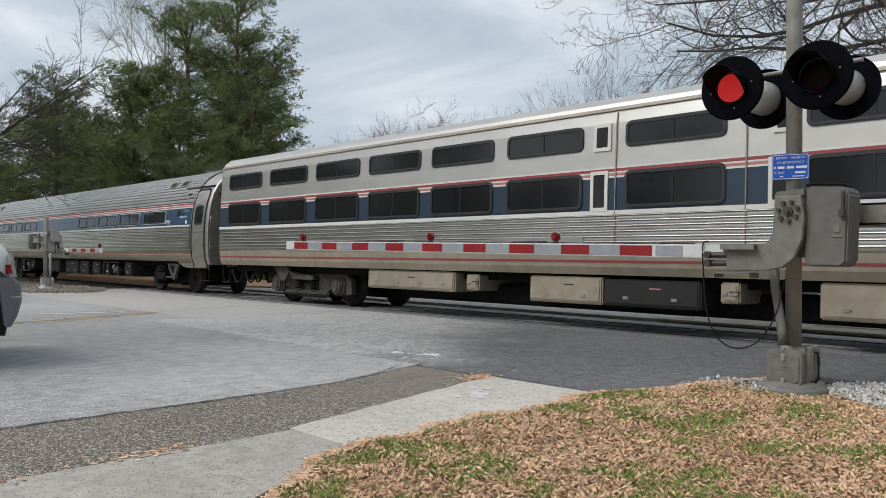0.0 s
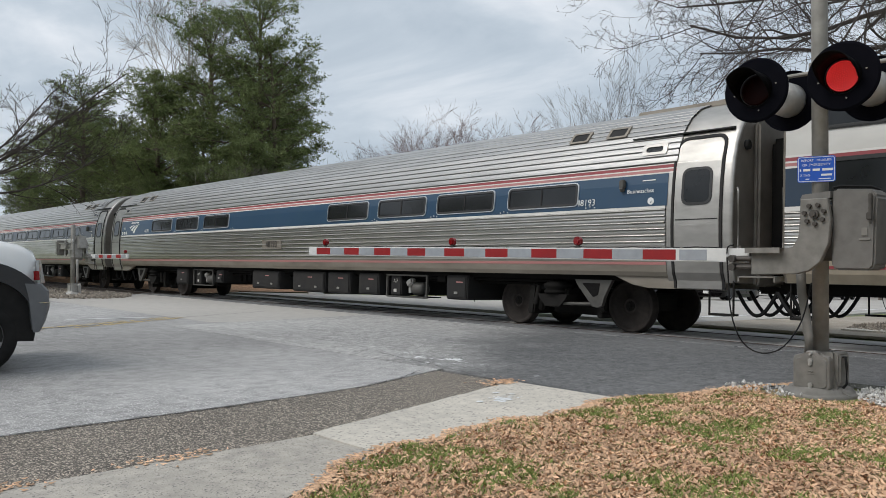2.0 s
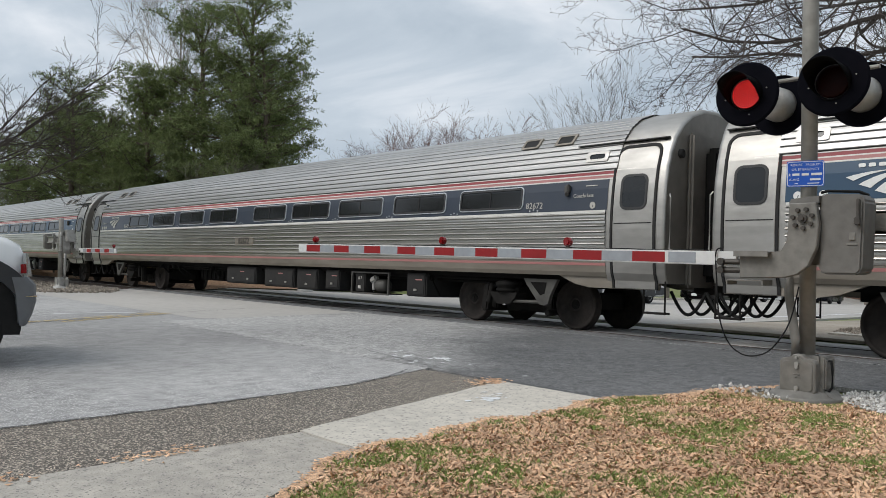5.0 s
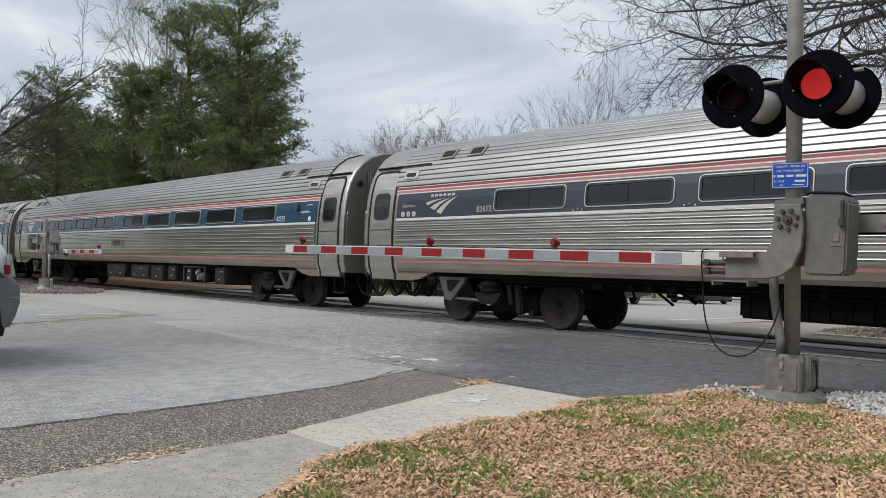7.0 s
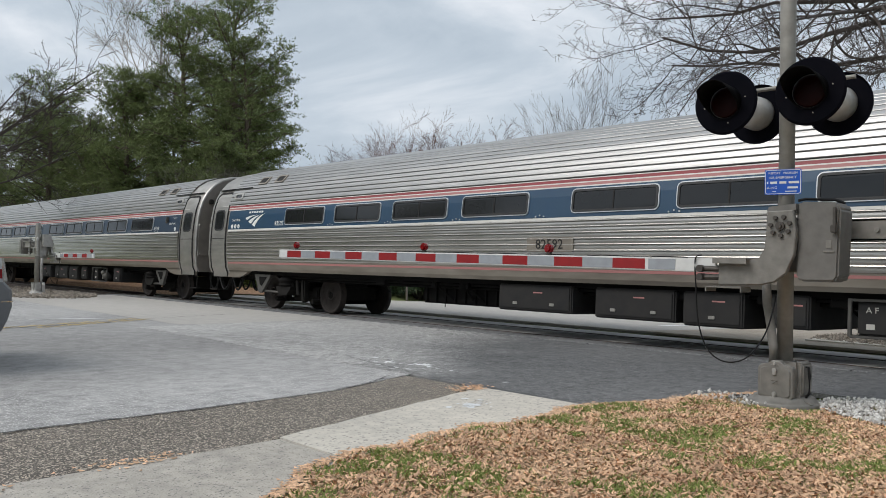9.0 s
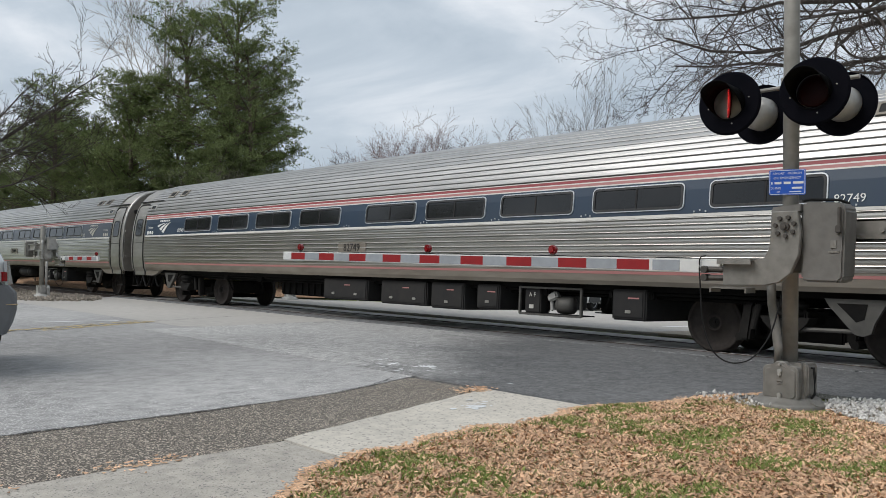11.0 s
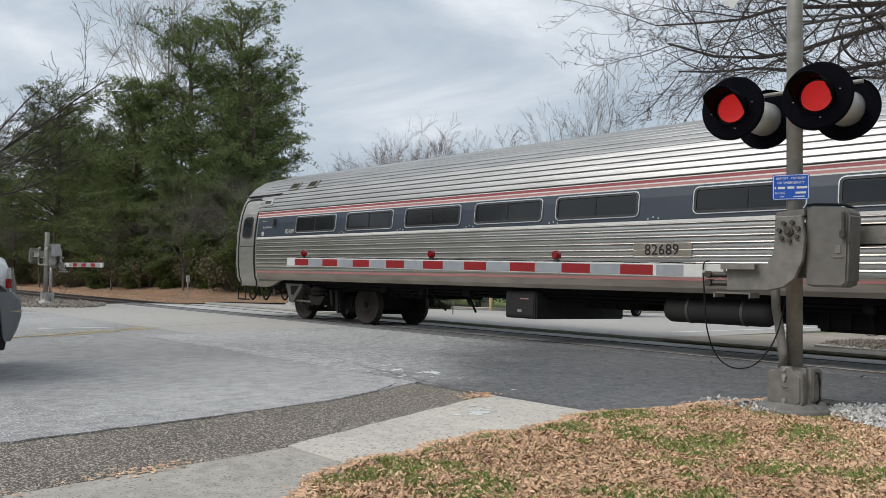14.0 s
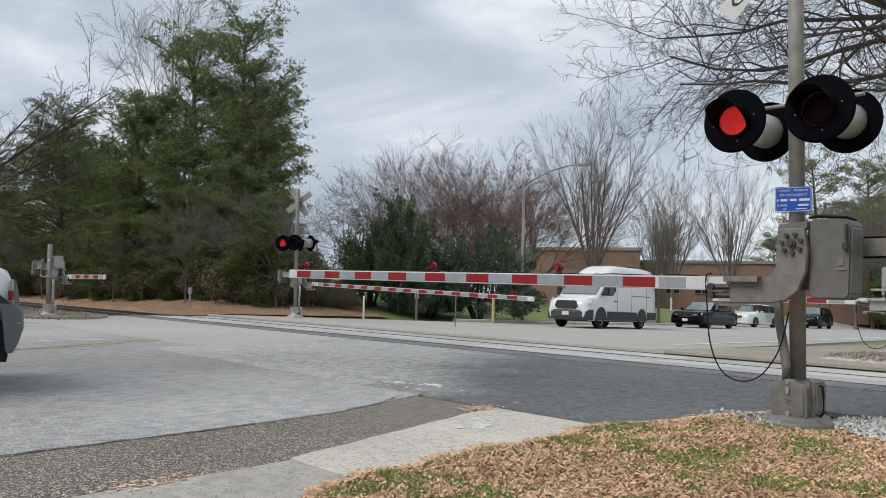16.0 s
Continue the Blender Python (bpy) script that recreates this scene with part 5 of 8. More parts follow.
def view_car():
    """Two-row-window sleeping car: flat silver sides, broad blue-grey band, tan lockers below."""
    car = empty("sleeping_car", Matrix(), "tall silver car with two window rows and a blue band", "train car", "cars of the passing train")
    half = outline(SLAB)
    L = 12.62
    skin("skirt_panel", curve_points(SLAB, 0.92, 1.30, 0.1), -L, L, UNDER_TAN, car, "tan smooth lower side")
    skin("skirt_line", [(w + 0.006, z) for w, z in curve_points(SLAB, 1.12, 1.16, 0.1)], -L, L, STRIPE_RED, car, "thin red line")
    skin("lower_side", fluted(SLAB, 1.30, 1.90, 0.085, 0.026, BEAD_RIB), -L, L, STEEL_RIB, car, "fluted stainless side")
    skin("belt_line", [(w + 0.02, z) for w, z in curve_points(SLAB, 1.90, 1.97, 0.1)], -L, L, STRIPE_WHITE, car, "pale belt moulding")
    skin("colour_band", curve_points(SLAB, 1.97, 2.50, 0.1), -L, L, BLUE_GREY, car, "dull blue band")
    for m, z0, z1 in ((STRIPE_WHITE, 2.50, 2.53), (STRIPE_PINK, 2.53, 2.575), (STRIPE_WHITE, 2.575, 2.60), (STRIPE_RED, 2.60, 2.65), (STRIPE_WHITE, 2.65, 2.68)):
        skin("stripe", [(w + 0.004, z) for w, z in curve_points(SLAB, z0, z1, 0.1)], -L, L, m, car)
    skin("upper_side", curve_points(SLAB, 2.68, 3.60, 0.1), -L, L, ROOF_GREY, car, "smooth silver upper side")
    skin("gutter", [(w + 0.03, z) for w, z in ((half(3.60), 3.60), (half(3.66), 3.66))], -L, L, STEEL_DIRTY, car)
    skin("roof", curve_points(SLAB, 3.62, 4.04, 0.1), -L, L, ROOF_GREY, car, "silver roof")
    for e in (-1, 1):
        bm = bmesh.new()
        loop = [(-w, z) for w, z in SLAB] + [(w, z) for w, z in SLAB[::-1][1:]]
        a = [bm.verts.new((L * e, y, z)) for y, z in loop]
        b = [bm.verts.new(((L + 0.06) * e, y * 0.96, 0.95 + (z - 0.95) * 0.98)) for y, z in loop]
        for i in range(len(loop) - 1):
            bm.faces.new((a[i], a[i + 1], b[i + 1], b[i]))
        bm.faces.new(b)
        part("end_wall", bm, STEEL_DIRTY, car)
    for e in (-1, 1):
        end_gear(car, e)
    rear = -13.005
    centres = [rear + u for u in (1.70, 3.80, 5.87, 7.90, 9.93, 11.96, 14.48, 17.3, 19.35, 21.4, 23.5)]
    for s in (-1, 1):
        for xc in centres:
            car_window(car, half, xc, 1.70, 2.98, 3.40, s, GASKET, r=0.10)
            car_window(car, half, xc, 1.70, 2.00, 2.60, s, GASKET, r=0.10)
        for u0, u1, z0, z1 in ((13.02, 13.36, 2.95, 3.40), (12.98, 13.32, 1.96, 2.62), (16.0, 16.3, 2.95, 3.40), (15.95, 16.28, 1.96, 2.62)):
            q = part("vent_frame", ring_patch(half, rounded(rear + u0, rear + u1, z0, z1, 0.01, 1), rounded(rear + u0 + 0.06, rear + u1 - 0.06, z0 + 0.06, z1 - 0.06, 0.01, 1), s, 0.026, 0.03), STRIPE_WHITE, car, "white vent frame")
            part("vent_mesh", patch(half, rounded(rear + u0 + 0.05, rear + u1 - 0.05, z0 + 0.05, z1 - 0.05, 0.01, 1), s, 0.014, 0.02), UNDER_BOX, q)
        for u in (13.45, 15.62):
            part("panel_seam", patch(half, [(rear + u, 1.32), (rear + u + 0.02, 1.32), (rear + u + 0.02, 3.56), (rear + u, 3.56)], s, 0.022, 0.02), STEEL_DIRTY, car)
        part("name_plate", patch(half, rounded(rear + 10.75, rear + 12.85, 1.36, 1.54, 0.01, 1), s, 0.024, 0.01), STEEL_FLAT, car, "plain pale name plate")
        part("name_bar", patch(half, rounded(rear + 11.3, rear + 12.1, 1.42, 1.48, 0.01, 1), s, 0.028, 0.004), LETTER_BLACK, car)
    for u0, u1, z0, z1, m in ((6.95, 9.7, 0.50, 0.90, UNDER_TAN), (10.0, 10.35, 0.55, 0.86, UNDER_TAN), (11.6, 13.15, 0.42, 0.88, UNDER_TAN), (13.18, 14.9, 0.42, 0.86, UNDER_BOX), (15.2, 15.5, 0.55, 0.86, UNDER_TAN), (16.6, 19.4, 0.40, 0.90, UNDER_TAN)):
        under_box(car, rear + u0, rear + u1, z0, z1, m, 1.46, "tan equipment locker" if m is UNDER_TAN else "black equipment locker", 4 if u1 - u0 > 2 else 2)
    bm = bmesh.new()
    box(bm, (0, 0, 0.86), (24.6, 2.4, 0.2))
    box(bm, (-2.0, 0, 0.5), (7.0, 1.8, 0.4), bevel=0.05)
    box(bm, (3.0, 0, 0.5), (5.0, 1.6, 0.4), bevel=0.05)
    part("underframe", bm, UNDER, car)
    wheels = truck_cast(car, -9.07 + 0.25) + truck_cast(car, 9.07 - 0.25)
    return car, wheels


FOUR_FRONT = [7.93, 5.88, 3.83, 1.78, -0.80, -2.75, -4.78, -6.82, -8.88]
FOUR_REAR = [-x for x in FOUR_FRONT]
# boxes (x0, x1, z0, z1), deep machinery (x0, x1, z0), open bays, air tanks
UNDER_CAFE = ([(-6.93, -6.05, 0.42, 0.92), (-4.06, -3.62, 0.52, 0.90), (-1.82, -0.34, 0.42, 0.92), (0.33, 1.83, 0.40, 0.92), (1.97, 2.92, 0.40, 0.92), (3.25, 4.05, 0.42, 0.92), (6.30, 6.93, 0.42, 0.92)],
              [(-3.4, -2.2, 0.55)], ((-5.62, -4.30), (4.33, 5.68)), ())
UNDER_LONG = ([(-1.75, -0.08, 0.44, 0.92), (0.38, 1.85, 0.42, 0.92), (1.97, 2.92, 0.40, 0.92), (3.25, 3.84, 0.45, 0.92), (6.30, 6.93, 0.42, 0.92)],
              [(-4.29, -2.04, 0.45)], ((4.33, 5.68),), ())
UNDER_LAST = ([(-2.89, -2.15, 0.42, 0.92), (6.27, 6.93, 0.42, 0.92)], [(2.51, 3.97, 0.50), (-1.5, -0.2, 0.66), (-6.9, -5.6, 0.68)], ((4.32, 5.65),), ((0.29, 2.02),))
TRAIN = [view_car()]
CAFE = [-13.005 + u for u in (5.16, 7.15, 9.19, 15.98, 18.0, 19.99, 21.99)]
TRAIN.append(coach("cafe_car", "fluted stainless cafe car with a bright blue band", BLUE, "48193", -0.44, CAFE, -1, (-10.3, 2.33, -9.1), ("Cafe", -11.2), TRIM_PALE, UNDER_CAFE))
TRAIN.append(coach("coach", "fluted stainless coach with a faded slate band", SLATE, "82672", -0.44, FOUR_REAR, -1, (-10.2, 2.33, -9.0), ("Coachclass", -11.15), TRIM_PALE, UNDER_LONG))
TRAIN.append(coach("coach", "fluted stainless coach with a bright blue band", BLUE, "82592", -0.44, FOUR_REAR, -1, (-10.2, 2.33, -9.0), ("Coachclass", -11.15), TRIM_PALE, UNDER_LONG))
TRAIN.append(coach("coach", "fluted stainless coach with a dark navy band", BLUE_GREY, "82749", -0.44, FOUR_REAR, -1, (-10.2, 2.33, -9.0), ("Coachclass", -11.15), TRIM_PALE, UNDER_LONG))
TRAIN.append(coach("coach", "last fluted stainless coach with a faded slate band", SLATE, "82689", 0.46, FOUR_FRONT, 1, (9.85, 2.33, 8.92), ("Coachclass", 11.1), TRIM_PALE, UNDER_LAST))
# ---------------------------------------------------------------- crossing signals and gates
PANELS = []      # (LED panel, True if it is lit first)


def signal_head(parent, m, first):
    """Round flasher seen from its -y side: black background disc, hood, LED panel that turns instead of blinking, and
    pale bowl behind.
    """
    bm = bmesh.new()
    Y = Matrix.Rotation(radians(90), 4, "X")          # z of the lathe looks to -y
    lathe(bm, [(0.150, 0.004), (0.150, 0.012), (0.285, 0.012), (0.302, 0.0), (0.305, -0.012), (0.298, -0.012), (0.285, 0.002), (0.150, 0.002)], m @ Y, 48)
    for f in [f for f in bm.faces if len(f.verts) > 4]:
        bm.faces.remove(f)
    head = part("background_disc", bm, BLACK_DISC, parent, "matt black round background disc", smooth=False)
    bm = bmesh.new()
    rings = []
    for r, k in ((0.160, 0.0), (0.166, 1.0), (0.160, 1.0), (0.154, 0.0)):
        ring = []
        for q in range(40):
            a = 2 * math.pi * q / 40
            up = math.sin(a)
            ln = 0.015 + 0.285 * max(0.0, min(1.0, (up + 0.55) / 1.0))
            ring.append(bm.verts.new(m @ Vector((r * math.cos(a), -0.01 - ln * k, r * up))))
        rings.append(ring)
    for a, b in zip(rings, rings[1:] + rings[:1]):
        for q in range(40):
            bm.faces.new((a[q], a[(q + 1) % 40], b[(q + 1) % 40], b[q]))
    part("hood", bm, VISOR_BLACK, head, "long black hood", smooth=True)
    bm = bmesh.new()
    lathe(bm, [(0.170, -0.014), (0.168, -0.05), (0.165, -0.15), (0.150, -0.19), (0.11, -0.215), (0.05, -0.225)], m @ Y, 32)
    part("housing", bm, ALUM_PALE, head, "pale cast housing behind the disc", smooth=True)
    bm = bmesh.new()
    rod(bm, m @ Vector((0, 0.1, 0.16)), m @ Vector((0, 0.1, 0.21)), 0.03, 10)
    part("mounting_boss", bm, ALUM_CAST, head)
    for a in range(4):
        bm = bmesh.new()
        c = Vector((0.2 * math.cos(radians(90 * a + 10)), -0.012, 0.2 * math.sin(radians(90 * a + 10))))
        rod(bm, m @ c, m @ (c + Vector((0, -0.008, 0))), 0.007, 6)
        part("screw", bm, GALV, head)
    # the LED panel, an added turning part in place of switching: lit face to the front, dark lens on its back
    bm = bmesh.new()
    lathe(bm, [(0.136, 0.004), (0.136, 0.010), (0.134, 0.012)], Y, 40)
    panel = part("led_panel", bm, LED_FIELD, parent, "red light emitting panel that turns in place of blinking", at=m @ pose(0, 0.004, 0))
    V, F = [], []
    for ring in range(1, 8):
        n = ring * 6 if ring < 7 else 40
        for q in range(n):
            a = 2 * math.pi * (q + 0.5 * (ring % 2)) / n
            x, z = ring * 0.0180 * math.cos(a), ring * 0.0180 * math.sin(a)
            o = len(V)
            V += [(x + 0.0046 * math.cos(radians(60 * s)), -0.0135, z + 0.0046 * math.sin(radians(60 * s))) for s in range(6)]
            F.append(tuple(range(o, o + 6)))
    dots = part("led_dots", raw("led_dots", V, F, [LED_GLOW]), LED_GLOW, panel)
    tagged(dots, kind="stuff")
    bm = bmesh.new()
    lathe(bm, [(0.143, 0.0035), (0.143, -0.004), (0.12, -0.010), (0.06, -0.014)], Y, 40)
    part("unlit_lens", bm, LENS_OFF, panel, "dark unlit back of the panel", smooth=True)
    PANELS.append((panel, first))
    return head


def crossbuck(parent, z, y, tilt, material, turn, length):
    for k, words in ((1, "CROSSING"), (-1, "RAILROAD")):
        m = pose(0, 0, 0, 0, 0, turn) @ pose(0, y - 0.008 * (1 + k), z, 0, tilt - 45 * k, 0)
        bm = bmesh.new()
        box(bm, (0, 0, 0), (length, 0.006, 0.23), bevel=0.002)
        b = part("crossbuck_blade", bm, material, parent, "white reflective crossbuck blade", at=m)
        lettering("lettering", words, 0.19, pose(0, -0.005, 0, 90) @ Matrix.Diagonal((length / 1.02, 1, 1, 1)), LETTER_BLACK, b)


def curved(pts, n=5):
    """A smooth line through the points."""
    P = [Vector(p) for p in pts]
    out = []
    for i in range(len(P) - 1):
        a, b, c, d = P[max(i - 1, 0)], P[i], P[i + 1], P[min(i + 2, len(P) - 1)]
        for k in range(n):
            t = k / n
            out.append(0.5 * (2 * b + (c - a) * t + (2 * a - 5 * b + 4 * c - d) * t * t + (3 * b - a - 3 * c + d) * t ** 3))
    return out + [P[-1]]


def gate(name, m, label, arm_len, stripe_w, lamps, tall, first, arm_drop=0.0, pale=False, with_sign=False):
    """Crossing gate on a mast. In its own space the arm reaches to -x and the signal faces -y."""
    g = empty(name, m, label, "crossing gate", "gates of the crossing")
    metal, case = (ALUM_PALE, ALUM_PALE) if pale else (ALUM_CAST, MACHINE)
    height = 4.95 if tall else 2.32
    bm = bmesh.new()
    lathe(bm, [(0.072, 0.30), (0.072, height), (0.06, height + 0.02)], Matrix(), 24)
    part("mast", bm, GALV, g, "round galvanised mast", smooth=True)
    # foot: flange, junction box with a shaped cover
    bm = bmesh.new()
    lathe(bm, [(0.33, -0.05), (0.33, 0.035), (0.315, 0.05), (0.285, 0.055), (0.27, 0.085), (0.20, 0.11), (0.13, 0.14), (0.095, 0.34)], Matrix(), 28)
    part("foot", bm, metal, g, "cast foot flange", smooth=True)
    bm = bmesh.new()
    for a in (45, 135, 225, 315):
        rod(bm, (0.24 * math.cos(radians(a)), 0.24 * math.sin(radians(a)), 0.0), (0.24 * math.cos(radians(a)), 0.24 * math.sin(radians(a)), 0.09), 0.02, 6)
    tagged(part("anchor_bolts", bm, BOLT, g), kind="stuff")
    bm = bmesh.new()
    box(bm, (0, -0.01, 0.265), (0.27, 0.25, 0.30), bevel=0.05)
    jb = part("junction_box", bm, case, g, "cast junction box at the foot")
    bm = bmesh.new()
    cover = [(-0.20, 0.10), (-0.17, 0.075), (-0.07, 0.07), (-0.05, 0.03), (0.05, 0.03), (0.07, 0.07), (0.17, 0.075), (0.20, 0.10), (0.20, 0.36), (0.17, 0.39), (0.08, 0.39), (0.05, 0.43), (-0.05, 0.43), (-0.08, 0.39), (-0.17, 0.39), (-0.20, 0.36)]
    prism(bm, [(0.82 * x, z) for x, z in cover], "y", -0.215, -0.13)
    bmesh.ops.bevel(bm, geom=list(bm.edges), offset=0.010, segments=1, affect="EDGES")
    part("cover", bm, metal, jb)
    bm = bmesh.new()
    prism(bm, [(0.70 * x, 0.23 + (z - 0.23) * 0.84) for x, z in cover], "y", -0.226, -0.20)
    bmesh.ops.bevel(bm, geom=list(bm.edges), offset=0.008, segments=1, affect="EDGES")
    part("raised_plate", bm, metal, jb)
    bm = bmesh.new()
    for x0, z0, x1, z1 in ((-0.03, 0.25, 0.026, 0.25), (0.026, 0.25, -0.022, 0.222), (-0.022, 0.222, 0.034, 0.222)):
        rod(bm, (x0, -0.228, z0), (x1, -0.226, z1), 0.005, 6)
    part("cast_mark", bm, metal, jb)
    bm = bmesh.new()
    prism(bm, [(0.135, 0.11), (0.20, 0.11), (0.215, 0.13), (0.215, 0.40), (0.20, 0.42), (0.135, 0.42)], "y", -0.12, 0.10)
    bmesh.ops.bevel(bm, geom=list(bm.edges), offset=0.014, segments=2, affect="EDGES")
    part("side_cover", bm, metal, jb)
    bm = bmesh.new()
    prism(bm, [(0.06, 0.06), (0.30, 0.05), (0.20, 0.10), (0.17, 0.20), (0.16, 0.42), (0.10, 0.42)], "y", -0.14, -0.10)
    part("foot_rib", bm, metal, jb)
    for z in (0.125, 0.345, 0.055, 0.405):
        bm = bmesh.new()
        rod(bm, (0, -0.21, z), (0, -0.245, z), 0.020 if 0.1 < z < 0.4 else 0.012, 10)
        if 0.1 < z < 0.4:
            box(bm, (0, -0.238, z - 0.022), (0.03, 0.02, 0.05), bevel=0.006)
        part("cover_bolt", bm, ALUM_PALE, jb)
    bm = bmesh.new()
    tube(bm, [(-0.06, -0.12, 0.40), (-0.06, -0.12, 0.55), (-0.09, -0.11, 0.75), (-0.13, -0.10, 0.95), (-0.14, -0.10, 1.2)], 0.042, 10)
    part("conduit", bm, metal, g, "bent flexible conduit", smooth=True)
    bm = bmesh.new()
    tube(bm, [(0.18, -0.05, 0.38), (0.24, -0.06, 0.38), (0.25, -0.06, 0.30), (0.25, -0.06, 0.14), (0.22, -0.06, 0.10)], 0.012, 6)
    part("ground_wire", bm, CABLE, g)
    # machine case
    bm = bmesh.new()
    prism(bm, [(0.25, 1.20), (0.29, 1.17), (0.56, 1.17), (0.60, 1.21), (0.62, 1.80), (0.59, 1.86), (0.28, 1.88), (0.25, 1.84)], "y", -0.40, -0.10)
    bmesh.ops.bevel(bm, geom=list(bm.edges), offset=0.018, segments=2, affect="EDGES")
    mc = part("machine_case", bm, case, g, "large grey gate machine case")
    bm = bmesh.new()
    tube(bm, [(0.26, -0.38, 1.89), (0.30, -0.33, 1.905), (0.50, -0.18, 1.90), (0.56, -0.12, 1.87)], 0.014, 6)
    part("lid_seal", bm, CABLE, mc)
    bm = bmesh.new()
    box(bm, (0.575, -0.415, 1.72), (0.025, 0.03, 0.20), bevel=0.005)
    box(bm, (0.575, -0.43, 1.63), (0.05, 0.04, 0.07), bevel=0.008)
    part("hasp", bm, BOLT, mc)
    bm = bmesh.new()
    box(bm, (0.525, -0.402, 1.50), (0.05, 0.012, 0.07), bevel=0.004)
    box(bm, (0.525, -0.402, 1.435), (0.09, 0.012, 0.018), bevel=0.003)
    part("maker_plate", bm, metal, mc)
    bm = bmesh.new()
    box(bm, (0.12, -0.12, 1.50), (0.34, 0.30, 0.50), bevel=0.03)
    part("clamp", bm, case, g)
    bm = bmesh.new()
    prism(bm, [(0.02, 1.84), (0.26, 1.86), (0.26, 1.80), (0.0, 1.80)], "y", -0.44, -0.10)
    part("drip_lip", bm, case, g)
    # swan-neck bracket that carries the arm
    bm = bmesh.new()
    sw = [(-0.07, 1.80), (0.16, 1.80), (0.19, 1.60), (0.17, 1.40), (0.10, 1.24), (0.0, 1.16), (-0.12, 1.13), (-0.44, 1.12), (-0.44, 1.33), (-0.24, 1.33), (-0.13, 1.37), (-0.08, 1.46), (-0.075, 1.60)]
    sw = [(x + 0.085 if z > 1.34 or x > -0.2 else x, z) for x, z in sw]
    prism(bm, sw, "y", -0.47, -0.41)
    bmesh.ops.bevel(bm, geom=list(bm.edges), offset=0.008, segments=1, affect="EDGES")
    sn = part("swan_neck", bm, metal, g, "curved cast bracket of the gate arm")
    hub = (0.14, 1.66)
    for k in range(7):
        a = 2 * math.pi * k / 7 + 0.3
        bm = bmesh.new()
        rod(bm, (hub[0] + 0.085 * math.cos(a), -0.47, hub[1] + 0.085 * math.sin(a)), (hub[0] + 0.085 * math.cos(a), -0.50, hub[1] + 0.085 * math.sin(a)), 0.020, 6)
        part("bolt", bm, BOLT, sn)
    bm = bmesh.new()
    rod(bm, (hub[0], -0.47, hub[1]), (hub[0], -0.495, hub[1]), 0.04, 14)
    rod(bm, (hub[0], -0.49, hub[1]), (hub[0], -0.515, hub[1]), 0.02, 10)
    part("pivot", bm, BOLT, sn)
    bm = bmesh.new()
    box(bm, (-0.30, -0.44, 1.36), (0.32, 0.20, 0.012))
    box(bm, (-0.46, -0.44, 1.345), (0.012, 0.20, 0.05))
    box(bm, (-0.30, -0.54, 1.345), (0.32, 0.012, 0.05))
    part("shelf_angle", bm, metal, sn)
    bm = bmesh.new()
    box(bm, (-0.36, -0.44, 1.10), (0.34, 0.20, 0.012))
    for x in (-0.53, -0.19):
        box(bm, (x, -0.44, 1.08), (0.012, 0.20, 0.05))
    part("lower_angle", bm, metal, sn)
    for z in (1.27, 1.19):
        bm = bmesh.new()
        rod(bm, (-0.62, -0.44, z), (-0.40, -0.44, z), 0.028, 12)
        rod(bm, (-0.62, -0.50, z), (-0.62, -0.38, z), 0.034, 12)
        part("shear_pin", bm, BOLT, g, "dark steel shear pin")
    if pale and not tall:
        bm = bmesh.new()
        box(bm, (0.02, -0.22, 1.77), (0.56, 0.24, 0.40), bevel=0.02)
        gc = part("gear_case", bm, ALUM_PALE, g, "grey gear case behind the mast")
        for x in (0.12, 0.22):
            for z in (1.66, 1.86):
                bm = bmesh.new()
                rod(bm, (x, -0.11, z), (x, -0.05, z), 0.055, 12)
                part("gear_cover", bm, ALUM_PALE, gc)
        for z in (1.53, 1.29):
            bm = bmesh.new()
            box(bm, (-0.05, 0.12, z), (0.80, 0.05, 0.045), bevel=0.008)
            box(bm, (-0.05, -0.36, z), (0.80, 0.05, 0.045), bevel=0.008)
            part("support_bar", bm, ALUM_PALE, g)
        for x0, x1 in ((0.40, 0.33), (-0.36, -0.30)):
            bm = bmesh.new()
            tube(bm, curved([(x1, 0.10, 1.84), (x0, 0.12, 1.80), (x0, 0.12, 1.55), (x0, 0.12, 1.36), (x1, 0.12, 1.30)]), 0.032, 8)
            part("side_bow", bm, ALUM_PALE, g, smooth=True)
    # counterweight beam behind the mast
    bm = bmesh.new()
    for y in (0.16, 0.30):
        bl = 0.75 if pale else 1.6
        box(bm, (0.15 + bl / 2, y - 0.12, 1.64), (bl, 0.02, 0.20), bevel=0.004)
        box(bm, (0.15 + bl / 2, y - 0.10, 1.73), (bl, 0.06, 0.02))
        box(bm, (0.15 + bl / 2, y - 0.10, 1.55), (bl, 0.06, 0.02))
    cb = part("counterweight_beam", bm, metal, g, "steel channel of the counterweight")
    for x in ((0.5, 0.7) if pale else (0.78, 0.98, 1.25)):
        bm = bmesh.new()
        rod(bm, (x, 0.01, 1.64), (x, 0.05, 1.64), 0.025, 6)
        part("bolt", bm, GALV, cb)
    bm = bmesh.new()
    if pale:
        box(bm, (0.78, 0.11, 1.58), (0.22, 0.36, 0.50), bevel=0.04)
    else:
        box(bm, (1.35, 0.11, 1.40), (0.7, 0.30, 0.26), bevel=0.06)
        box(bm, (1.5, 0.11, 1.66), (0.4, 0.42, 0.34), bevel=0.05)
    part("counterweight", bm, ALUM_CAST if pale else UNDER_BOX, g, "cast counterweight" if pale else "dark iron counterweight")
    # striped arm
    za = 1.30
    slope = arm_drop / max(1.0, arm_len)
    arm_m = pose(-0.48, -0.42, za, 0, math.degrees(math.atan(slope)), 0)
    bm = bmesh.new()
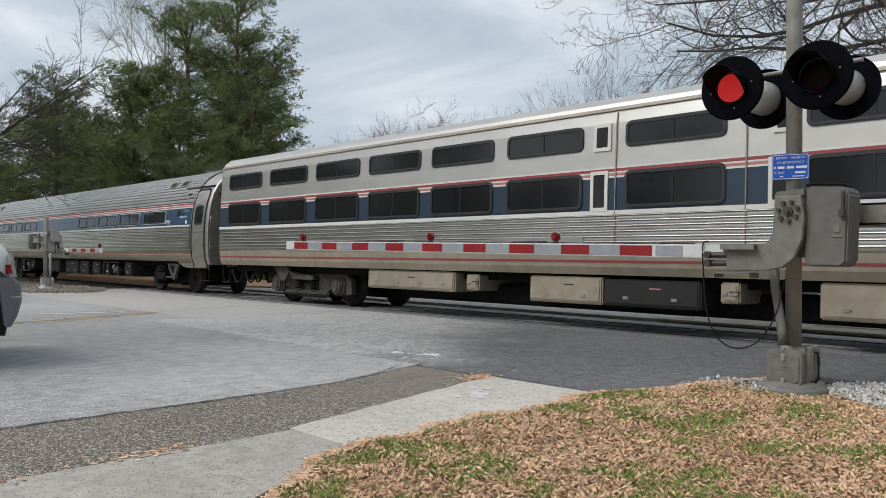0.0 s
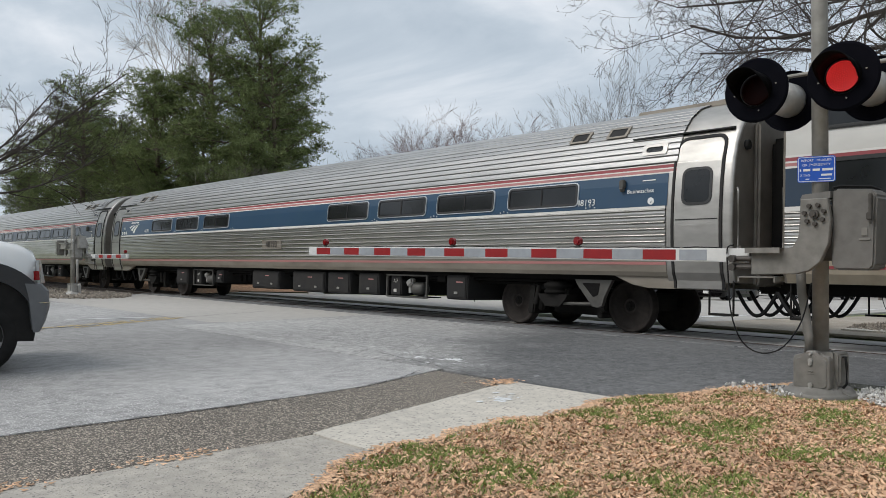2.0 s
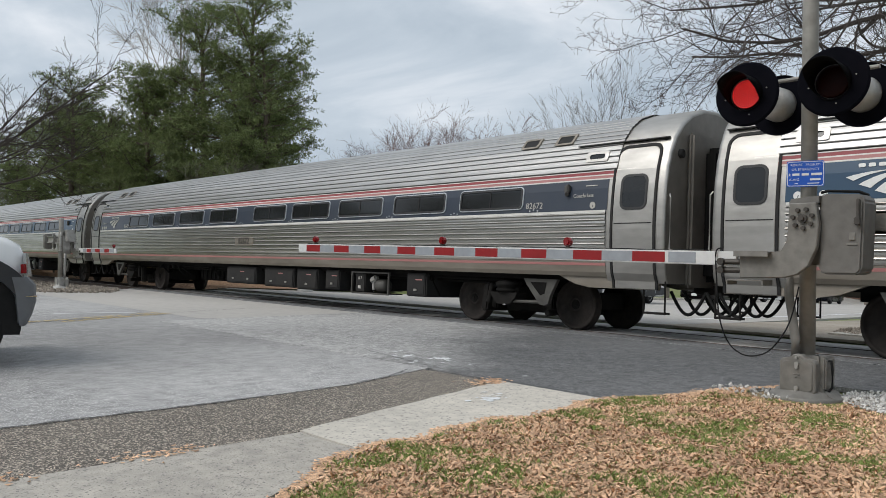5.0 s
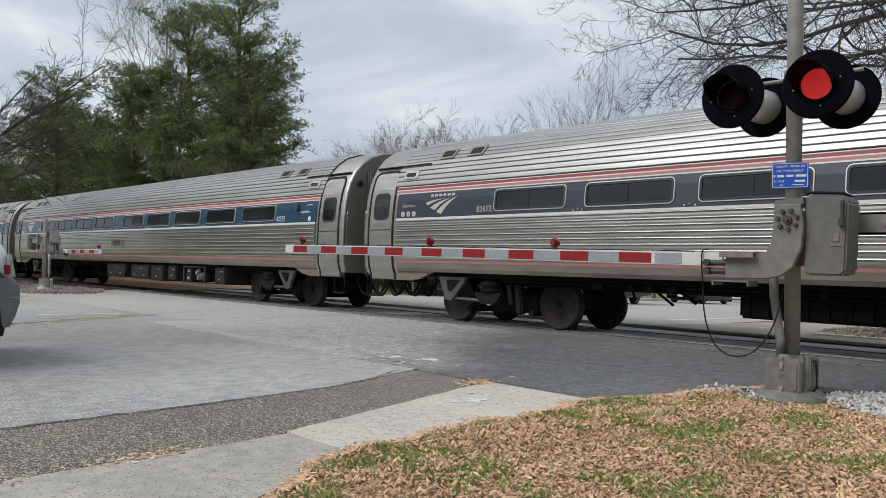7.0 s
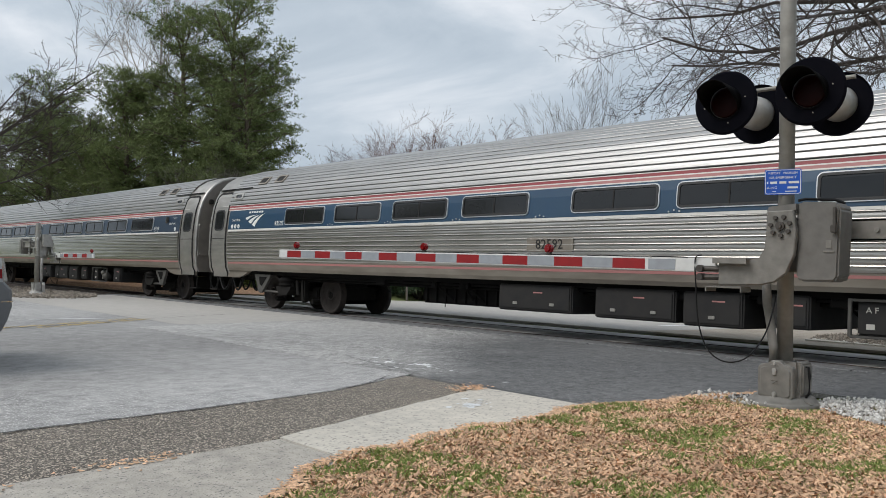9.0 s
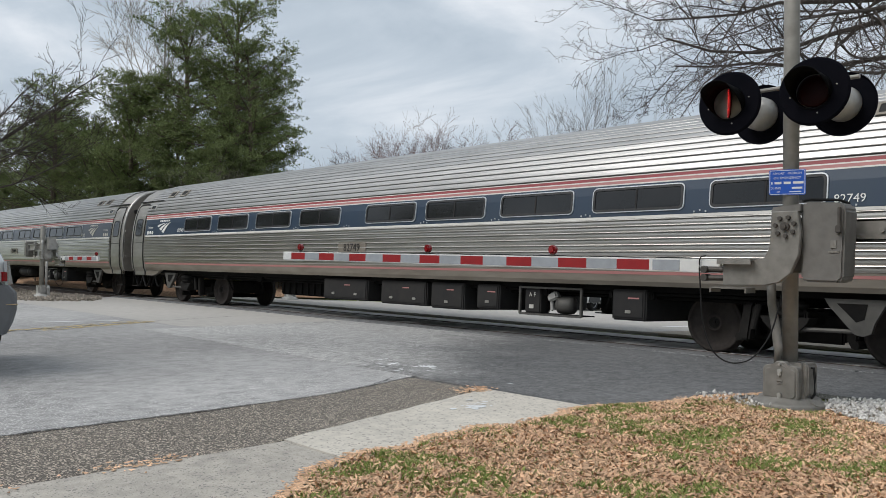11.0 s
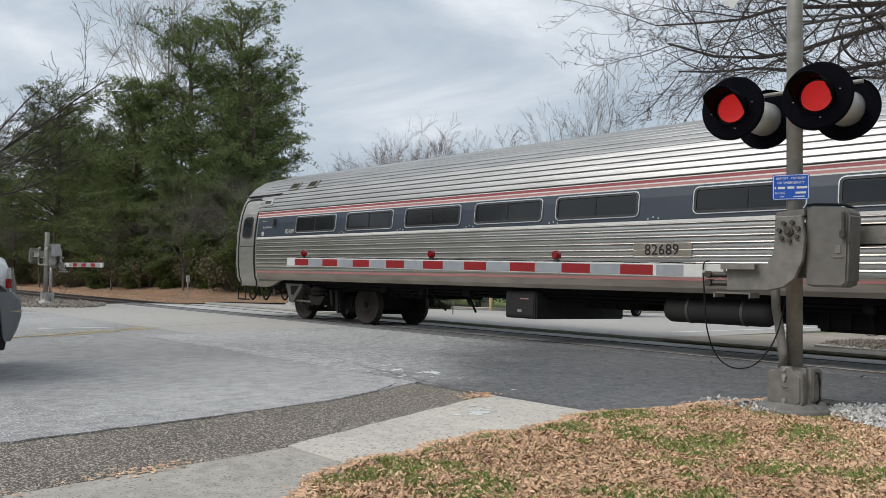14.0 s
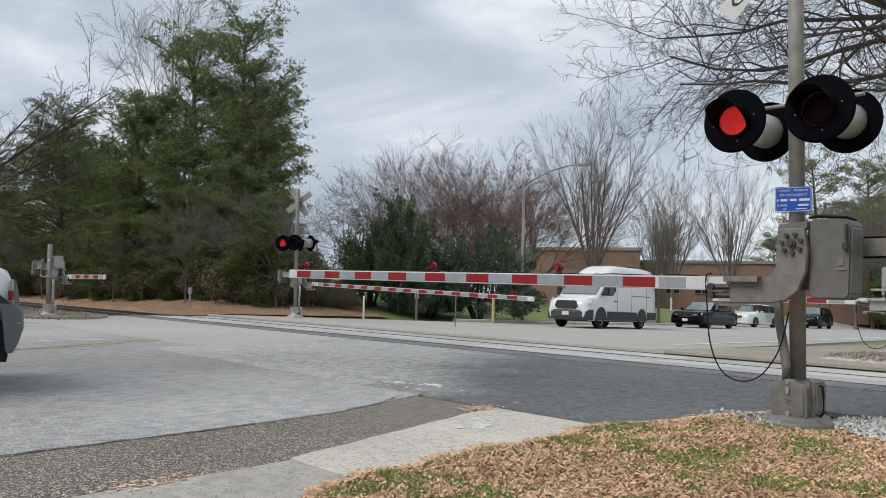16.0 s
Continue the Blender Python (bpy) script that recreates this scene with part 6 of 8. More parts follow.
    box(bm, (-arm_len / 2, 0, 0), (arm_len, 0.045, 0.135), bevel=0.006)
    arm = part("gate_arm", bm, ARM_WHITE, g, "long tapering white gate arm with red stripes", at=arm_m)
    x, k = -0.76, 0
    while x - stripe_w > -arm_len:
        for s in (-1, 1):
            bm = bmesh.new()
            box(bm, (x - stripe_w / 2, s * 0.0245, 0), (stripe_w, 0.003, 0.105))
            part("stripe", bm, ARM_RED if k % 2 == 0 else ARM_GREY, arm, "red reflective stripe" if k % 2 == 0 else "")
        x -= stripe_w
        k += 1
    for s in (-1, 1):
        bm = bmesh.new()
        box(bm, (-0.57, s * 0.0245, 0), (0.30, 0.003, 0.105))
        part("stripe", bm, ARM_GREY, arm)
    for xl in lamps:
        bm = bmesh.new()
        box(bm, (-xl, 0, 0.078), (0.07, 0.05, 0.02), bevel=0.004)
        rod(bm, (-xl, 0, 0.08), (-xl, 0, 0.10), 0.025, 10)
        lm = part("arm_lamp", bm, BOLT, arm, "small red lamp on the arm")
        bm = bmesh.new()
        rod(bm, (-xl, -0.040, 0.142), (-xl, 0.040, 0.142), 0.052, 18)
        bmesh.ops.bevel(bm, geom=list(bm.edges), offset=0.018, segments=2, affect="EDGES")
        part("lens", bm, LENS_RED, lm)
    if arm_len > 9:
        bm = bmesh.new()
        rod(bm, (-7.9, 0.03, 0.06), (-7.9, 0.03, -1.02), 0.016, 8)
        part("arm_prop", bm, ALUM_CAST, arm, "thin hanging prop of the arm")
    bm = bmesh.new()
    n = int(arm_len / 0.25)
    tube(bm, [(-0.3 - 0.25 * i, 0.0, 0.073 + 0.006 * math.sin(i * 2.1)) for i in range(n - 1)], 0.006, 5)
    part("arm_wire", bm, CABLE, arm)
    for i in range(int(arm_len / 0.8)):
        bm = bmesh.new()
        box(bm, (-0.7 - 0.8 * i, 0, 0.074), (0.02, 0.052, 0.012))
        part("wire_clip", bm, GALV, arm)
    bm = bmesh.new()
    tube(bm, curved([(-0.62, -0.45, 1.40), (-0.68, -0.46, 1.36), (-0.67, -0.46, 1.10), (-0.64, -0.46, 0.75), (-0.54, -0.46, 0.50), (-0.38, -0.45, 0.40), (-0.20, -0.42, 0.44), (-0.08, -0.36, 0.60), (-0.03, -0.28, 0.78), (0.0, -0.2, 1.05)]), 0.007, 6)
    part("drooping_cable", bm, CABLE, g, smooth=True)
    if tall:
        bm = bmesh.new()
        rod(bm, (-0.60, 0, 3.02), (0.60, 0, 3.02), 0.020, 10)
        rod(bm, (0, 0, 2.94), (0, 0, 3.10), 0.095, 18)
        part("cross_arm", bm, GALV, g, "galvanised arm that carries the flashers")
        shift = 0.0 if pale else -0.05
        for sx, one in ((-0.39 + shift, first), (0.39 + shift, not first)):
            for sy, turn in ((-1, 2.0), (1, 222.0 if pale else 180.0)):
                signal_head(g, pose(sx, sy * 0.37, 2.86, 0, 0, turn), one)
                bm = bmesh.new()
                tube(bm, [(sx, 0, 3.02), (sx, sy * 0.12, 3.06), (sx, sy * 0.24, 3.04), (sx, sy * 0.26, 2.98)], 0.026, 8)
                part("elbow", bm, ALUM_CAST, g)
        crossbuck(g, 4.45 if pale else 4.64, -0.10, -11 if pale else 0, GALV if pale else ARM_WHITE, 28 if pale else 0, 1.22 if pale else 1.83)
    if with_sign:
        bm = bmesh.new()
        prism(bm, rounded(-0.16, 0.16, -0.12, 0.12, 0.02), "y", -0.004, 0.0)
        sign = part("notice_sign", bm, SIGN_BLUE, g, "small blue emergency notice sign", at=pose(0.0, -0.085, 2.10, 0, 0, 16))
        bm = bmesh.new()
        o, i = rounded(-0.154, 0.154, -0.114, 0.114, 0.018), rounded(-0.149, 0.149, -0.109, 0.109, 0.015)
        vo, vi = [bm.verts.new((x, -0.0052, z)) for x, z in o], [bm.verts.new((x, -0.0052, z)) for x, z in i]
        for q in range(len(o)):
            bm.faces.new((vo[q], vo[(q + 1) % len(o)], vi[(q + 1) % len(o)], vi[q]))
        part("sign_border", bm, LETTER, sign)
        lettering("lettering", "REPORT   PROBLEM", 0.029, pose(0, -0.006, 0.082, 90), LETTER, sign)
        lettering("lettering", "OR EMERGENCY", 0.032, pose(0, -0.006, 0.040, 90), LETTER, sign)
        lettering("lettering", "X-ING", 0.032, pose(-0.095, -0.006, -0.055, 90), LETTER, sign)
        for x0, x1, z, hgt in ((-0.14, -0.128, -0.006, 0.022), (-0.11, -0.05, -0.006, 0.022), (-0.03, 0.03, -0.006, 0.022), (0.05, 0.14, -0.006, 0.022), (0.04, 0.13, -0.055, 0.018), (-0.09, -0.06, -0.09, 0.008), (0.02, 0.12, -0.09, 0.008)):
            bm = bmesh.new()
            box(bm, ((x0 + x1) / 2, -0.006, z), (x1 - x0, 0.002, hgt))
            part("text_bar", bm, LETTER, sign)
    return g


gate("crossing_gate", pose(-2.985, 7.486, 0.0), "grey gate and flasher mast with a lowered striped arm", 7.55, 0.385, (2.01, 4.09, 7.08), True, True, arm_drop=0.09, with_sign=True)
gate("crossing_gate", pose(-27.05, 8.25, 0.02, 0, 0, 180), "pale gate post with a short striped arm lowered", 3.2, 0.385, (3.0,), False, True, arm_drop=0.0, pale=True)
gate("crossing_gate", pose(-25.57, 16.67, -0.10, 0, 0, 180), "pale gate and flasher mast beyond the rails", 11.0, 0.385, (5.2, 10.3), True, False, arm_drop=-0.32, pale=True)
gate("crossing_gate", pose(-4.75, 16.9, -0.25), "pale gate post beyond the rails with a short arm", 3.2, 0.385, (2.9,), False, True, arm_drop=0.0, pale=True)
# ---------------------------------------------------------------- plants
def limb(V, F, pts, radii, n):
    """Adds a tapered bent limb to lists of vertices and faces."""
    o = len(V)
    last = len(pts) - 1
    for i, p in enumerate(pts):
        d = (pts[min(i + 1, last)] - pts[max(i - 1, 0)]).normalized()
        u = d.orthogonal().normalized()
        w = d.cross(u)
        for k in range(n):
            a = 2 * math.pi * k / n
            V.append(p + (u * math.cos(a) + w * math.sin(a)) * radii[i])
    for i in range(last):
        for k in range(n):
            a, b = o + i * n + k, o + i * n + (k + 1) % n
            F.append((a, b, b + n, a + n))


TWIG = {"least": 0.005}


def bent(rnd, p, d, length, steps_, wobble, lift):
    """Points of a wavering branch that starts at p in direction d."""
    pts = [p.copy()]
    for _ in range(steps_):
        d = (d + Vector((rnd.uniform(-1, 1), rnd.uniform(-1, 1), rnd.uniform(-1, 1))) * wobble + Vector((0, 0, lift))).normalized()
        pts.append(pts[-1] + d * length / steps_)
    return pts, d


def branch_out(rnd, V, F, p, d, length, radius, level, style, tips):
    """Recursive bare branching. style: (levels, children, angle, shrink, wobble, lift, steps)."""
    levels, kids, angle, shrink, wobble, lift, nst = style
    nst = nst if level < 2 else 3
    pts, end = bent(rnd, p, d, length, nst, wobble, lift)
    thin = 0.28
    limb(V, F, pts, [max(TWIG["least"] * 0.8, radius * (1 - (1 - thin) * i / nst)) for i in range(nst + 1)], 6 if level == 0 else (4 if level == 1 else 3))
    if level == levels:
        tips.append((pts[-1], end))
        return
    k = kids[min(level, len(kids) - 1)]
    for j in range(k):
        f = 0.25 + 0.75 * (j + rnd.random()) / k
        q = f * nst
        i = min(nst - 1, int(q))
        at = pts[i].lerp(pts[i + 1], q - i)
        along = (pts[i + 1] - pts[i]).normalized()
        side = along.orthogonal().normalized()
        side.rotate(Matrix.Rotation(rnd.uniform(0, 6.283), 3, along))
        a = radians(angle) * rnd.uniform(0.6, 1.3)
        nd = (along * math.cos(a) + side * math.sin(a)).normalized()
        branch_out(rnd, V, F, at, nd, length * shrink * rnd.uniform(0.7, 1.15), max(TWIG["least"], radius * (1 - 0.72 * f) * rnd.uniform(0.5, 0.75)), level + 1, style, tips)


def bare_tree(name, m, label, seed, trunk_h, r, stems, spread, style, bark, twig, category="tree", length=None, group="bare trees"):
    """Leafless tree: a short trunk, or several stems, and its crown of twigs."""
    rnd = random.Random(seed)
    t = empty(name, m, label, category, group)
    V, F = [], []
    pts, end = bent(rnd, Vector((0, 0, -0.1)), Vector((0, 0, 1)), trunk_h, 4, 0.05, 0.02)
    limb(V, F, pts, [r * (1.25 - 0.45 * i / 4) for i in range(5)], 9)
    part("trunk", raw("trunk", V, F, [bark]), bark, t)
    V, F, tips = [], [], []
    for k in range(stems):
        a = 2 * math.pi * (k + rnd.uniform(-0.3, 0.3)) / stems
        tilt = radians(spread) * rnd.uniform(0.25, 1.1)
        d = Vector((math.cos(a) * math.sin(tilt), math.sin(a) * math.sin(tilt), math.cos(tilt)))
        branch_out(rnd, V, F, pts[-1] - Vector((0, 0, rnd.uniform(0, 0.25) * trunk_h)), d, (length or trunk_h) * rnd.uniform(0.8, 1.2), r * 0.55, 0, style, tips)
    part("crown", raw("crown", V, F, [twig]), twig, t, "leafless crown of fine twigs")
    return t


def tuft(rnd, V, F, p, size, n, up, width):
    """A brush of needles round a twig's end."""
    for _ in range(n):
        d = Vector((rnd.gauss(0, 1), rnd.gauss(0, 1), rnd.gauss(up, 0.8))).normalized()
        s = d.orthogonal().normalized()
        s.rotate(Matrix.Rotation(rnd.uniform(0, 6.283), 3, d))
        ln = size * rnd.uniform(0.6, 1.2)
        o = len(V)
        V += [p - s * width, p + s * width, p + d * ln + s * width * 0.4, p + d * ln - s * width * 0.4]
        F.append((o, o + 1, o + 2, o + 3))


def pine(name, m, label, seed, height, r, bare, reach, needle, dense=1.0, group="pines of the wood", top=0.25):
    """Loblolly-like pine: straight trunk, uneven whorls of limbs, needle brushes in clumps with gaps."""
    rnd = random.Random(seed)
    t = empty(name, m, label, "pine tree", group)
    V, F = [], []
    pts, _ = bent(rnd, Vector((0, 0, -0.15)), Vector((0, 0, 1)), height, 9, 0.035, 0.03)
    limb(V, F, pts, [r * (1.05 - 0.95 * i / 9) + 0.02 for i in range(10)], 8)
    NV, NF = [], []
    z = bare * height
    while z < height * 0.985:
        k = z / height * 9
        i = min(8, int(k))
        c = pts[i].lerp(pts[i + 1], k - i)
        s = (z / height - bare) / (1 - bare)
        env = reach * (min(1.0, 0.55 + 1.6 * s) if s < 0.28 else 1.0 - ((s - 0.28) / 0.72) ** 2.8 * (1 - top))
        for _ in range(rnd.choice((2, 3, 3, 4))):
            a = rnd.uniform(0, 6.283)
            ln = env * rnd.uniform(0.45, 1.12)
            rise = 0.10 + 0.55 * s
            d = Vector((math.cos(a), math.sin(a), rise * rnd.uniform(0.5, 1.3))).normalized()
            lp, _ = bent(rnd, c, d, ln, 5, 0.13, 0.035)
            limb(V, F, lp, [max(0.012, r * 0.26 * (1 - 0.85 * q / 5) * (0.5 + 0.5 * ln / reach)) for q in range(6)], 4)
            n = int(ln * 10 * dense) + 4
            for _ in range(n):
                f = 1 - rnd.random() ** 1.4 * 0.72
                q = min(4, int(f * 5))
                base = lp[q].lerp(lp[q + 1], f * 5 - q)
                off = Vector((rnd.gauss(0, 1), rnd.gauss(0, 1), rnd.gauss(0.30, 0.32))) * (0.09 + 0.085 * ln)
                p = base + off
                if off.length > 0.35 and rnd.random() < 0.5:
                    limb(V, F, [base, base.lerp(p, 0.5) + Vector((0, 0, 0.03)), p], [0.014, 0.010, 0.006], 3)
                for _ in range(7):
                    tuft(rnd, NV, NF, p + Vector((rnd.gauss(0, 0.14), rnd.gauss(0, 0.14), rnd.gauss(0, 0.085))), 0.15, 4, 0.7, 0.015)
        z += height * rnd.uniform(0.022, 0.050)
    part("trunk", raw("trunk", V, F, [BARK_PINE]), BARK_PINE, t, "straight trunk with uneven limbs")
    part("crown", raw("crown", NV, NF, [needle]), needle, t, "clumps of green needles with gaps")
    return t


def shrub(name, m, label, seed, height, width, leaf, bark, count, leaf_size, category="shrub", group="shrubs at the wood's edge", layered=0.0, spiky=0.0):
    """Dense shrub: stems from the ground and sprays of small leaves or scales in clumps."""
    rnd = random.Random(seed)
    t = empty(name, m, label, category, group)
    V, F, LV, LF = [], [], [], []
    for _ in range(count):
        a, q = rnd.uniform(0, 6.283), math.sqrt(rnd.random())
        h = height * (1 - 0.55 * q ** 2) * rnd.uniform(0.45, 1.05)
        foot = Vector((0.25 * width * q * math.cos(a), 0.25 * width * q * math.sin(a), -0.1))
        tip = Vector((width * 0.5 * q * math.cos(a), width * 0.5 * q * math.sin(a), h))
        mid = foot.lerp(tip, 0.5) + Vector((rnd.gauss(0, 0.08), rnd.gauss(0, 0.08), 0.1)) * width * 0.4
        limb(V, F, [foot, mid, tip], [0.022 * (1 + height * 0.1), 0.014, 0.006], 3)
        for k in range(6):
            f = 0.30 + 0.70 * (k + rnd.random()) / 6
            c = foot.lerp(mid, f * 2) if f < 0.5 else mid.lerp(tip, f * 2 - 1)
            size = height * (0.06 if spiky or layered else 0.075) * rnd.uniform(0.7, 1.4)
            up = Vector((0, 0, 1)) if spiky else Vector((math.cos(a), math.sin(a), 0.2)).normalized()
            for _ in range(64 if spiky or layered else 34):
                g = Vector((rnd.gauss(0, 1), rnd.gauss(0, 1), rnd.gauss(0, 1 - 0.65 * layered))) * size
                p = c + g * (1 - 0.35 * min(1, spiky)) + up * abs(rnd.gauss(0, spiky + 0.1)) * size * 0.7
                d = (Vector((rnd.gauss(0, 1), rnd.gauss(0, 1), rnd.gauss(0.3, 0.7))) + up * spiky * 2).normalized()
                s = d.orthogonal().normalized()
                s.rotate(Matrix.Rotation(rnd.uniform(0, 6.283), 3, d))
                ln, w = leaf_size * rnd.uniform(0.6, 1.3), leaf_size * 0.30
                o = len(LV)
                LV += [p, p + d * ln * 0.5 + s * w, p + d * ln, p + d * ln * 0.5 - s * w]
                LF.append((o, o + 1, o + 2, o + 3))
    part("branching", raw("branching", V, F, [bark]), bark, t)
    part("foliage", raw("foliage", LV, LF, [leaf]), leaf, t)
    return t


def stand(x, y, turn=0.0, size=1.0, sink=0.0):
    return pose(x, y, ground_z(x, y) - sink, 0, 0, turn) @ Matrix.Scale(size, 4)


# the wood beyond the track
big_pine = pine("pine", stand(-37.6, 21.0), "tall dark green pine at the wood's edge", 11, 14.9, 0.26, 0.16, 4.0, NEEDLE, 0.85, top=0.52)
slim_pine = pine("pine", stand(-36.6, 21.5, 40), "tall pine with a bare lower trunk", 12, 12.6, 0.20, 0.30, 3.3, NEEDLE, 0.75, top=0.40)
wide_pine = pine("pine", stand(-40.9, 20.0, 80), "broad dark green pine in the wood", 13, 13.8, 0.26, 0.12, 4.2, NEEDLE, 0.85, top=0.52)
low_pine = pine("pine", stand(-43.9, 17.9, 20), "lower bushy pine in the wood", 14, 11.2, 0.20, 0.06, 4.0, NEEDLE, 1.0, top=0.45)
for src, x, y, turn, size in ((wide_pine, -52.0, 16.4, 130, 0.86), (low_pine, -55.5, 17.5, 200, 0.98), (big_pine, -46.5, 25.5, 150, 0.86), (wide_pine, -42.4, 24.4, 220, 0.80), (low_pine, -40.2, 19.0, 260, 0.74),
                              (low_pine, -36.5, 19.4, 75, 0.62), (low_pine, -47.5, 18.2, 310, 0.80), (big_pine, -60.0, 20.0, 60, 0.66), (wide_pine, -66.0, 17.0, 10, 0.72), (slim_pine, -41.8, 24.2, 190, 0.98),
                              (low_pine, -34.6, 21.2, 140, 0.45), (wide_pine, -72.0, 23.0, 100, 0.80), (low_pine, -63.0, 16.0, 180, 0.7), (slim_pine, -50.0, 22.0, 20, 0.9), (low_pine, -51.5, 18.8, 30, 0.62), (low_pine, -57.8, 15.6, 110, 0.55),
                              (low_pine, -33.6, 20.3, 15, 0.42), (low_pine, -38.6, 18.3, 170, 0.52), (low_pine, -35.8, 18.8, 215, 0.46), (low_pine, -42.2, 17.3, 330, 0.50), (low_pine, -45.6, 17.0, 60, 0.55), (wide_pine, -48.8, 17.6, 10, 0.70)):
    copy_thing(src, stand(x, y, turn, size))
young = pine("young_pine", stand(-31.3, 18.4), "young bright green pine beside the track", 21, 4.2, 0.07, 0.02, 1.5, NEEDLE_LIGHT, 1.4, "young pines", top=0.2)
for x, y, turn, size in ((-32.4, 18.9, 70, 0.8), (-35.2, 18.2, 150, 0.7), (-38.5, 17.6, 20, 0.62), (-45.5, 16.8, 200, 0.7), (-41.6, 17.2, 95, 0.55)):
    copy_thing(young, stand(x, y, turn, size))
TWIG["least"] = 0.009
ghost = bare_tree("bare_tree", stand(-43.9, 20.6, 0, 1.08), "tall pale leafless tree among the pines", 31, 8.0, 0.10, 7, 30, (3, (7, 6, 6), 36, 0.46, 0.10, 0.04, 4), BARK_PALE, BARK_PALE, length=6.8)
TWIG["least"] = 0.005
thin = bare_tree("bare_tree", stand(-33.2, 18.5), "slender leafless grey tree at the wood's edge", 32, 1.6, 0.045, 7, 48, (3, (6, 5, 4), 42, 0.55, 0.16, 0.02, 4), BARK_GREY, BARK_GREY, length=2.8)
for x, y, turn, size in ((-30.2, 18.7, 40, 0.95), (-36.2, 17.3, 100, 0.9), (-43.0, 16.4, 230, 0.9), (-53.0, 15.8, 15, 1.0), (-35.0, 19.0, 250, 1.0), (-48.5, 36.2, 70, 1.7), (-31.2, 19.4, 10, 1.0), (-58, 15.5, 50, 1.1)):
    copy_thing(thin, stand(x, y, turn, size))
brush = shrub("brush", stand(-31.0, 19.6), "tangled dull green brush at the wood's edge", 41, 2.6, 3.4, BRUSH_LEAF, BARK_GREY, 60, 0.10)
for i in range(46):
    rnd = random.Random(500 + i)
    x = -30.8 - i * 0.95 + rnd.uniform(-0.5, 0.5)
    y = 17.6 + rnd.uniform(0, 2.4) + (0.8 if x > -36 else -0.6 if x < -45 else 0)
    copy_thing(brush, stand(x, y, rnd.uniform(0, 360), rnd.uniform(0.6, 1.35)))
for i in range(28):
    rnd = random.Random(700 + i)
    copy_thing(brush, stand(-34.5 - i * 1.5 + rnd.uniform(-0.7, 0.7), 21.5 + rnd.uniform(0, 4), rnd.uniform(0, 360), rnd.uniform(1.4, 2.3) * (0.5 if i < 5 else 1.0)))

# evergreen shrubs, bare trees and the far side of the road
def conifer_bush(name, m, label, seed, height, width, scales, plumes, rise, size, thick):
    """Evergreen bush of many tapering sprays that grow out of crooked stems, with dark gaps between them."""
    rnd = random.Random(seed)
    t = empty(name, m, label, "shrub", "evergreen bushes")
    V, F, NV, NF = [], [], [], []
    stems = []
    for k in range(9):
        a = 2 * math.pi * (k + rnd.random()) / 9
        tip = Vector((0.30 * width * math.cos(a), 0.30 * width * math.sin(a), height * rnd.uniform(0.55, 0.85)))
        foot = Vector((0.25 * math.cos(a), 0.25 * math.sin(a), -0.1))
        line = [foot, foot.lerp(tip, 0.4) + Vector((rnd.gauss(0, 0.15), rnd.gauss(0, 0.15), -0.1)), foot.lerp(tip, 0.75) + Vector((rnd.gauss(0, 0.12), rnd.gauss(0, 0.12), 0)), tip]
        limb(V, F, line, [0.10, 0.07, 0.05, 0.02], 6)
        stems.append(line)
    for k in range(plumes):
        a = rnd.uniform(0, 6.283)
        e = math.asin(rnd.uniform(0.0, 1.0)) if rnd.random() < 0.8 else radians(rnd.uniform(-8, 10))
        q = rnd.uniform(0.55, 1.0)
        lump = 1 + 0.22 * noise.noise(Vector((math.cos(a) * 1.6, math.sin(a) * 1.6, e * 2.2 + seed)))
        out = Vector((math.cos(a) * math.cos(e), math.sin(a) * math.cos(e), math.sin(e)))
        c = Vector((out.x * width * 0.44, out.y * width * 0.44, height * (0.16 + 0.66 * max(0.0, out.z)))) * q * lump
        axis = (out * (1 - rise) + Vector((0, 0, 1)) * rise + Vector((rnd.gauss(0, 0.16), rnd.gauss(0, 0.16), rnd.gauss(0, 0.10)))).normalized()
        ln = size * rnd.uniform(0.55, 1.35)
        near = min(stems, key=lambda s: (s[2] - c).length)
        limb(V, F, [near[2], near[2].lerp(c, 0.6) - Vector((0, 0, 0.08)), c + axis * ln * 0.6], [0.030, 0.020, 0.008], 3)
        u = axis.orthogonal().normalized()
        w = axis.cross(u)
        for _ in range(150):
            f = rnd.random()
            r = thick * (0.25 + 0.9 * (1 - f) * min(1.0, 0.35 + 2.2 * f)) * math.sqrt(rnd.random()) * (ln / size)
            b = rnd.uniform(0, 6.283)
            rad = u * math.cos(b) + w * math.sin(b)
            p = c + axis * f * ln + rad * r
            d = (axis * 0.9 + rad * 0.7 + Vector((rnd.gauss(0, 0.35), rnd.gauss(0, 0.35), rnd.gauss(0, 0.35)))).normalized()
            s = d.orthogonal().normalized()
            s.rotate(Matrix.Rotation(rnd.uniform(0, 6.283), 3, d))
            h, v = rnd.uniform(0.09, 0.19), 0.026
            o = len(NV)
            NV += [p - s * v * 0.6, p + d * h * 0.5 - s * v, p + d * h, p + d * h * 0.5 + s * v]
            NF.append((o, o + 1, o + 2, o + 3))
    part("branching", raw("branching", V, F, [BARK_DARK]), BARK_DARK, t)
    part("foliage", raw("foliage", NV, NF, [scales]), scales, t)
    return t


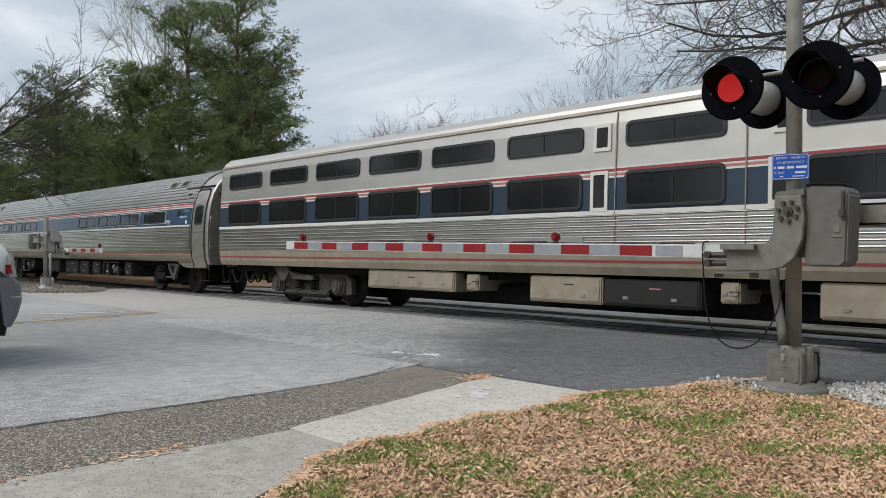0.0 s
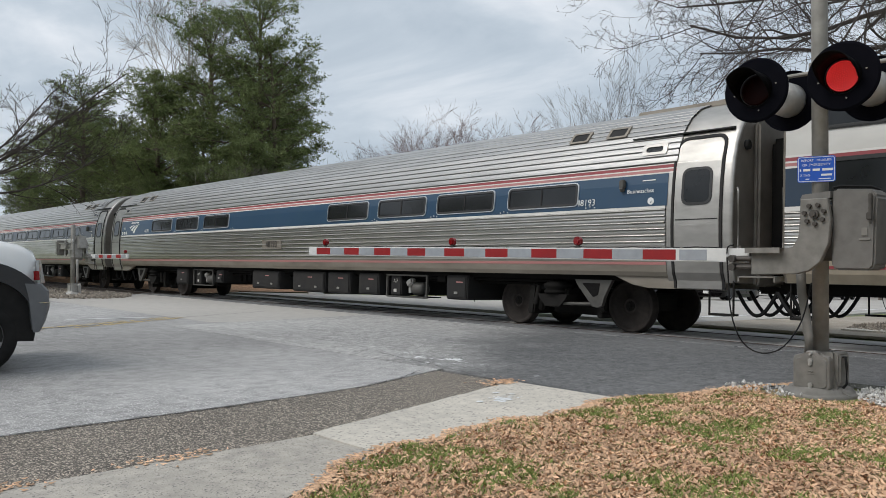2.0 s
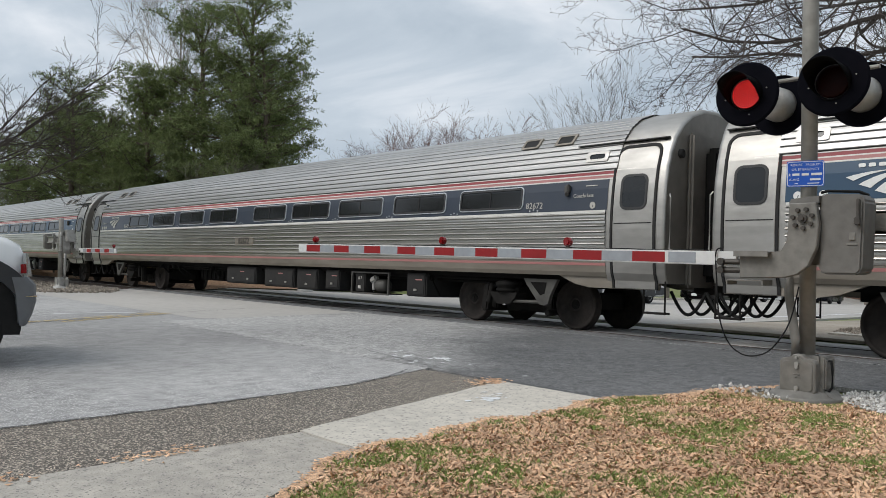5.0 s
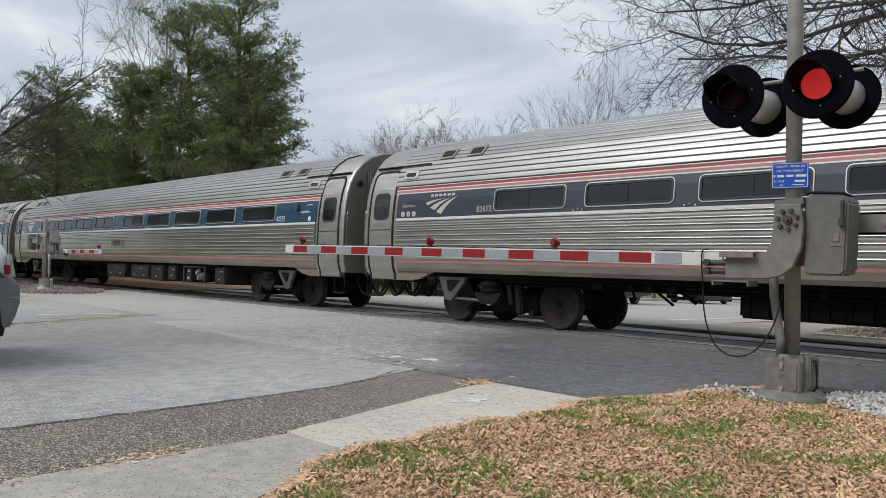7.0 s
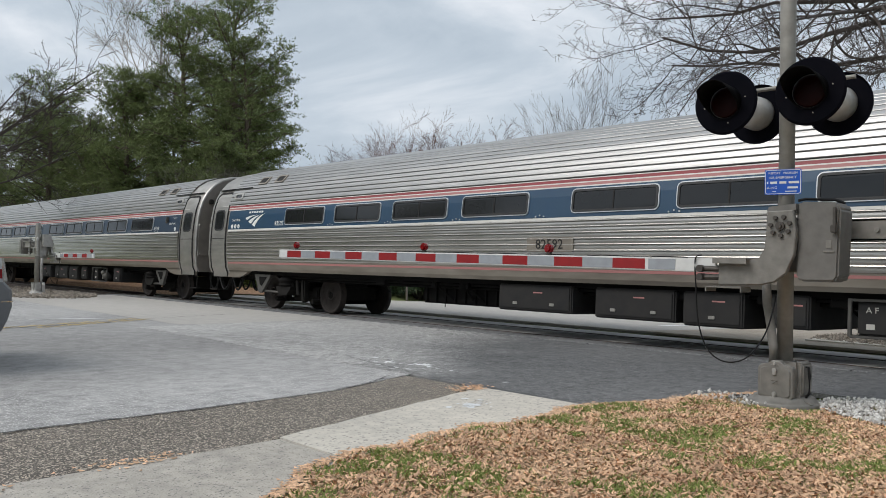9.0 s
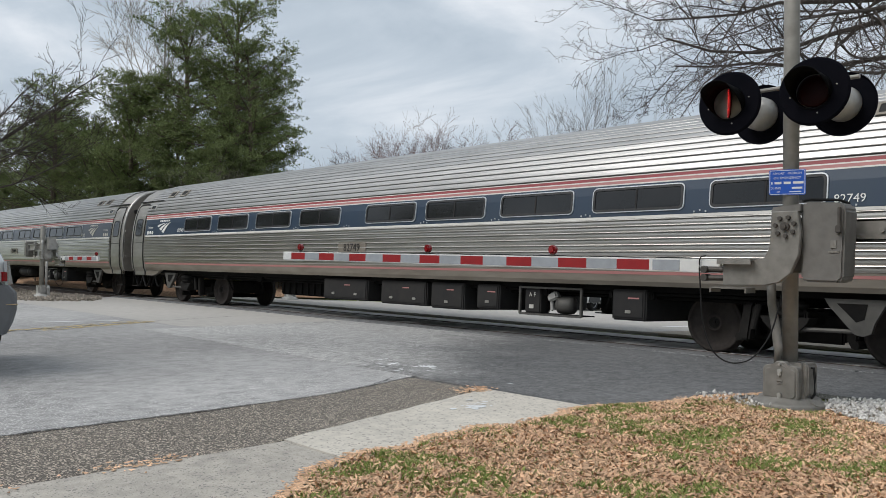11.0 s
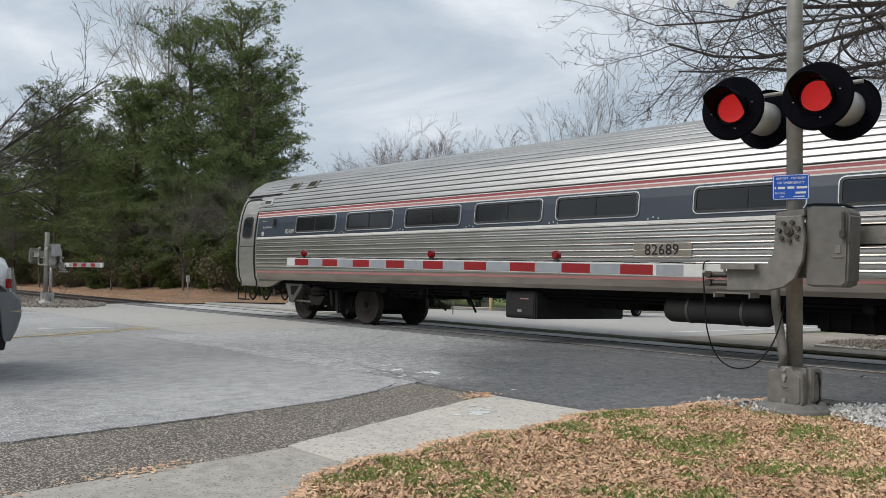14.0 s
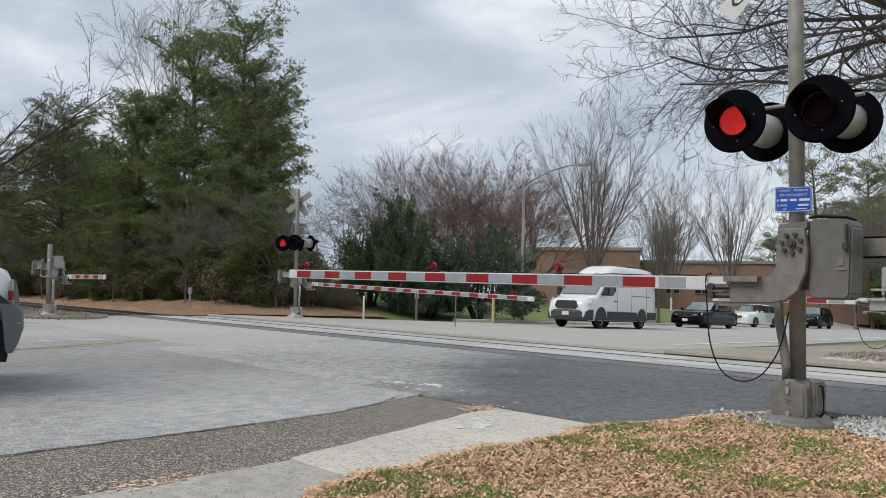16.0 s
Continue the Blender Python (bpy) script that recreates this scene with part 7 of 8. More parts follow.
juniper = conifer_bush("juniper", stand(-29.4, 25.2), "dark spiky juniper bush beyond the crossing", 51, 6.0, 4.8, JUNIPER, 190, 0.62, 1.30, 0.26)
copy_thing(juniper, stand(-30.5, 24.2, 130, 0.80))
cedar = conifer_bush("cedar_bush", stand(-26.2, 27.7), "broad blue-green layered cedar bush", 52, 5.1, 5.8, CEDAR, 210, 0.10, 0.95, 0.36)
copy_thing(cedar, stand(-27.9, 25.9, 120, 0.74))
copy_thing(brush, stand(-30.9, 22.8, 60, 0.62))
copy_thing(brush, stand(-31.6, 21.6, 200, 0.5))
copy_thing(brush, stand(-29.4, 21.6, 130, 0.5))
TWIG["least"] = 0.007
VASE = (4, (6, 5, 4, 4), 24, 0.50, 0.07, 0.045, 4)
myrtle = bare_tree("crape_myrtle", stand(-36.4, 37.3), "wide leafless tree with dense reddish twigs", 61, 1.4, 0.16, 13, 62, (4, (6, 6, 6, 4), 36, 0.55, 0.10, 0.03, 3), BARK_GREY, TWIG_RED, length=6.2)
copy_thing(myrtle, stand(-33.5, 39.6, 140, 0.86))
copy_thing(myrtle, stand(-40.5, 38.6, 60, 0.98))
vase = bare_tree("bare_tree", stand(-35.2, 49.8, 0, 0.90), "tall vase-shaped leafless tree", 62, 2.4, 0.20, 12, 19, VASE, BARK_GREY, BARK_GREY, length=9.0)
for x, y, turn, size in ((-26.9, 45.2, 60, 0.60), (-32.8, 67.1, 120, 0.84), (-24.5, 74.0, 20, 0.78), (-39.5, 69.0, 290, 0.8), (-16.0, 74.0, 100, 0.95), (-11.5, 60.0, 45, 0.85)):
    copy_thing(vase, stand(x, y, turn, size))
for src, x, y, turn, size in ((slim_pine, -34.2, 92.0, 10, 1.45), (wide_pine, -30.0, 95.0, 75, 1.25), (low_pine, -31.5, 90.0, 0, 1.0), (wide_pine, -26.0, 94.0, 30, 1.3), (low_pine, -27.5, 88.0, 140, 1.1), (low_pine, -23.5, 90.0, 260, 1.2), (big_pine, -17.0, 92.0, 70, 1.0), (wide_pine, -34.0, 108.0, 200, 0.9), (low_pine, -48.0, 112.0, 20, 1.0), (low_pine, -26.0, 118.0, 170, 1.0), (big_pine, -58.0, 100.0, 250, 0.8), (slim_pine, -9.5, 66.0, 300, 0.9)):
    copy_thing(src, stand(x, y, turn, size))
for i in range(8):
    rnd = random.Random(900 + i)
    copy_thing(thin, stand(-30.5 + i * 1.3 + rnd.uniform(-1, 1), 84 + rnd.uniform(-10, 14), rnd.uniform(0, 360), rnd.uniform(1.8, 2.8)))

# unseen trees added behind the camera and along the road's near side, to darken the train's reflections
for i in range(22):
    rnd = random.Random(1300 + i)
    src = (wide_pine, low_pine, vase, big_pine)[i % 4]
    copy_thing(src, stand(-62 + i * 5.2 + rnd.uniform(-1.5, 1.5), -24 + rnd.uniform(-8, 5), rnd.uniform(0, 360), rnd.uniform(0.7, 1.0)))
# unseen pine belt west of the road, added so the train mirrors darker
for i in range(14):
    rnd = random.Random(1500 + i)
    copy_thing((wide_pine, low_pine, big_pine)[i % 3], stand(-40 - rnd.uniform(0, 8) - 1.2 * i, 2 - 4.2 * i, rnd.uniform(0, 360), rnd.uniform(0.7, 1.0)))
for i in range(12):
    rnd = random.Random(1400 + i)
    src = (wide_pine, vase, low_pine)[i % 3]
    copy_thing(src, stand(26 + rnd.uniform(0, 9), -20 + i * 7.5, rnd.uniform(0, 360), rnd.uniform(0.7, 1.0)))

# unseen brush and low pines, added only to darken reflections in the fluted sides
for i in range(26):
    rnd = random.Random(1700 + i)
    copy_thing(brush if i % 2 else low_pine, stand(-37.5 - rnd.uniform(0, 5), 0.5 - 2.2 * i, rnd.uniform(0, 360), rnd.uniform(1.8, 2.4) if i % 2 else rnd.uniform(0.7, 0.95)))

TWIG["least"] = 0.005

# great bare oak beyond the track: its limbs hang into view
def spreading_tree(name, m, label, seed, trunk_h, r, heading, limbs, style, bark):
    """Bare tree with long crooked limbs. limbs: (height, degrees off the heading, rise, length, radius)."""
    rnd = random.Random(seed)
    t = empty(name, m, label, "tree", "bare trees")
    V, F = [], []
    pts, _ = bent(rnd, Vector((0, 0, -0.2)), Vector((0, 0, 1)), trunk_h, 5, 0.03, 0.02)
    limb(V, F, pts, [r, r * 0.88, r * 0.81, r * 0.76, r * 0.70, r * 0.45], 12)
    part("trunk", raw("trunk", V, F, [BARK_GREY]), BARK_GREY, t, "thick grey trunk")
    V, F, tips = [], [], []
    for z, turn, rise, ln, rad in limbs:
        a = radians(heading + turn)
        k = max(0.0, min(4.999, (z + 0.2) / trunk_h * 5))
        at = pts[int(k)].lerp(pts[int(k) + 1], k - int(k))
        branch_out(rnd, V, F, at, Vector((math.cos(a), math.sin(a), rise)).normalized(), ln, rad, 0, style, tips)
    part("crown", raw("crown", V, F, [bark]), bark, t, "leafless crown of dark crooked twigs")
    return t


TWIG["least"] = 0.0055
spreading_tree("oak_tree", stand(-5.9, 25.7), "great leafless oak with long spreading limbs", 77, 9.6, 0.42, 226,
               ((8.6, 0, -0.06, 8.8, 0.095), (8.2, -12, -0.10, 7.8, 0.085), (9.0, 10, -0.04, 9.4, 0.095), (9.3, -5, 0.06, 9.0, 0.09), (9.4, 18, 0.12, 8.8, 0.09), (9.4, -25, 0.08, 7.6, 0.085),
                (7.7, 8, -0.04, 6.0, 0.07), (9.5, 4, 0.26, 8.4, 0.085), (8.4, 130, 0.3, 5.5, 0.10), (9.3, 250, 0.7, 5.5, 0.10)),
               (4, (11, 7, 5, 3), 46, 0.40, 0.30, -0.006, 7), BARK_DARK)

# roadside tree whose limbs reach in over the road's edge
TWIG["least"] = 0.008
spreading_tree("bare_tree", stand(-34.6, 6.6), "leafless roadside tree with arching mossy limbs", 81, 7.2, 0.24, 46,
               ((4.3, 0, 0.46, 7.4, 0.065), (3.6, 14, 0.25, 5.4, 0.055), (4.8, -10, 0.34, 5.6, 0.055), (4.1, 4, 0.22, 4.6, 0.05), (4.4, -16, 0.18, 4.4, 0.045), (4.6, 24, 0.40, 5.0, 0.05), (4.0, -30, 0.30, 5.0, 0.05),
                (6.0, 120, 0.5, 5.0, 0.08), (6.4, 200, 0.5, 5.0, 0.08), (6.8, 280, 0.6, 5.0, 0.08)),
               (3, (8, 6, 4), 40, 0.40, 0.13, 0.03, 6), BARK_DARK)
TWIG["least"] = 0.005

# grass blades and dry leaves of the verge
def scatter(name, count, seed, put, material, label, category):
    rnd = random.Random(seed)
    V, F = [], []
    n = 0
    while n < count:
        x = rnd.uniform(-4.3, 4.5)
        y = 1.2 + 6.6 * rnd.random() ** 0.8
        near_base = ((x + 1.0) / 1.75) ** 2 + ((y - 7.72) / 0.95) ** 2 < rnd.uniform(0.85, 1.1) or math.hypot(x + 3.02, y - 7.4) < 0.46
        if near_base or x < verge_edge(y) + 0.02 or y > 7.75 or y < -0.55 * x - 1.5:
            n += 1
            continue
        put(rnd, V, F, x, y)
        n += 1
    return tagged(part(name, raw(name, V, F, [material]), material), label, category, kind="stuff")


def green(x, y):
    """Where the grass shows through the leaves."""
    return noise.noise(Vector((x * 1.0, y * 1.25, 3.7))) + 0.85 * noise.noise(Vector((x * 3.1, y * 3.6, 9.0))) + 0.55 * noise.noise(Vector((x * 9.0, y * 9.0, 5.0)))


def put_leaf(rnd, V, F, x, y):
    if green(x, y) > 0.34 and rnd.random() < 0.5:
        return
    s = rnd.uniform(0.008, 0.020)
    m = Euler((rnd.gauss(0, 0.45), rnd.gauss(0, 0.45), rnd.uniform(0, 6.283))).to_matrix()
    c = Vector((x, y, 0.022 + abs(rnd.gauss(0, 0.010))))
    o = len(V)
    curl = rnd.uniform(0.1, 0.5) * s
    for q in ((-s * 1.3, 0, curl), (-s * 0.3, -s * 0.55, 0), (s * 0.7, -s * 0.4, curl * 0.5), (s * 1.3, 0, curl), (s * 0.5, s * 0.5, 0), (-s * 0.4, s * 0.5, curl * 0.4)):
        V.append(c + m @ Vector(q))
    F.append((o, o + 1, o + 2, o + 3))
    F.append((o, o + 3, o + 4, o + 5))


def put_blade(rnd, V, F, x, y):
    g = green(x, y)
    if g < 0.26 and rnd.random() < 0.95:
        return
    for _ in range(5):
        px, py = x + rnd.gauss(0, 0.02), y + rnd.gauss(0, 0.02)
        a, ln = rnd.uniform(0, 6.283), rnd.uniform(0.018, 0.045)
        w = 0.0025
        tip = Vector((math.cos(a) * ln * 0.7, math.sin(a) * ln * 0.7, ln))
        s = Vector((-math.sin(a), math.cos(a), 0)) * w
        p = Vector((px, py, 0.012))
        o = len(V)
        V += [p - s, p + s, p + tip * 0.6 + Vector((0, 0, 0.008)) + s * 0.7, p + tip]
        F.append((o, o + 1, o + 2, o + 3))


scatter("dry_leaves", 185000, 5, put_leaf, DRY_LEAF, "dry brown leaves lying on the verge", "leaves")
scatter("grass_blades", 75000, 6, put_blade, BLADE, "short green grass showing between leaves", "grass")


def loose(name, count, seed, area, material, label):
    """A few leaves and bits blown onto the paving."""
    rnd = random.Random(seed)
    V, F = [], []
    for _ in range(count):
        x, y, z = area(rnd)
        s = rnd.uniform(0.012, 0.03)
        a = rnd.uniform(0, 6.283)
        o = len(V)
        for q in ((-s, 0, 0.006), (0, -s * 0.5, 0), (s, 0, 0.008), (0, s * 0.5, 0)):
            V.append((x + q[0] * math.cos(a) - q[1] * math.sin(a), y + q[0] * math.sin(a) + q[1] * math.cos(a), z + q[2]))
        F.append((o, o + 1, o + 2, o + 3))
    return tagged(part(name, raw(name, V, F, [material]), material), label, "leaves", kind="stuff")


loose("dry_leaves", 2600, 15, lambda r: (lambda y: (verge_edge(y) - abs(r.gauss(0, 0.05)), y, 0.024))(r.uniform(1.5, 8.0)), DRY_LEAF, "dry leaves drifted along the paving's edge")
loose("dry_leaves", 120, 16, lambda r: (lambda c: (-4.68 + r.gauss(0, 0.06), c + r.gauss(0, 0.10), 0.022))(r.choice((1.1, 1.9, 2.15))), DRY_LEAF, "straw and leaves in the joint beside the path")
loose("dry_leaves", 160, 17, lambda r: (-5.40 + r.gauss(0, 0.08), 5.72 + r.gauss(0, 0.12), 0.022), DRY_LEAF, "dry leaves drifted along the paving's edge")

# ---------------------------------------------------------------- beyond the crossing
def street_lamp(m):
    t = empty("street_lamp", m, "grey street lamp with a curved arm", "street lamp")
    bm = bmesh.new()
    lathe(bm, [(0.11, -0.1), (0.11, 0.3), (0.085, 0.32), (0.06, 6.9), (0.05, 7.0)], Matrix(), 14)
    part("pole", bm, GALV, t, smooth=True)
    bm = bmesh.new()
    tube(bm, [(0, 0, 6.6), (0.5, 0.15, 6.95), (1.3, 0.35, 7.35), (2.2, 0.6, 7.6), (2.5, 0.7, 7.62)], 0.035, 8)
    part("arm", bm, GALV, t, smooth=True)
    bm = bmesh.new()
    box(bm, (2.75, 0.77, 7.6), (0.62, 0.26, 0.13), Euler((0, 0, radians(15))).to_matrix(), bevel=0.05)
    part("lamp_head", bm, ALUM_PALE, t)
    bm = bmesh.new()
    prism(bm, [(0.45 * math.cos(radians(45 * k + 22.5)), 3.25 + 0.45 * math.sin(radians(45 * k + 22.5))) for k in range(8)], "y", 0.10, 0.11)
    part("stop_sign_back", bm, ALUM_CAST, t, "back of a round-cornered traffic sign")


street_lamp(stand(-24.4, 28.7, 20))


def post(name, m, height, r, material, label, category, cap=None):
    bm = bmesh.new()
    lathe(bm, [(r, -0.1), (r, height), (r * 0.7, height + 0.02)], Matrix(), 10)
    ob = tagged(part(name, bm, material, at=m), label, category)
    if cap:
        bm = bmesh.new()
        box(bm, (0, 0, height - 0.12), cap, bevel=0.02)
        part("box", bm, ALUM_PALE, ob)


post("track_marker", stand(-31.6, 15.3), 1.0, 0.035, ALUM_PALE, "pale post with a small box beside the track", "post", (0.16, 0.12, 0.30))
post("marker_post", stand(-26.6, 20.8), 0.95, 0.045, LETTER, "white plastic marker post", "post")
post("marker_post", stand(-25.2, 22.6), 1.25, 0.05, BARK_GREY, "brown post with a notice board", "post", (0.26, 0.05, 0.36))
post("bollard", stand(-23.9, 26.1), 1.1, 0.075, PAINT_YELLOW, "faded yellow bollard beside the road", "bollard")
bm = bmesh.new()
box(bm, (0, 0, 0.45), (0.5, 0.35, 0.95), bevel=0.03)
tagged(part("utility_box", bm, ALUM_CAST, at=stand(-24.5, 26.5, 20)), "grey utility box beside the road", "utility box")
for k in range(5):
    post("bollard", stand(-38.0 + 1.6 * k, 56.0 + 0.6 * k), 1.0, 0.08, LETTER, "white bollard on the lawn", "bollard")


def school():
    """Low brick building with flat roofs beyond the lawn."""
    t = empty("brick_building", pose(-47, 78, ground_z(-47, 78), 0, 0, 32), "low red brick building with flat roofs", "building")
    blocks = ((-9.0, 0.0, 15.0, 12.0, 6.4), (9.5, 3.0, 24.0, 10.0, 5.2), (33, 6.0, 24.0, 10.0, 5.0))
    for cx, cy, w, d, h in blocks:
        bm = bmesh.new()
        box(bm, (cx, cy, h / 2 - 0.5), (w, d, h + 1.0))
        wall = part("wall", bm, BRICK, t, "red brick wall")
        bm = bmesh.new()
        box(bm, (cx, cy, h + 0.15), (w + 0.3, d + 0.3, 0.35), bevel=0.03)
        part("roof", bm, FASCIA, t, "flat roof with a grey edge")
        n = int(w / 3)
        for k in range(n):
            if cx < 0 and k < 3:
                continue
            x = cx - w / 2 + w * (k + 0.5) / n
            bm = bmesh.new()
            box(bm, (x, cy - d / 2 - 0.02, h * 0.5), (1.5, 0.12, 1.5), bevel=0.01)
            win = part("window", bm, FASCIA, wall)
            for sx in (-0.36, 0.36):
                bm = bmesh.new()
                box(bm, (x + sx, cy - d / 2 - 0.085, h * 0.5), (0.62, 0.02, 1.3))
                part("pane", bm, GLASS_DARK, win)
        if cx < 0:
            # no recess is cut here: a dark panel on the wall carries its shade
            bm = bmesh.new()
            box(bm, (cx + 5.5, cy - d / 2 - 0.02, 2.4), (3.0, 0.14, 4.4), bevel=0.01)
            part("entrance", bm, UNDER_BOX, wall, "dark panel drawn for a shaded entrance recess")


school()
# ---------------------------------------------------------------- vehicles
def loft(bm, rings):
    """Skin over cross-sections with equal numbers of points; both ends are closed."""
    vs = [[bm.verts.new(p) for p in r] for r in rings]
    n = len(vs[0])
    for a, b in zip(vs, vs[1:]):
        for i in range(n):
            bm.faces.new((a[i], a[(i + 1) % n], b[(i + 1) % n], b[i]))
    bm.faces.new(vs[0][::-1])
    bm.faces.new(vs[-1])
    return bm


def section(x, zb, zt, wb, wm, wt, round_=0.10):
    """A rounded cross-section: bottom, widest and top half-widths; x points to the car's front."""
    zm = zb + (zt - zb) * 0.55
    half = [(wb, zb), (wm, zb + 0.12), (wm, zm), (wt + (wm - wt) * 0.35, zt - round_ * 0.6), (wt - round_ * 0.4, zt - round_ * 0.1), (wt - round_ * 1.4, zt)]
    return [(x, -w, z) for w, z in half] + [(x, w, z) for w, z in half[::-1]]


def road_wheel(car, x, y, r, w, rim):
    s = 1 if y > 0 else -1
    bm = bmesh.new()
    m = Matrix.Translation((x, y, r)) @ Matrix.Rotation(radians(-90 * s), 4, "X")
    lathe(bm, [(r * 0.62, -w), (r * 0.9, -w), (r, -w * 0.8), (r, -w * 0.2), (r * 0.9, 0.0), (r * 0.64, 0.0), (r * 0.60, -0.03)], m, 28)
    wh = part("wheel", bm, TYRE, car, "black road tyre", smooth=True)
    bm = bmesh.new()
    lathe(bm, [(r * 0.63, -0.05), (r * 0.63, -0.012), (r * 0.58, -0.02), (r * 0.54, -0.06), (r * 0.2, -0.03), (r * 0.16, -0.01)], m, 24)
    part("rim", bm, rim, wh, smooth=True)
    # dark discs set on the closed rim as the shade in its holes
    for k in range(6):
        a = 2 * math.pi * k / 6
        bm = bmesh.new()
        c = m @ Vector((r * 0.37 * math.cos(a), r * 0.37 * math.sin(a), -0.035))
        d = m @ Vector((r * 0.37 * math.cos(a), r * 0.37 * math.sin(a), -0.026))
        rod(bm, c, d, r * 0.085, 8)
        part("spoke_hole_shade", bm, TYRE, wh)


def arch(car, x, y, r, w, material):
    """Dark wheel well with a raised lip."""
    s = 1 if y > 0 else -1
    bm = bmesh.new()
    pts = [(x + r * math.cos(radians(a)), r * 0.9 + r * math.sin(radians(a))) for a in range(-10, 191, 10)]
    prism(bm, pts, "y", y - s * w, y + s * 0.006)
    part("wheel_well", bm, material, car)


def plate_on(car, name, pts, axis_y, thick, material, label=""):
    """A pane or panel on a flank: outline (x, z) at a distance from the middle plane."""
    bm = bmesh.new()
    prism(bm, pts, "y", axis_y, axis_y + thick)
    return part(name, bm, material, car, label)


def quad_on(car, name, pts, material, thick=0.012, label=""):
    """A thin plate through four points in space."""
    p = [Vector(q) for q in pts]
    n = (p[1] - p[0]).cross(p[2] - p[1]).normalized() * thick
    bm = bmesh.new()
    lo, hi = [bm.verts.new(q) for q in p], [bm.verts.new(q + n) for q in p]
    bm.faces.new(lo[::-1])
    bm.faces.new(hi)
    k = len(p)
    for i in range(k):
        bm.faces.new((lo[i], lo[(i + 1) % k], hi[(i + 1) % k], hi[i]))
    return part(name, bm, material, car, label)


def road_car(name, m, label, paint, L, W, H, hood, belt, wheel_r, base, front_over, cabin, van=False, low=None, grille=(0.5, 0.25), rim=None):
    """A parked car. x points to its front, the origin lies on the ground under its middle.
    cabin: (windscreen foot, roof front, roof rear, rear foot) along x."""
    car = empty(name, m, label, "van" if van else "car", "vehicles waiting beyond the crossing")
    hw, f, b = W / 2, L / 2, -L / 2
    xf, xr = f - front_over, f - front_over - base
    zb = 0.22 if not van else 0.32
    c0, c1, c2, c3 = cabin
    bm = bmesh.new()
    st = [section(f, zb + 0.12, hood * 0.72, hw * 0.74, hw * 0.80, hw * 0.72), section(f - 0.10, zb + 0.02, hood * 0.86, hw * 0.88, hw * 0.93, hw * 0.84),
          section(f - 0.45, zb, hood * 0.95, hw * 0.94, hw * 0.99, hw * 0.92), section(c0 + 0.1, zb, hood, hw * 0.95, hw, hw * 0.95),
          section(c0 - 0.3, zb, belt, hw * 0.95, hw, hw * 0.96), section(c3 + 0.2, zb, belt + 0.02, hw * 0.95, hw, hw * 0.96),
          section(b + 0.35, zb + 0.04, belt - (0.0 if van else 0.03), hw * 0.94, hw * 0.99, hw * 0.94), section(b + 0.04, zb + 0.10, belt - (0.0 if van else 0.08), hw * 0.86, hw * 0.93, hw * 0.88)]
    loft(bm, st)
    part("body", bm, paint, car, smooth=True)
    # cabin
    def ring(x, z0, z1, w0, w1, r=0.09):
        half = [(w0, z0), (w0 * 0.4 + w1 * 0.6, z0 + (z1 - z0) * 0.55), (w1, z1 - r), (w1 - r * 0.4, z1 - r * 0.25), (w1 - r * 1.6, z1), (0.001, z1 + 0.02)]
        return [(x, -w, z) for w, z in half] + [(x, w, z) for w, z in half[::-1]]
    wb_, wt_ = hw * 0.94, hw * (0.90 if van else 0.74)
    bm = bmesh.new()
    loft(bm, [ring(c0, belt - 0.06, belt + 0.01, wb_ * 0.92, wb_ * 0.9, 0.02), ring(c1, belt - 0.06, H - 0.04, wb_, wt_ * 0.97), ring(c1 - 0.35, belt - 0.06, H - 0.005, wb_, wt_), ring((c1 + c2) / 2, belt - 0.06, H, wb_, wt_),
              ring(c2, belt - 0.06, H - 0.05, wb_, wt_ * 0.98), ring(c3, belt - 0.06, belt + (H - belt) * (0.90 if van else 0.03), wb_ * 0.97, wt_ * (0.97 if van else 1.1), 0.05 if van else 0.02)])
    part("cabin", bm, paint, car, smooth=True)
    # windscreen
    def on_screen(k, w):
        x = c0 + (c1 - c0) * k
        z = belt + (H - belt) * k
        return (x + 0.025, w, z + 0.012)
    k1 = 0.62 if van else 0.93
    quad_on(car, "windscreen", [on_screen(0.05, -wb_ * 0.86), on_screen(0.05, wb_ * 0.86), on_screen(k1, wt_ * 0.90), on_screen(k1, -wt_ * 0.90)], SCREEN_WITH_SKY, label="windscreen with sky reflection put into its colour")
    # side glass
    for s in (-1, 1):
        zt = belt + (H - belt) * (0.52 if van else 0.84)
        wa, wz = hw * 0.955, (hw * 0.955 + (wt_ - hw * 0.955) * (0.52 if van else 0.84))
        spans = [(c0 - 0.12, c1 - 0.05, c1 - 0.9, c1 - 0.9)] if van else [(c0 - 0.15, c1 + 0.02, (c1 + c2) / 2 + 0.03, (c1 + c2) / 2 + 0.03), ((c1 + c2) / 2 - 0.05, (c1 + c2) / 2 - 0.05, c2 - 0.02, c3 + (0.35 if H < 1.6 else 0.25))]
        for xa, xb, xc, xd in spans:
            pts = [(xa, s * wa, belt + 0.03), (xb, s * wz, zt), (xc, s * wz, zt), (xd, s * wa, belt + 0.03)]
            quad_on(car, "side_window", pts if s > 0 else pts[::-1], GLASS_DARK, 0.02)
        plate_on(car, "sill", [(xf - wheel_r * 1.15, zb), (xr + wheel_r * 1.15, zb), (xr + wheel_r * 1.15, zb + 0.16), (xf - wheel_r * 1.15, zb + 0.16)], s * (hw - 0.03), s * 0.035, low or paint)
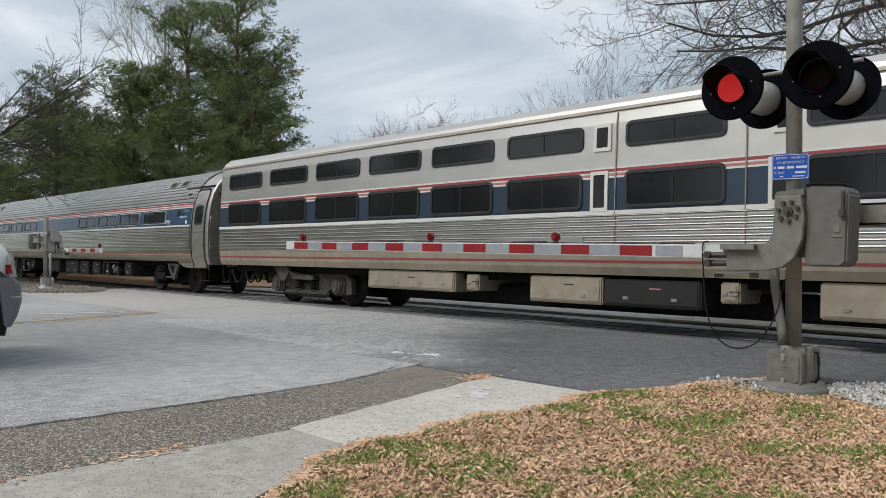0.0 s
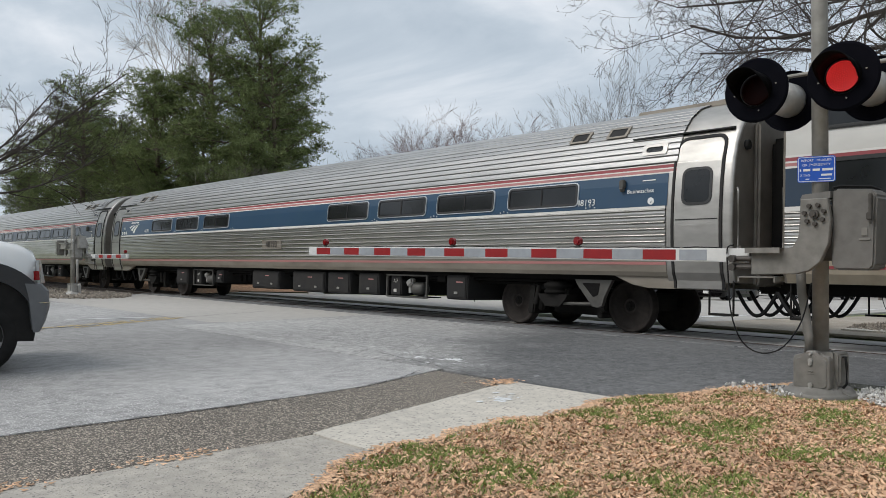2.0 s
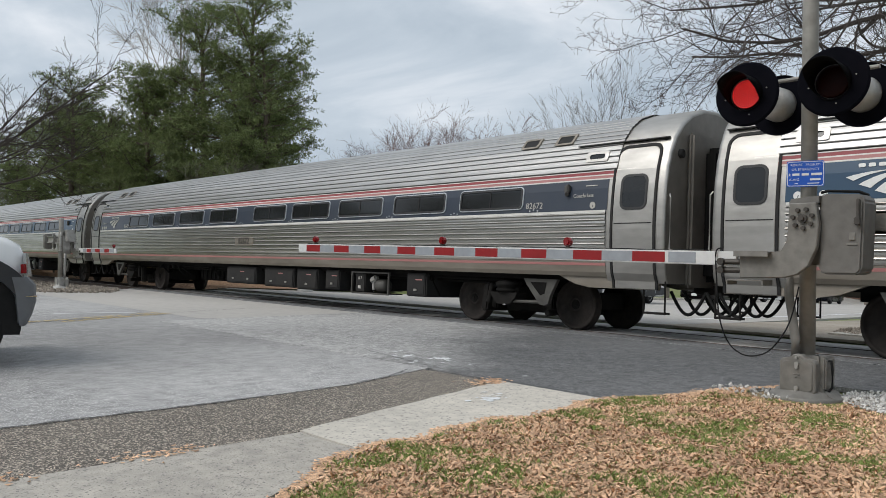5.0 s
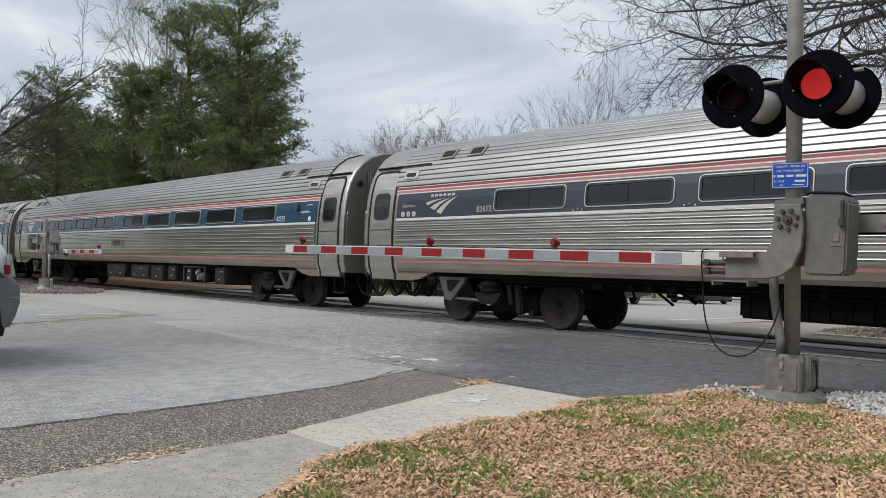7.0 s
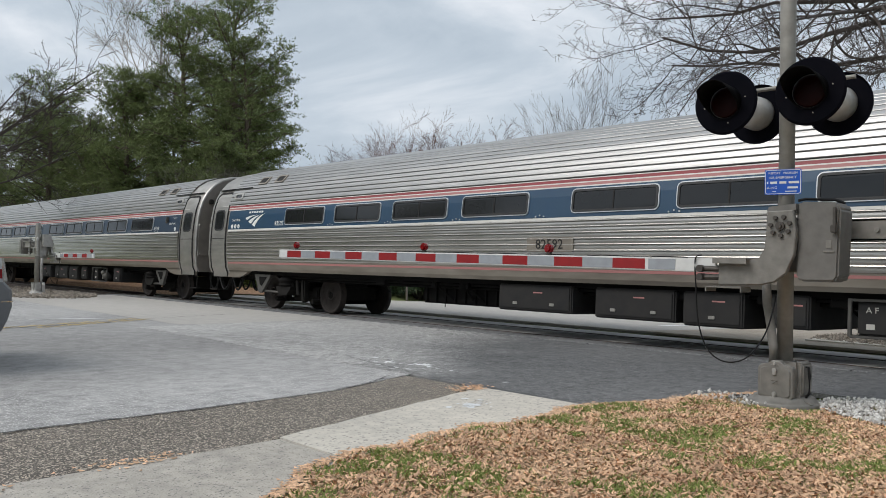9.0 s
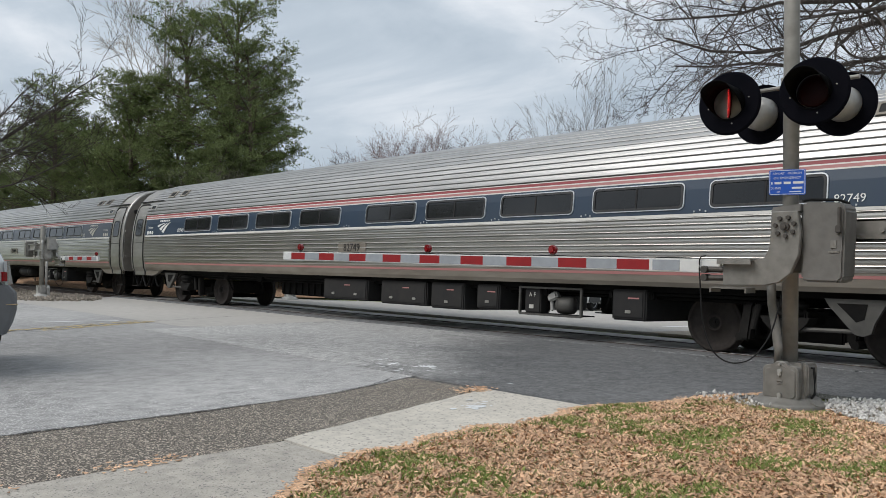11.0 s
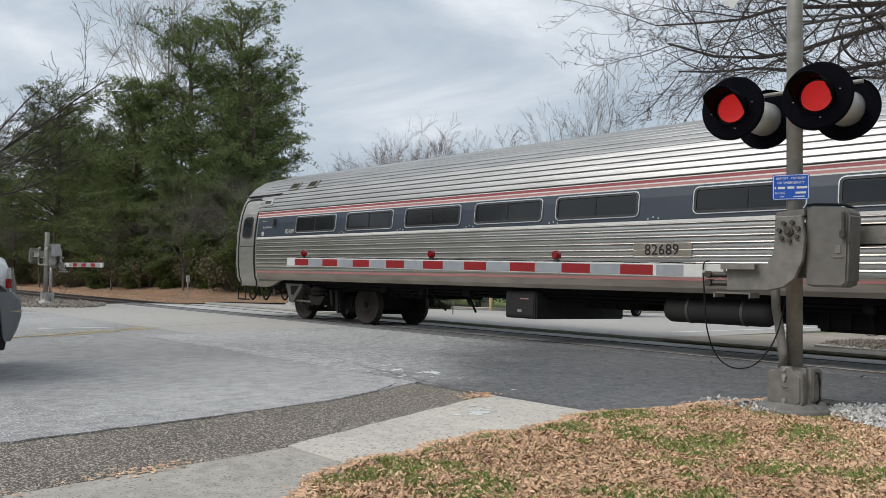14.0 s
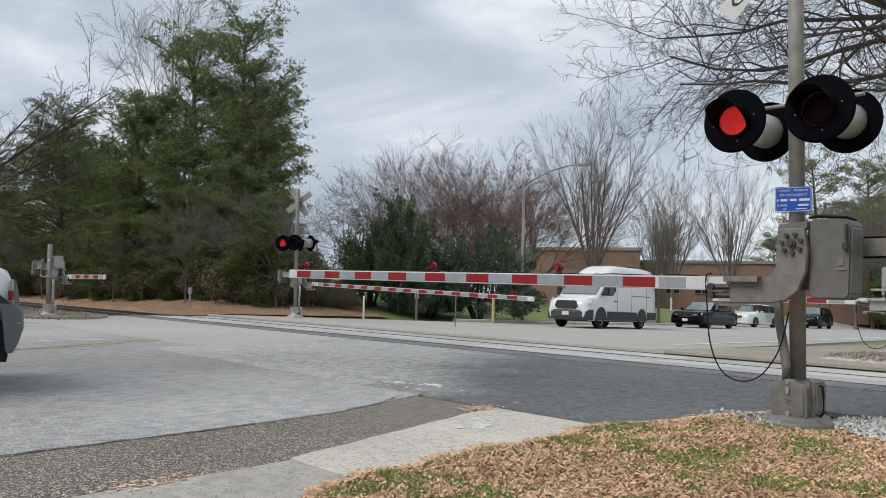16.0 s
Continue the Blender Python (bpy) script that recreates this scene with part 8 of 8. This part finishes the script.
        for x in ((c1 - 0.95,) if van else ((c1 + c2) / 2, c0 - 0.1)):
            plate_on(car, "door_seam", [(x, zb + 0.2), (x + 0.012, zb + 0.2), (x + 0.012, belt), (x, belt)], s * (hw + 0.001), s * 0.002, PLASTIC_DARK)
        plate_on(car, "door_handle", [(c1 - 0.8, belt - 0.16), (c1 - 0.62, belt - 0.16), (c1 - 0.62, belt - 0.13), (c1 - 0.8, belt - 0.13)], s * hw, s * 0.025, PLASTIC_DARK if van else CHROME)
        bm = bmesh.new()
        box(bm, (c0 - 0.42 if van else c0 - 0.3, s * (hw + 0.12), belt + (0.18 if van else 0.07)), (0.12, 0.16, 0.30 if van else 0.14), bevel=0.03)
        box(bm, (c0 - 0.42 if van else c0 - 0.3, s * (hw + 0.02), belt + 0.05), (0.06, 0.12, 0.05))
        part("mirror", bm, PLASTIC_DARK if van else paint, car)
        for x in (xf, xr):
            arch(car, x, s * hw, wheel_r * 1.12, 0.30, PLASTIC_DARK)
            road_wheel(car, x, s * (hw - 0.01), wheel_r, 0.23, rim or RIM)
        quad_on(car, "headlamp", [(f - 0.02, s * hw * 0.60, hood * 0.68), (f - 0.20, s * hw * 0.93, hood * 0.72), (f - 0.30, s * hw * 0.93, hood * 0.87), (f - 0.06, s * hw * 0.62, hood * 0.78)][::s], LAMP_CLEAR, 0.03, "clear headlamp")
        quad_on(car, "tail_lamp", [(b + 0.03, s * hw * 0.88, belt - 0.35), (b + 0.06, s * hw * 0.92, belt - 0.35), (b + 0.06, s * hw * 0.92, belt - 0.08), (b + 0.03, s * hw * 0.88, belt - 0.08)][::s], LENS_RED, 0.02)
    gw, gh = grille
    bm = bmesh.new()
    box(bm, (f - 0.02, 0, hood * 0.70), (0.10, hw * 2 * gw, gh), bevel=0.03)
    gr = part("grille", bm, PLASTIC_DARK, car, "dark front grille")
    for k in range(4):
        bm = bmesh.new()
        box(bm, (f + 0.032, 0, hood * 0.70 - gh / 2 + gh * (k + 0.5) / 4), (0.012, hw * 2 * gw - 0.05, 0.018))
        part("grille_bar", bm, CHROME if not van else PLASTIC, gr)
    bm = bmesh.new()
    box(bm, (f - 0.10, 0, zb + 0.14), (0.24, W * 0.90, 0.24), bevel=0.06)
    part("bumper", bm, low or paint, car)
    bm = bmesh.new()
    box(bm, (b + 0.08, 0, zb + 0.20), (0.22, W * 0.92, 0.26), bevel=0.06)
    part("rear_bumper", bm, low or paint, car)
    bm = bmesh.new()
    box(bm, (f + 0.03, 0, zb + 0.22), (0.012, 0.31, 0.15))
    part("number_plate", bm, PLATE, car)
    bm = bmesh.new()
    box(bm, (0, 0, zb + 0.02), (L * 0.86, W * 0.8, 0.14), bevel=0.03)
    part("underbody", bm, PLASTIC_DARK, car)
    return car


def parked(x, y, turn):
    return pose(x, y, ground_z(x, y) + 0.012, 0, math.degrees(-0.036), turn)


def delivery_van(m):
    """White raised-roof van: short sloping nose, tall windscreen, grey bumpers and lower flanks."""
    car = empty("delivery_van", m, "white raised-roof van with grey bumpers waiting", "van", "vehicles waiting beyond the crossing")
    hw = 1.02

    def ring(x, z0, z1, w0, w1, r):
        half = [(w0 * 0.96, z0), (w0, z0 + 0.15), (w0, z0 + (z1 - z0) * 0.45), (w1 + (w0 - w1) * 0.25, z1 - r * 1.3), (w1 - r * 0.35, z1 - r * 0.35), (w1 - r * 1.5, z1)]
        return [(x, -w, z) for w, z in half] + [(x, w, z) for w, z in half[::-1]]
    bm = bmesh.new()
    loft(bm, [ring(3.02, 0.46, 1.02, 0.80, 0.74, 0.10), ring(2.92, 0.36, 1.14, 0.93, 0.84, 0.12), ring(2.60, 0.32, 1.24, 1.00, 0.92, 0.14), ring(2.18, 0.32, 1.34, 1.02, 0.94, 0.12), ring(2.10, 0.32, 1.40, 1.02, 0.93, 0.10),
              ring(1.22, 0.32, 2.14, 1.02, 0.86, 0.16), ring(0.95, 0.32, 2.40, 1.02, 0.82, 0.20), ring(0.55, 0.32, 2.62, 1.02, 0.80, 0.22), ring(0.20, 0.32, 2.72, 1.02, 0.81, 0.24), ring(-2.7, 0.32, 2.74, 1.02, 0.84, 0.24), ring(-3.12, 0.34, 2.70, 1.01, 0.83, 0.24), ring(-3.2, 0.40, 2.58, 0.97, 0.80, 0.2)])
    part("body", bm, CAR_WHITE, car, "white painted body", smooth=True)
    quad_on(car, "windscreen", [(2.13, -0.84, 1.42), (2.13, 0.84, 1.42), (1.27, 0.74, 2.10), (1.27, -0.74, 2.10)], SCREEN_WITH_SKY, 0.035, "broad dark windscreen with sky reflection in its colour")
    for s in (-1, 1):
        quad_on(car, "side_window", [(1.92, s * 1.0, 1.38), (1.30, s * 0.93, 1.98), (0.62, s * 0.935, 1.98), (0.62, s * 1.0, 1.38)][::s], GLASS_DARK, 0.03)
        plate_on(car, "lower_flank", [(1.45, 0.34), (-1.26, 0.34), (-1.26, 0.72), (1.45, 0.72)], s * 1.0, s * 0.035, PLASTIC_MID, "grey lower moulding")
        plate_on(car, "lower_flank", [(-2.25, 0.38), (-3.15, 0.42), (-3.15, 0.74), (-2.25, 0.74)], s * 1.0, s * 0.035, PLASTIC_MID)
        for x in (0.55, -0.75, -2.2):
            plate_on(car, "door_seam", [(x, 0.66), (x + 0.014, 0.66), (x + 0.014, 1.75), (x, 1.75)], s * 1.018, s * 0.006, PLASTIC_DARK)
        plate_on(car, "slide_rail", [(-0.8, 1.42), (-2.6, 1.42), (-2.6, 1.455), (-0.8, 1.455)], s * 1.015, s * 0.012, PLASTIC)
        plate_on(car, "body_crease", [(0.4, 1.28), (-2.9, 1.28), (-2.9, 1.30), (0.4, 1.30)], s * 1.016, s * 0.006, CAR_WHITE)
        plate_on(car, "door_handle", [(0.85, 1.14), (0.66, 1.14), (0.66, 1.19), (0.85, 1.19)], s * 1.02, s * 0.03, PLASTIC_DARK)
        bm = bmesh.new()
        box(bm, (1.72, s * 1.17, 1.55), (0.14, 0.20, 0.36), bevel=0.04)
        box(bm, (1.70, s * 1.05, 1.42), (0.08, 0.14, 0.08))
        part("mirror", bm, PLASTIC_DARK, car)
        for x in (1.95, -1.75):
            arch(car, x, s * 1.02, 0.47, 0.3, PLASTIC_DARK)
            road_wheel(car, x, s * 1.0, 0.36, 0.24, RIM)
        quad_on(car, "headlamp", [(2.97, s * 0.55, 0.93), (2.74, s * 0.97, 0.98), (2.46, s * 0.99, 1.23), (2.80, s * 0.58, 1.12)][::s], LAMP_CLEAR, 0.05, "clear swept headlamp")
    bm = bmesh.new()
    prism(bm, [(-0.44, 0.78), (0.44, 0.78), (0.54, 0.90), (0.46, 1.08), (0.38, 1.12), (-0.38, 1.12), (-0.46, 1.08), (-0.54, 0.90)], "x", 2.90, 3.06)
    gr = part("grille", bm, PLASTIC_DARK, car, "black front grille")
    for z in (0.88, 0.955, 1.03):
        bm = bmesh.new()
        box(bm, (3.055, 0, z), (0.012, 0.88, 0.016))
        part("grille_bar", bm, PLASTIC_MID, gr)
    bm = bmesh.new()
    loft(bm, [[(x, y, z) for x, z in ((3.06 - c, 0.34), (3.10 - c, 0.46), (3.10 - c, 0.66), (3.04 - c, 0.76), (2.6, 0.74), (2.6, 0.34))] for y, c in ((-1.03, 0.34), (-0.92, 0.14), (-0.6, 0.03), (0.6, 0.03), (0.92, 0.14), (1.03, 0.34))])
    part("bumper", bm, PLASTIC_MID, car, "grey front bumper")
    bm = bmesh.new()
    box(bm, (-3.17, 0, 0.52), (0.2, 2.0, 0.26), bevel=0.05)
    part("rear_bumper", bm, PLASTIC_MID, car)
    bm = bmesh.new()
    box(bm, (3.10, 0, 0.60), (0.012, 0.31, 0.15))
    part("number_plate", bm, PLATE, car)
    bm = bmesh.new()
    box(bm, (0, 0, 0.36), (5.4, 1.6, 0.16), bevel=0.03)
    part("underbody", bm, PLASTIC_DARK, car)


delivery_van(parked(-19.97, 28.9, -84.2))
road_car("saloon_car", parked(-22.2, 42.4, -86.5), "glossy black saloon car with a chrome grille", CAR_BLACK, 5.1, 1.91, 1.48, 0.98, 0.98, 0.35, 2.99, 0.98, (1.00, 0.05, -1.20, -2.15), grille=(0.42, 0.20))
road_car("compact_suv", parked(-26.2, 57.6, -95), "white compact sport utility car waiting", CAR_WHITE, 4.6, 1.84, 1.70, 1.05, 1.08, 0.36, 2.66, 0.92, (1.05, 0.4, -1.75, -2.15), grille=(0.40, 0.18))
road_car("large_suv", parked(-26.0, 68.5, -84), "dark blue sport utility car waiting", CAR_NAVY, 5.0, 2.0, 1.78, 1.12, 1.15, 0.38, 2.87, 0.95, (1.1, 0.45, -2.0, -2.4), grille=(0.45, 0.22))


def pickup():
    """White pickup with dark flares and a grey bumper; only its front corner comes into view."""
    car = empty("pickup_truck", pose(-10.30, -0.12, 0.012, 0, 0, 90), "white pickup truck with dark fender flares and grey bumper", "truck", "")
    hw = 0.98
    bm = bmesh.new()
    loft(bm, [section(2.67, 0.66, 1.22, 0.70, 0.78, 0.72), section(2.60, 0.58, 1.33, 0.86, 0.92, 0.82, 0.16), section(2.45, 0.56, 1.40, 0.91, 0.95, 0.88, 0.18), section(2.22, 0.55, 1.45, 0.93, 0.97, 0.90, 0.20), section(1.2, 0.55, 1.50, 0.93, 0.98, 0.92, 0.20),
              section(0.9, 0.50, 1.48, 0.93, 0.98, 0.94), section(-2.7, 0.50, 1.46, 0.93, 0.98, 0.95), section(-2.9, 0.55, 1.44, 0.90, 0.96, 0.93)])
    part("body", bm, CAR_WHITE, car, "white painted body", smooth=True)
    bm = bmesh.new()
    st = []
    for x, z0, z1, w0, w1 in ((1.0, 1.42, 1.47, 0.88, 0.86), (0.25, 1.42, 1.93, 0.92, 0.74), (-1.1, 1.42, 1.94, 0.92, 0.76), (-1.35, 1.42, 1.5, 0.92, 0.84)):
        half = [(w0, z0), (w1 + 0.04, z1 - 0.1), (w1 - 0.06, z1)]
        st.append([(x, -w, z) for w, z in half] + [(x, w, z) for w, z in half[::-1]])
    loft(bm, st)
    part("cabin", bm, CAR_WHITE, car, smooth=True)
    for s in (-1, 1):
        quad_on(car, "side_window", [(0.72, s * 0.93, 1.50), (0.28, s * 0.81, 1.88), (-1.0, s * 0.82, 1.88), (-1.15, s * 0.93, 1.50)][::s], GLASS_DARK, 0.02)
        bm = bmesh.new()
        x0 = 2.02
        outer = [(x0 + 0.73 * math.cos(radians(a)), 0.48 + 0.73 * math.sin(radians(a))) for a in range(38, 186, 6)]
        inner = [(x0 + 0.56 * math.cos(radians(a)), 0.47 + 0.56 * math.sin(radians(a))) for a in range(182, 31, -6)]
        prism(bm, outer + inner, "y", s * 0.80, s * 1.03)
        part("fender_flare", bm, FENDER_DARK, car, "dark plastic fender flare")
        bm = bmesh.new()
        prism(bm, [(x0 + 0.56 * math.cos(radians(a)), 0.47 + 0.56 * math.sin(radians(a))) for a in range(-14, 195, 6)], "y", s * 0.60, s * 0.985)
        part("wheel_well", bm, TYRE, car)
        for x in (2.02, -1.75):
            road_wheel(car, x, s * 1.0, 0.40, 0.27, RIM)
        quad_on(car, "headlamp", [(2.72, s * 0.70, 0.96), (2.600, s * 0.965, 0.96), (2.585, s * 0.945, 1.22), (2.67, s * 0.72, 1.22)][::s], LAMP_CLEAR, 0.03, "clear headlamp")
        quad_on(car, "turn_lamp", [(2.602, s * 0.966, 1.00), (2.560, s * 0.988, 1.00), (2.555, s * 0.985, 1.10), (2.598, s * 0.96, 1.10)][::s], LENS_RED, 0.03)
        bm = bmesh.new()
        box(bm, (0.72, s * 1.10, 1.58), (0.14, 0.20, 0.26), bevel=0.04)
        part("mirror", bm, PLASTIC_DARK, car)
    bm = bmesh.new()
    loft(bm, [[(x, y, z) for x, z in ((2.70 - c, 0.43), (2.76 - c, 0.55), (2.80 - c, 0.70), (2.79 - c, 0.88), (2.72 - c, 0.96), (2.46, 0.965), (2.50, 0.80), (2.54, 0.46))] for y, c in ((-1.035, 0.15), (-1.025, 0.11), (-0.96, 0.07), (-0.7, 0.02), (0.7, 0.02), (0.96, 0.07), (1.025, 0.11), (1.035, 0.15))])
    bp = part("bumper", bm, PLASTIC, car, "grey steel front bumper")
    for s in (-1, 1):
        bm = bmesh.new()
        box(bm, (2.655, s * 1.031, 0.752), (0.12, 0.012, 0.014), bevel=0.003)
        part("bright_strip", bm, CHROME, bp, "thin bright strip")
    bm = bmesh.new()
    box(bm, (2.68, 0, 1.08), (0.08, 1.2, 0.26), bevel=0.03)
    part("grille", bm, PLASTIC_DARK, car)
    bm = bmesh.new()
    box(bm, (0, 0, 0.5), (5.2, 1.5, 0.2), bevel=0.03)
    part("chassis", bm, PLASTIC_DARK, car)
    return car


pickup()
# ---------------------------------------------------------------- what moves
def travelled(t):
    """Where the joint behind the first car is along the track at t seconds."""
    return -20.578 + 7.4744 * t + 0.12128 * t * t + 0.000903 * t ** 3


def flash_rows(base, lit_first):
    """Blinking by an added motion: the panel of a flasher turns its lit face to the front and away again."""
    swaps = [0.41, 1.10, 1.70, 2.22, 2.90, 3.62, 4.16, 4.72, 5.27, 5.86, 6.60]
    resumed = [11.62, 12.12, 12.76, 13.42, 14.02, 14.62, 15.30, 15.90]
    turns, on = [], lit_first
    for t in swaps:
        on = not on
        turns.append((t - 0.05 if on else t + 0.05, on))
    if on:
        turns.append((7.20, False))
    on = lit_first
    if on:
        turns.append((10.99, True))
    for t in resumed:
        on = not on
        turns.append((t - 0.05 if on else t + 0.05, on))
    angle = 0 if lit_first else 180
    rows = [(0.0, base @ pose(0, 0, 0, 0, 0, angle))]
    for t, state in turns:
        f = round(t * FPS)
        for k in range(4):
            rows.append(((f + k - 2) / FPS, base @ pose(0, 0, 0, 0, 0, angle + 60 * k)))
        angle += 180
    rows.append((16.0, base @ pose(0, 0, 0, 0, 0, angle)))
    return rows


def motions():
    for k, (car, wheels) in enumerate(TRAIN):
        off = 13.005 - 26.01 * k
        walk(car, [(0.5 * i, pose(travelled(0.5 * i) + off, TRACK_Y, RAIL_Z, math.degrees(CANT))) for i in range(33)])
        spin = [(i / FPS, math.degrees((travelled(i / FPS) - travelled(0)) / WHEEL_R)) for i in range(16 * FPS + 1)]
        for w in wheels:
            x, y, z = w.matrix_basis.translation
            walk(w, [(t, pose(x, y, z, 0, a, 0)) for t, a in spin])
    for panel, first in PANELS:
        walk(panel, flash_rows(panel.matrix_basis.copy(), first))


motions()
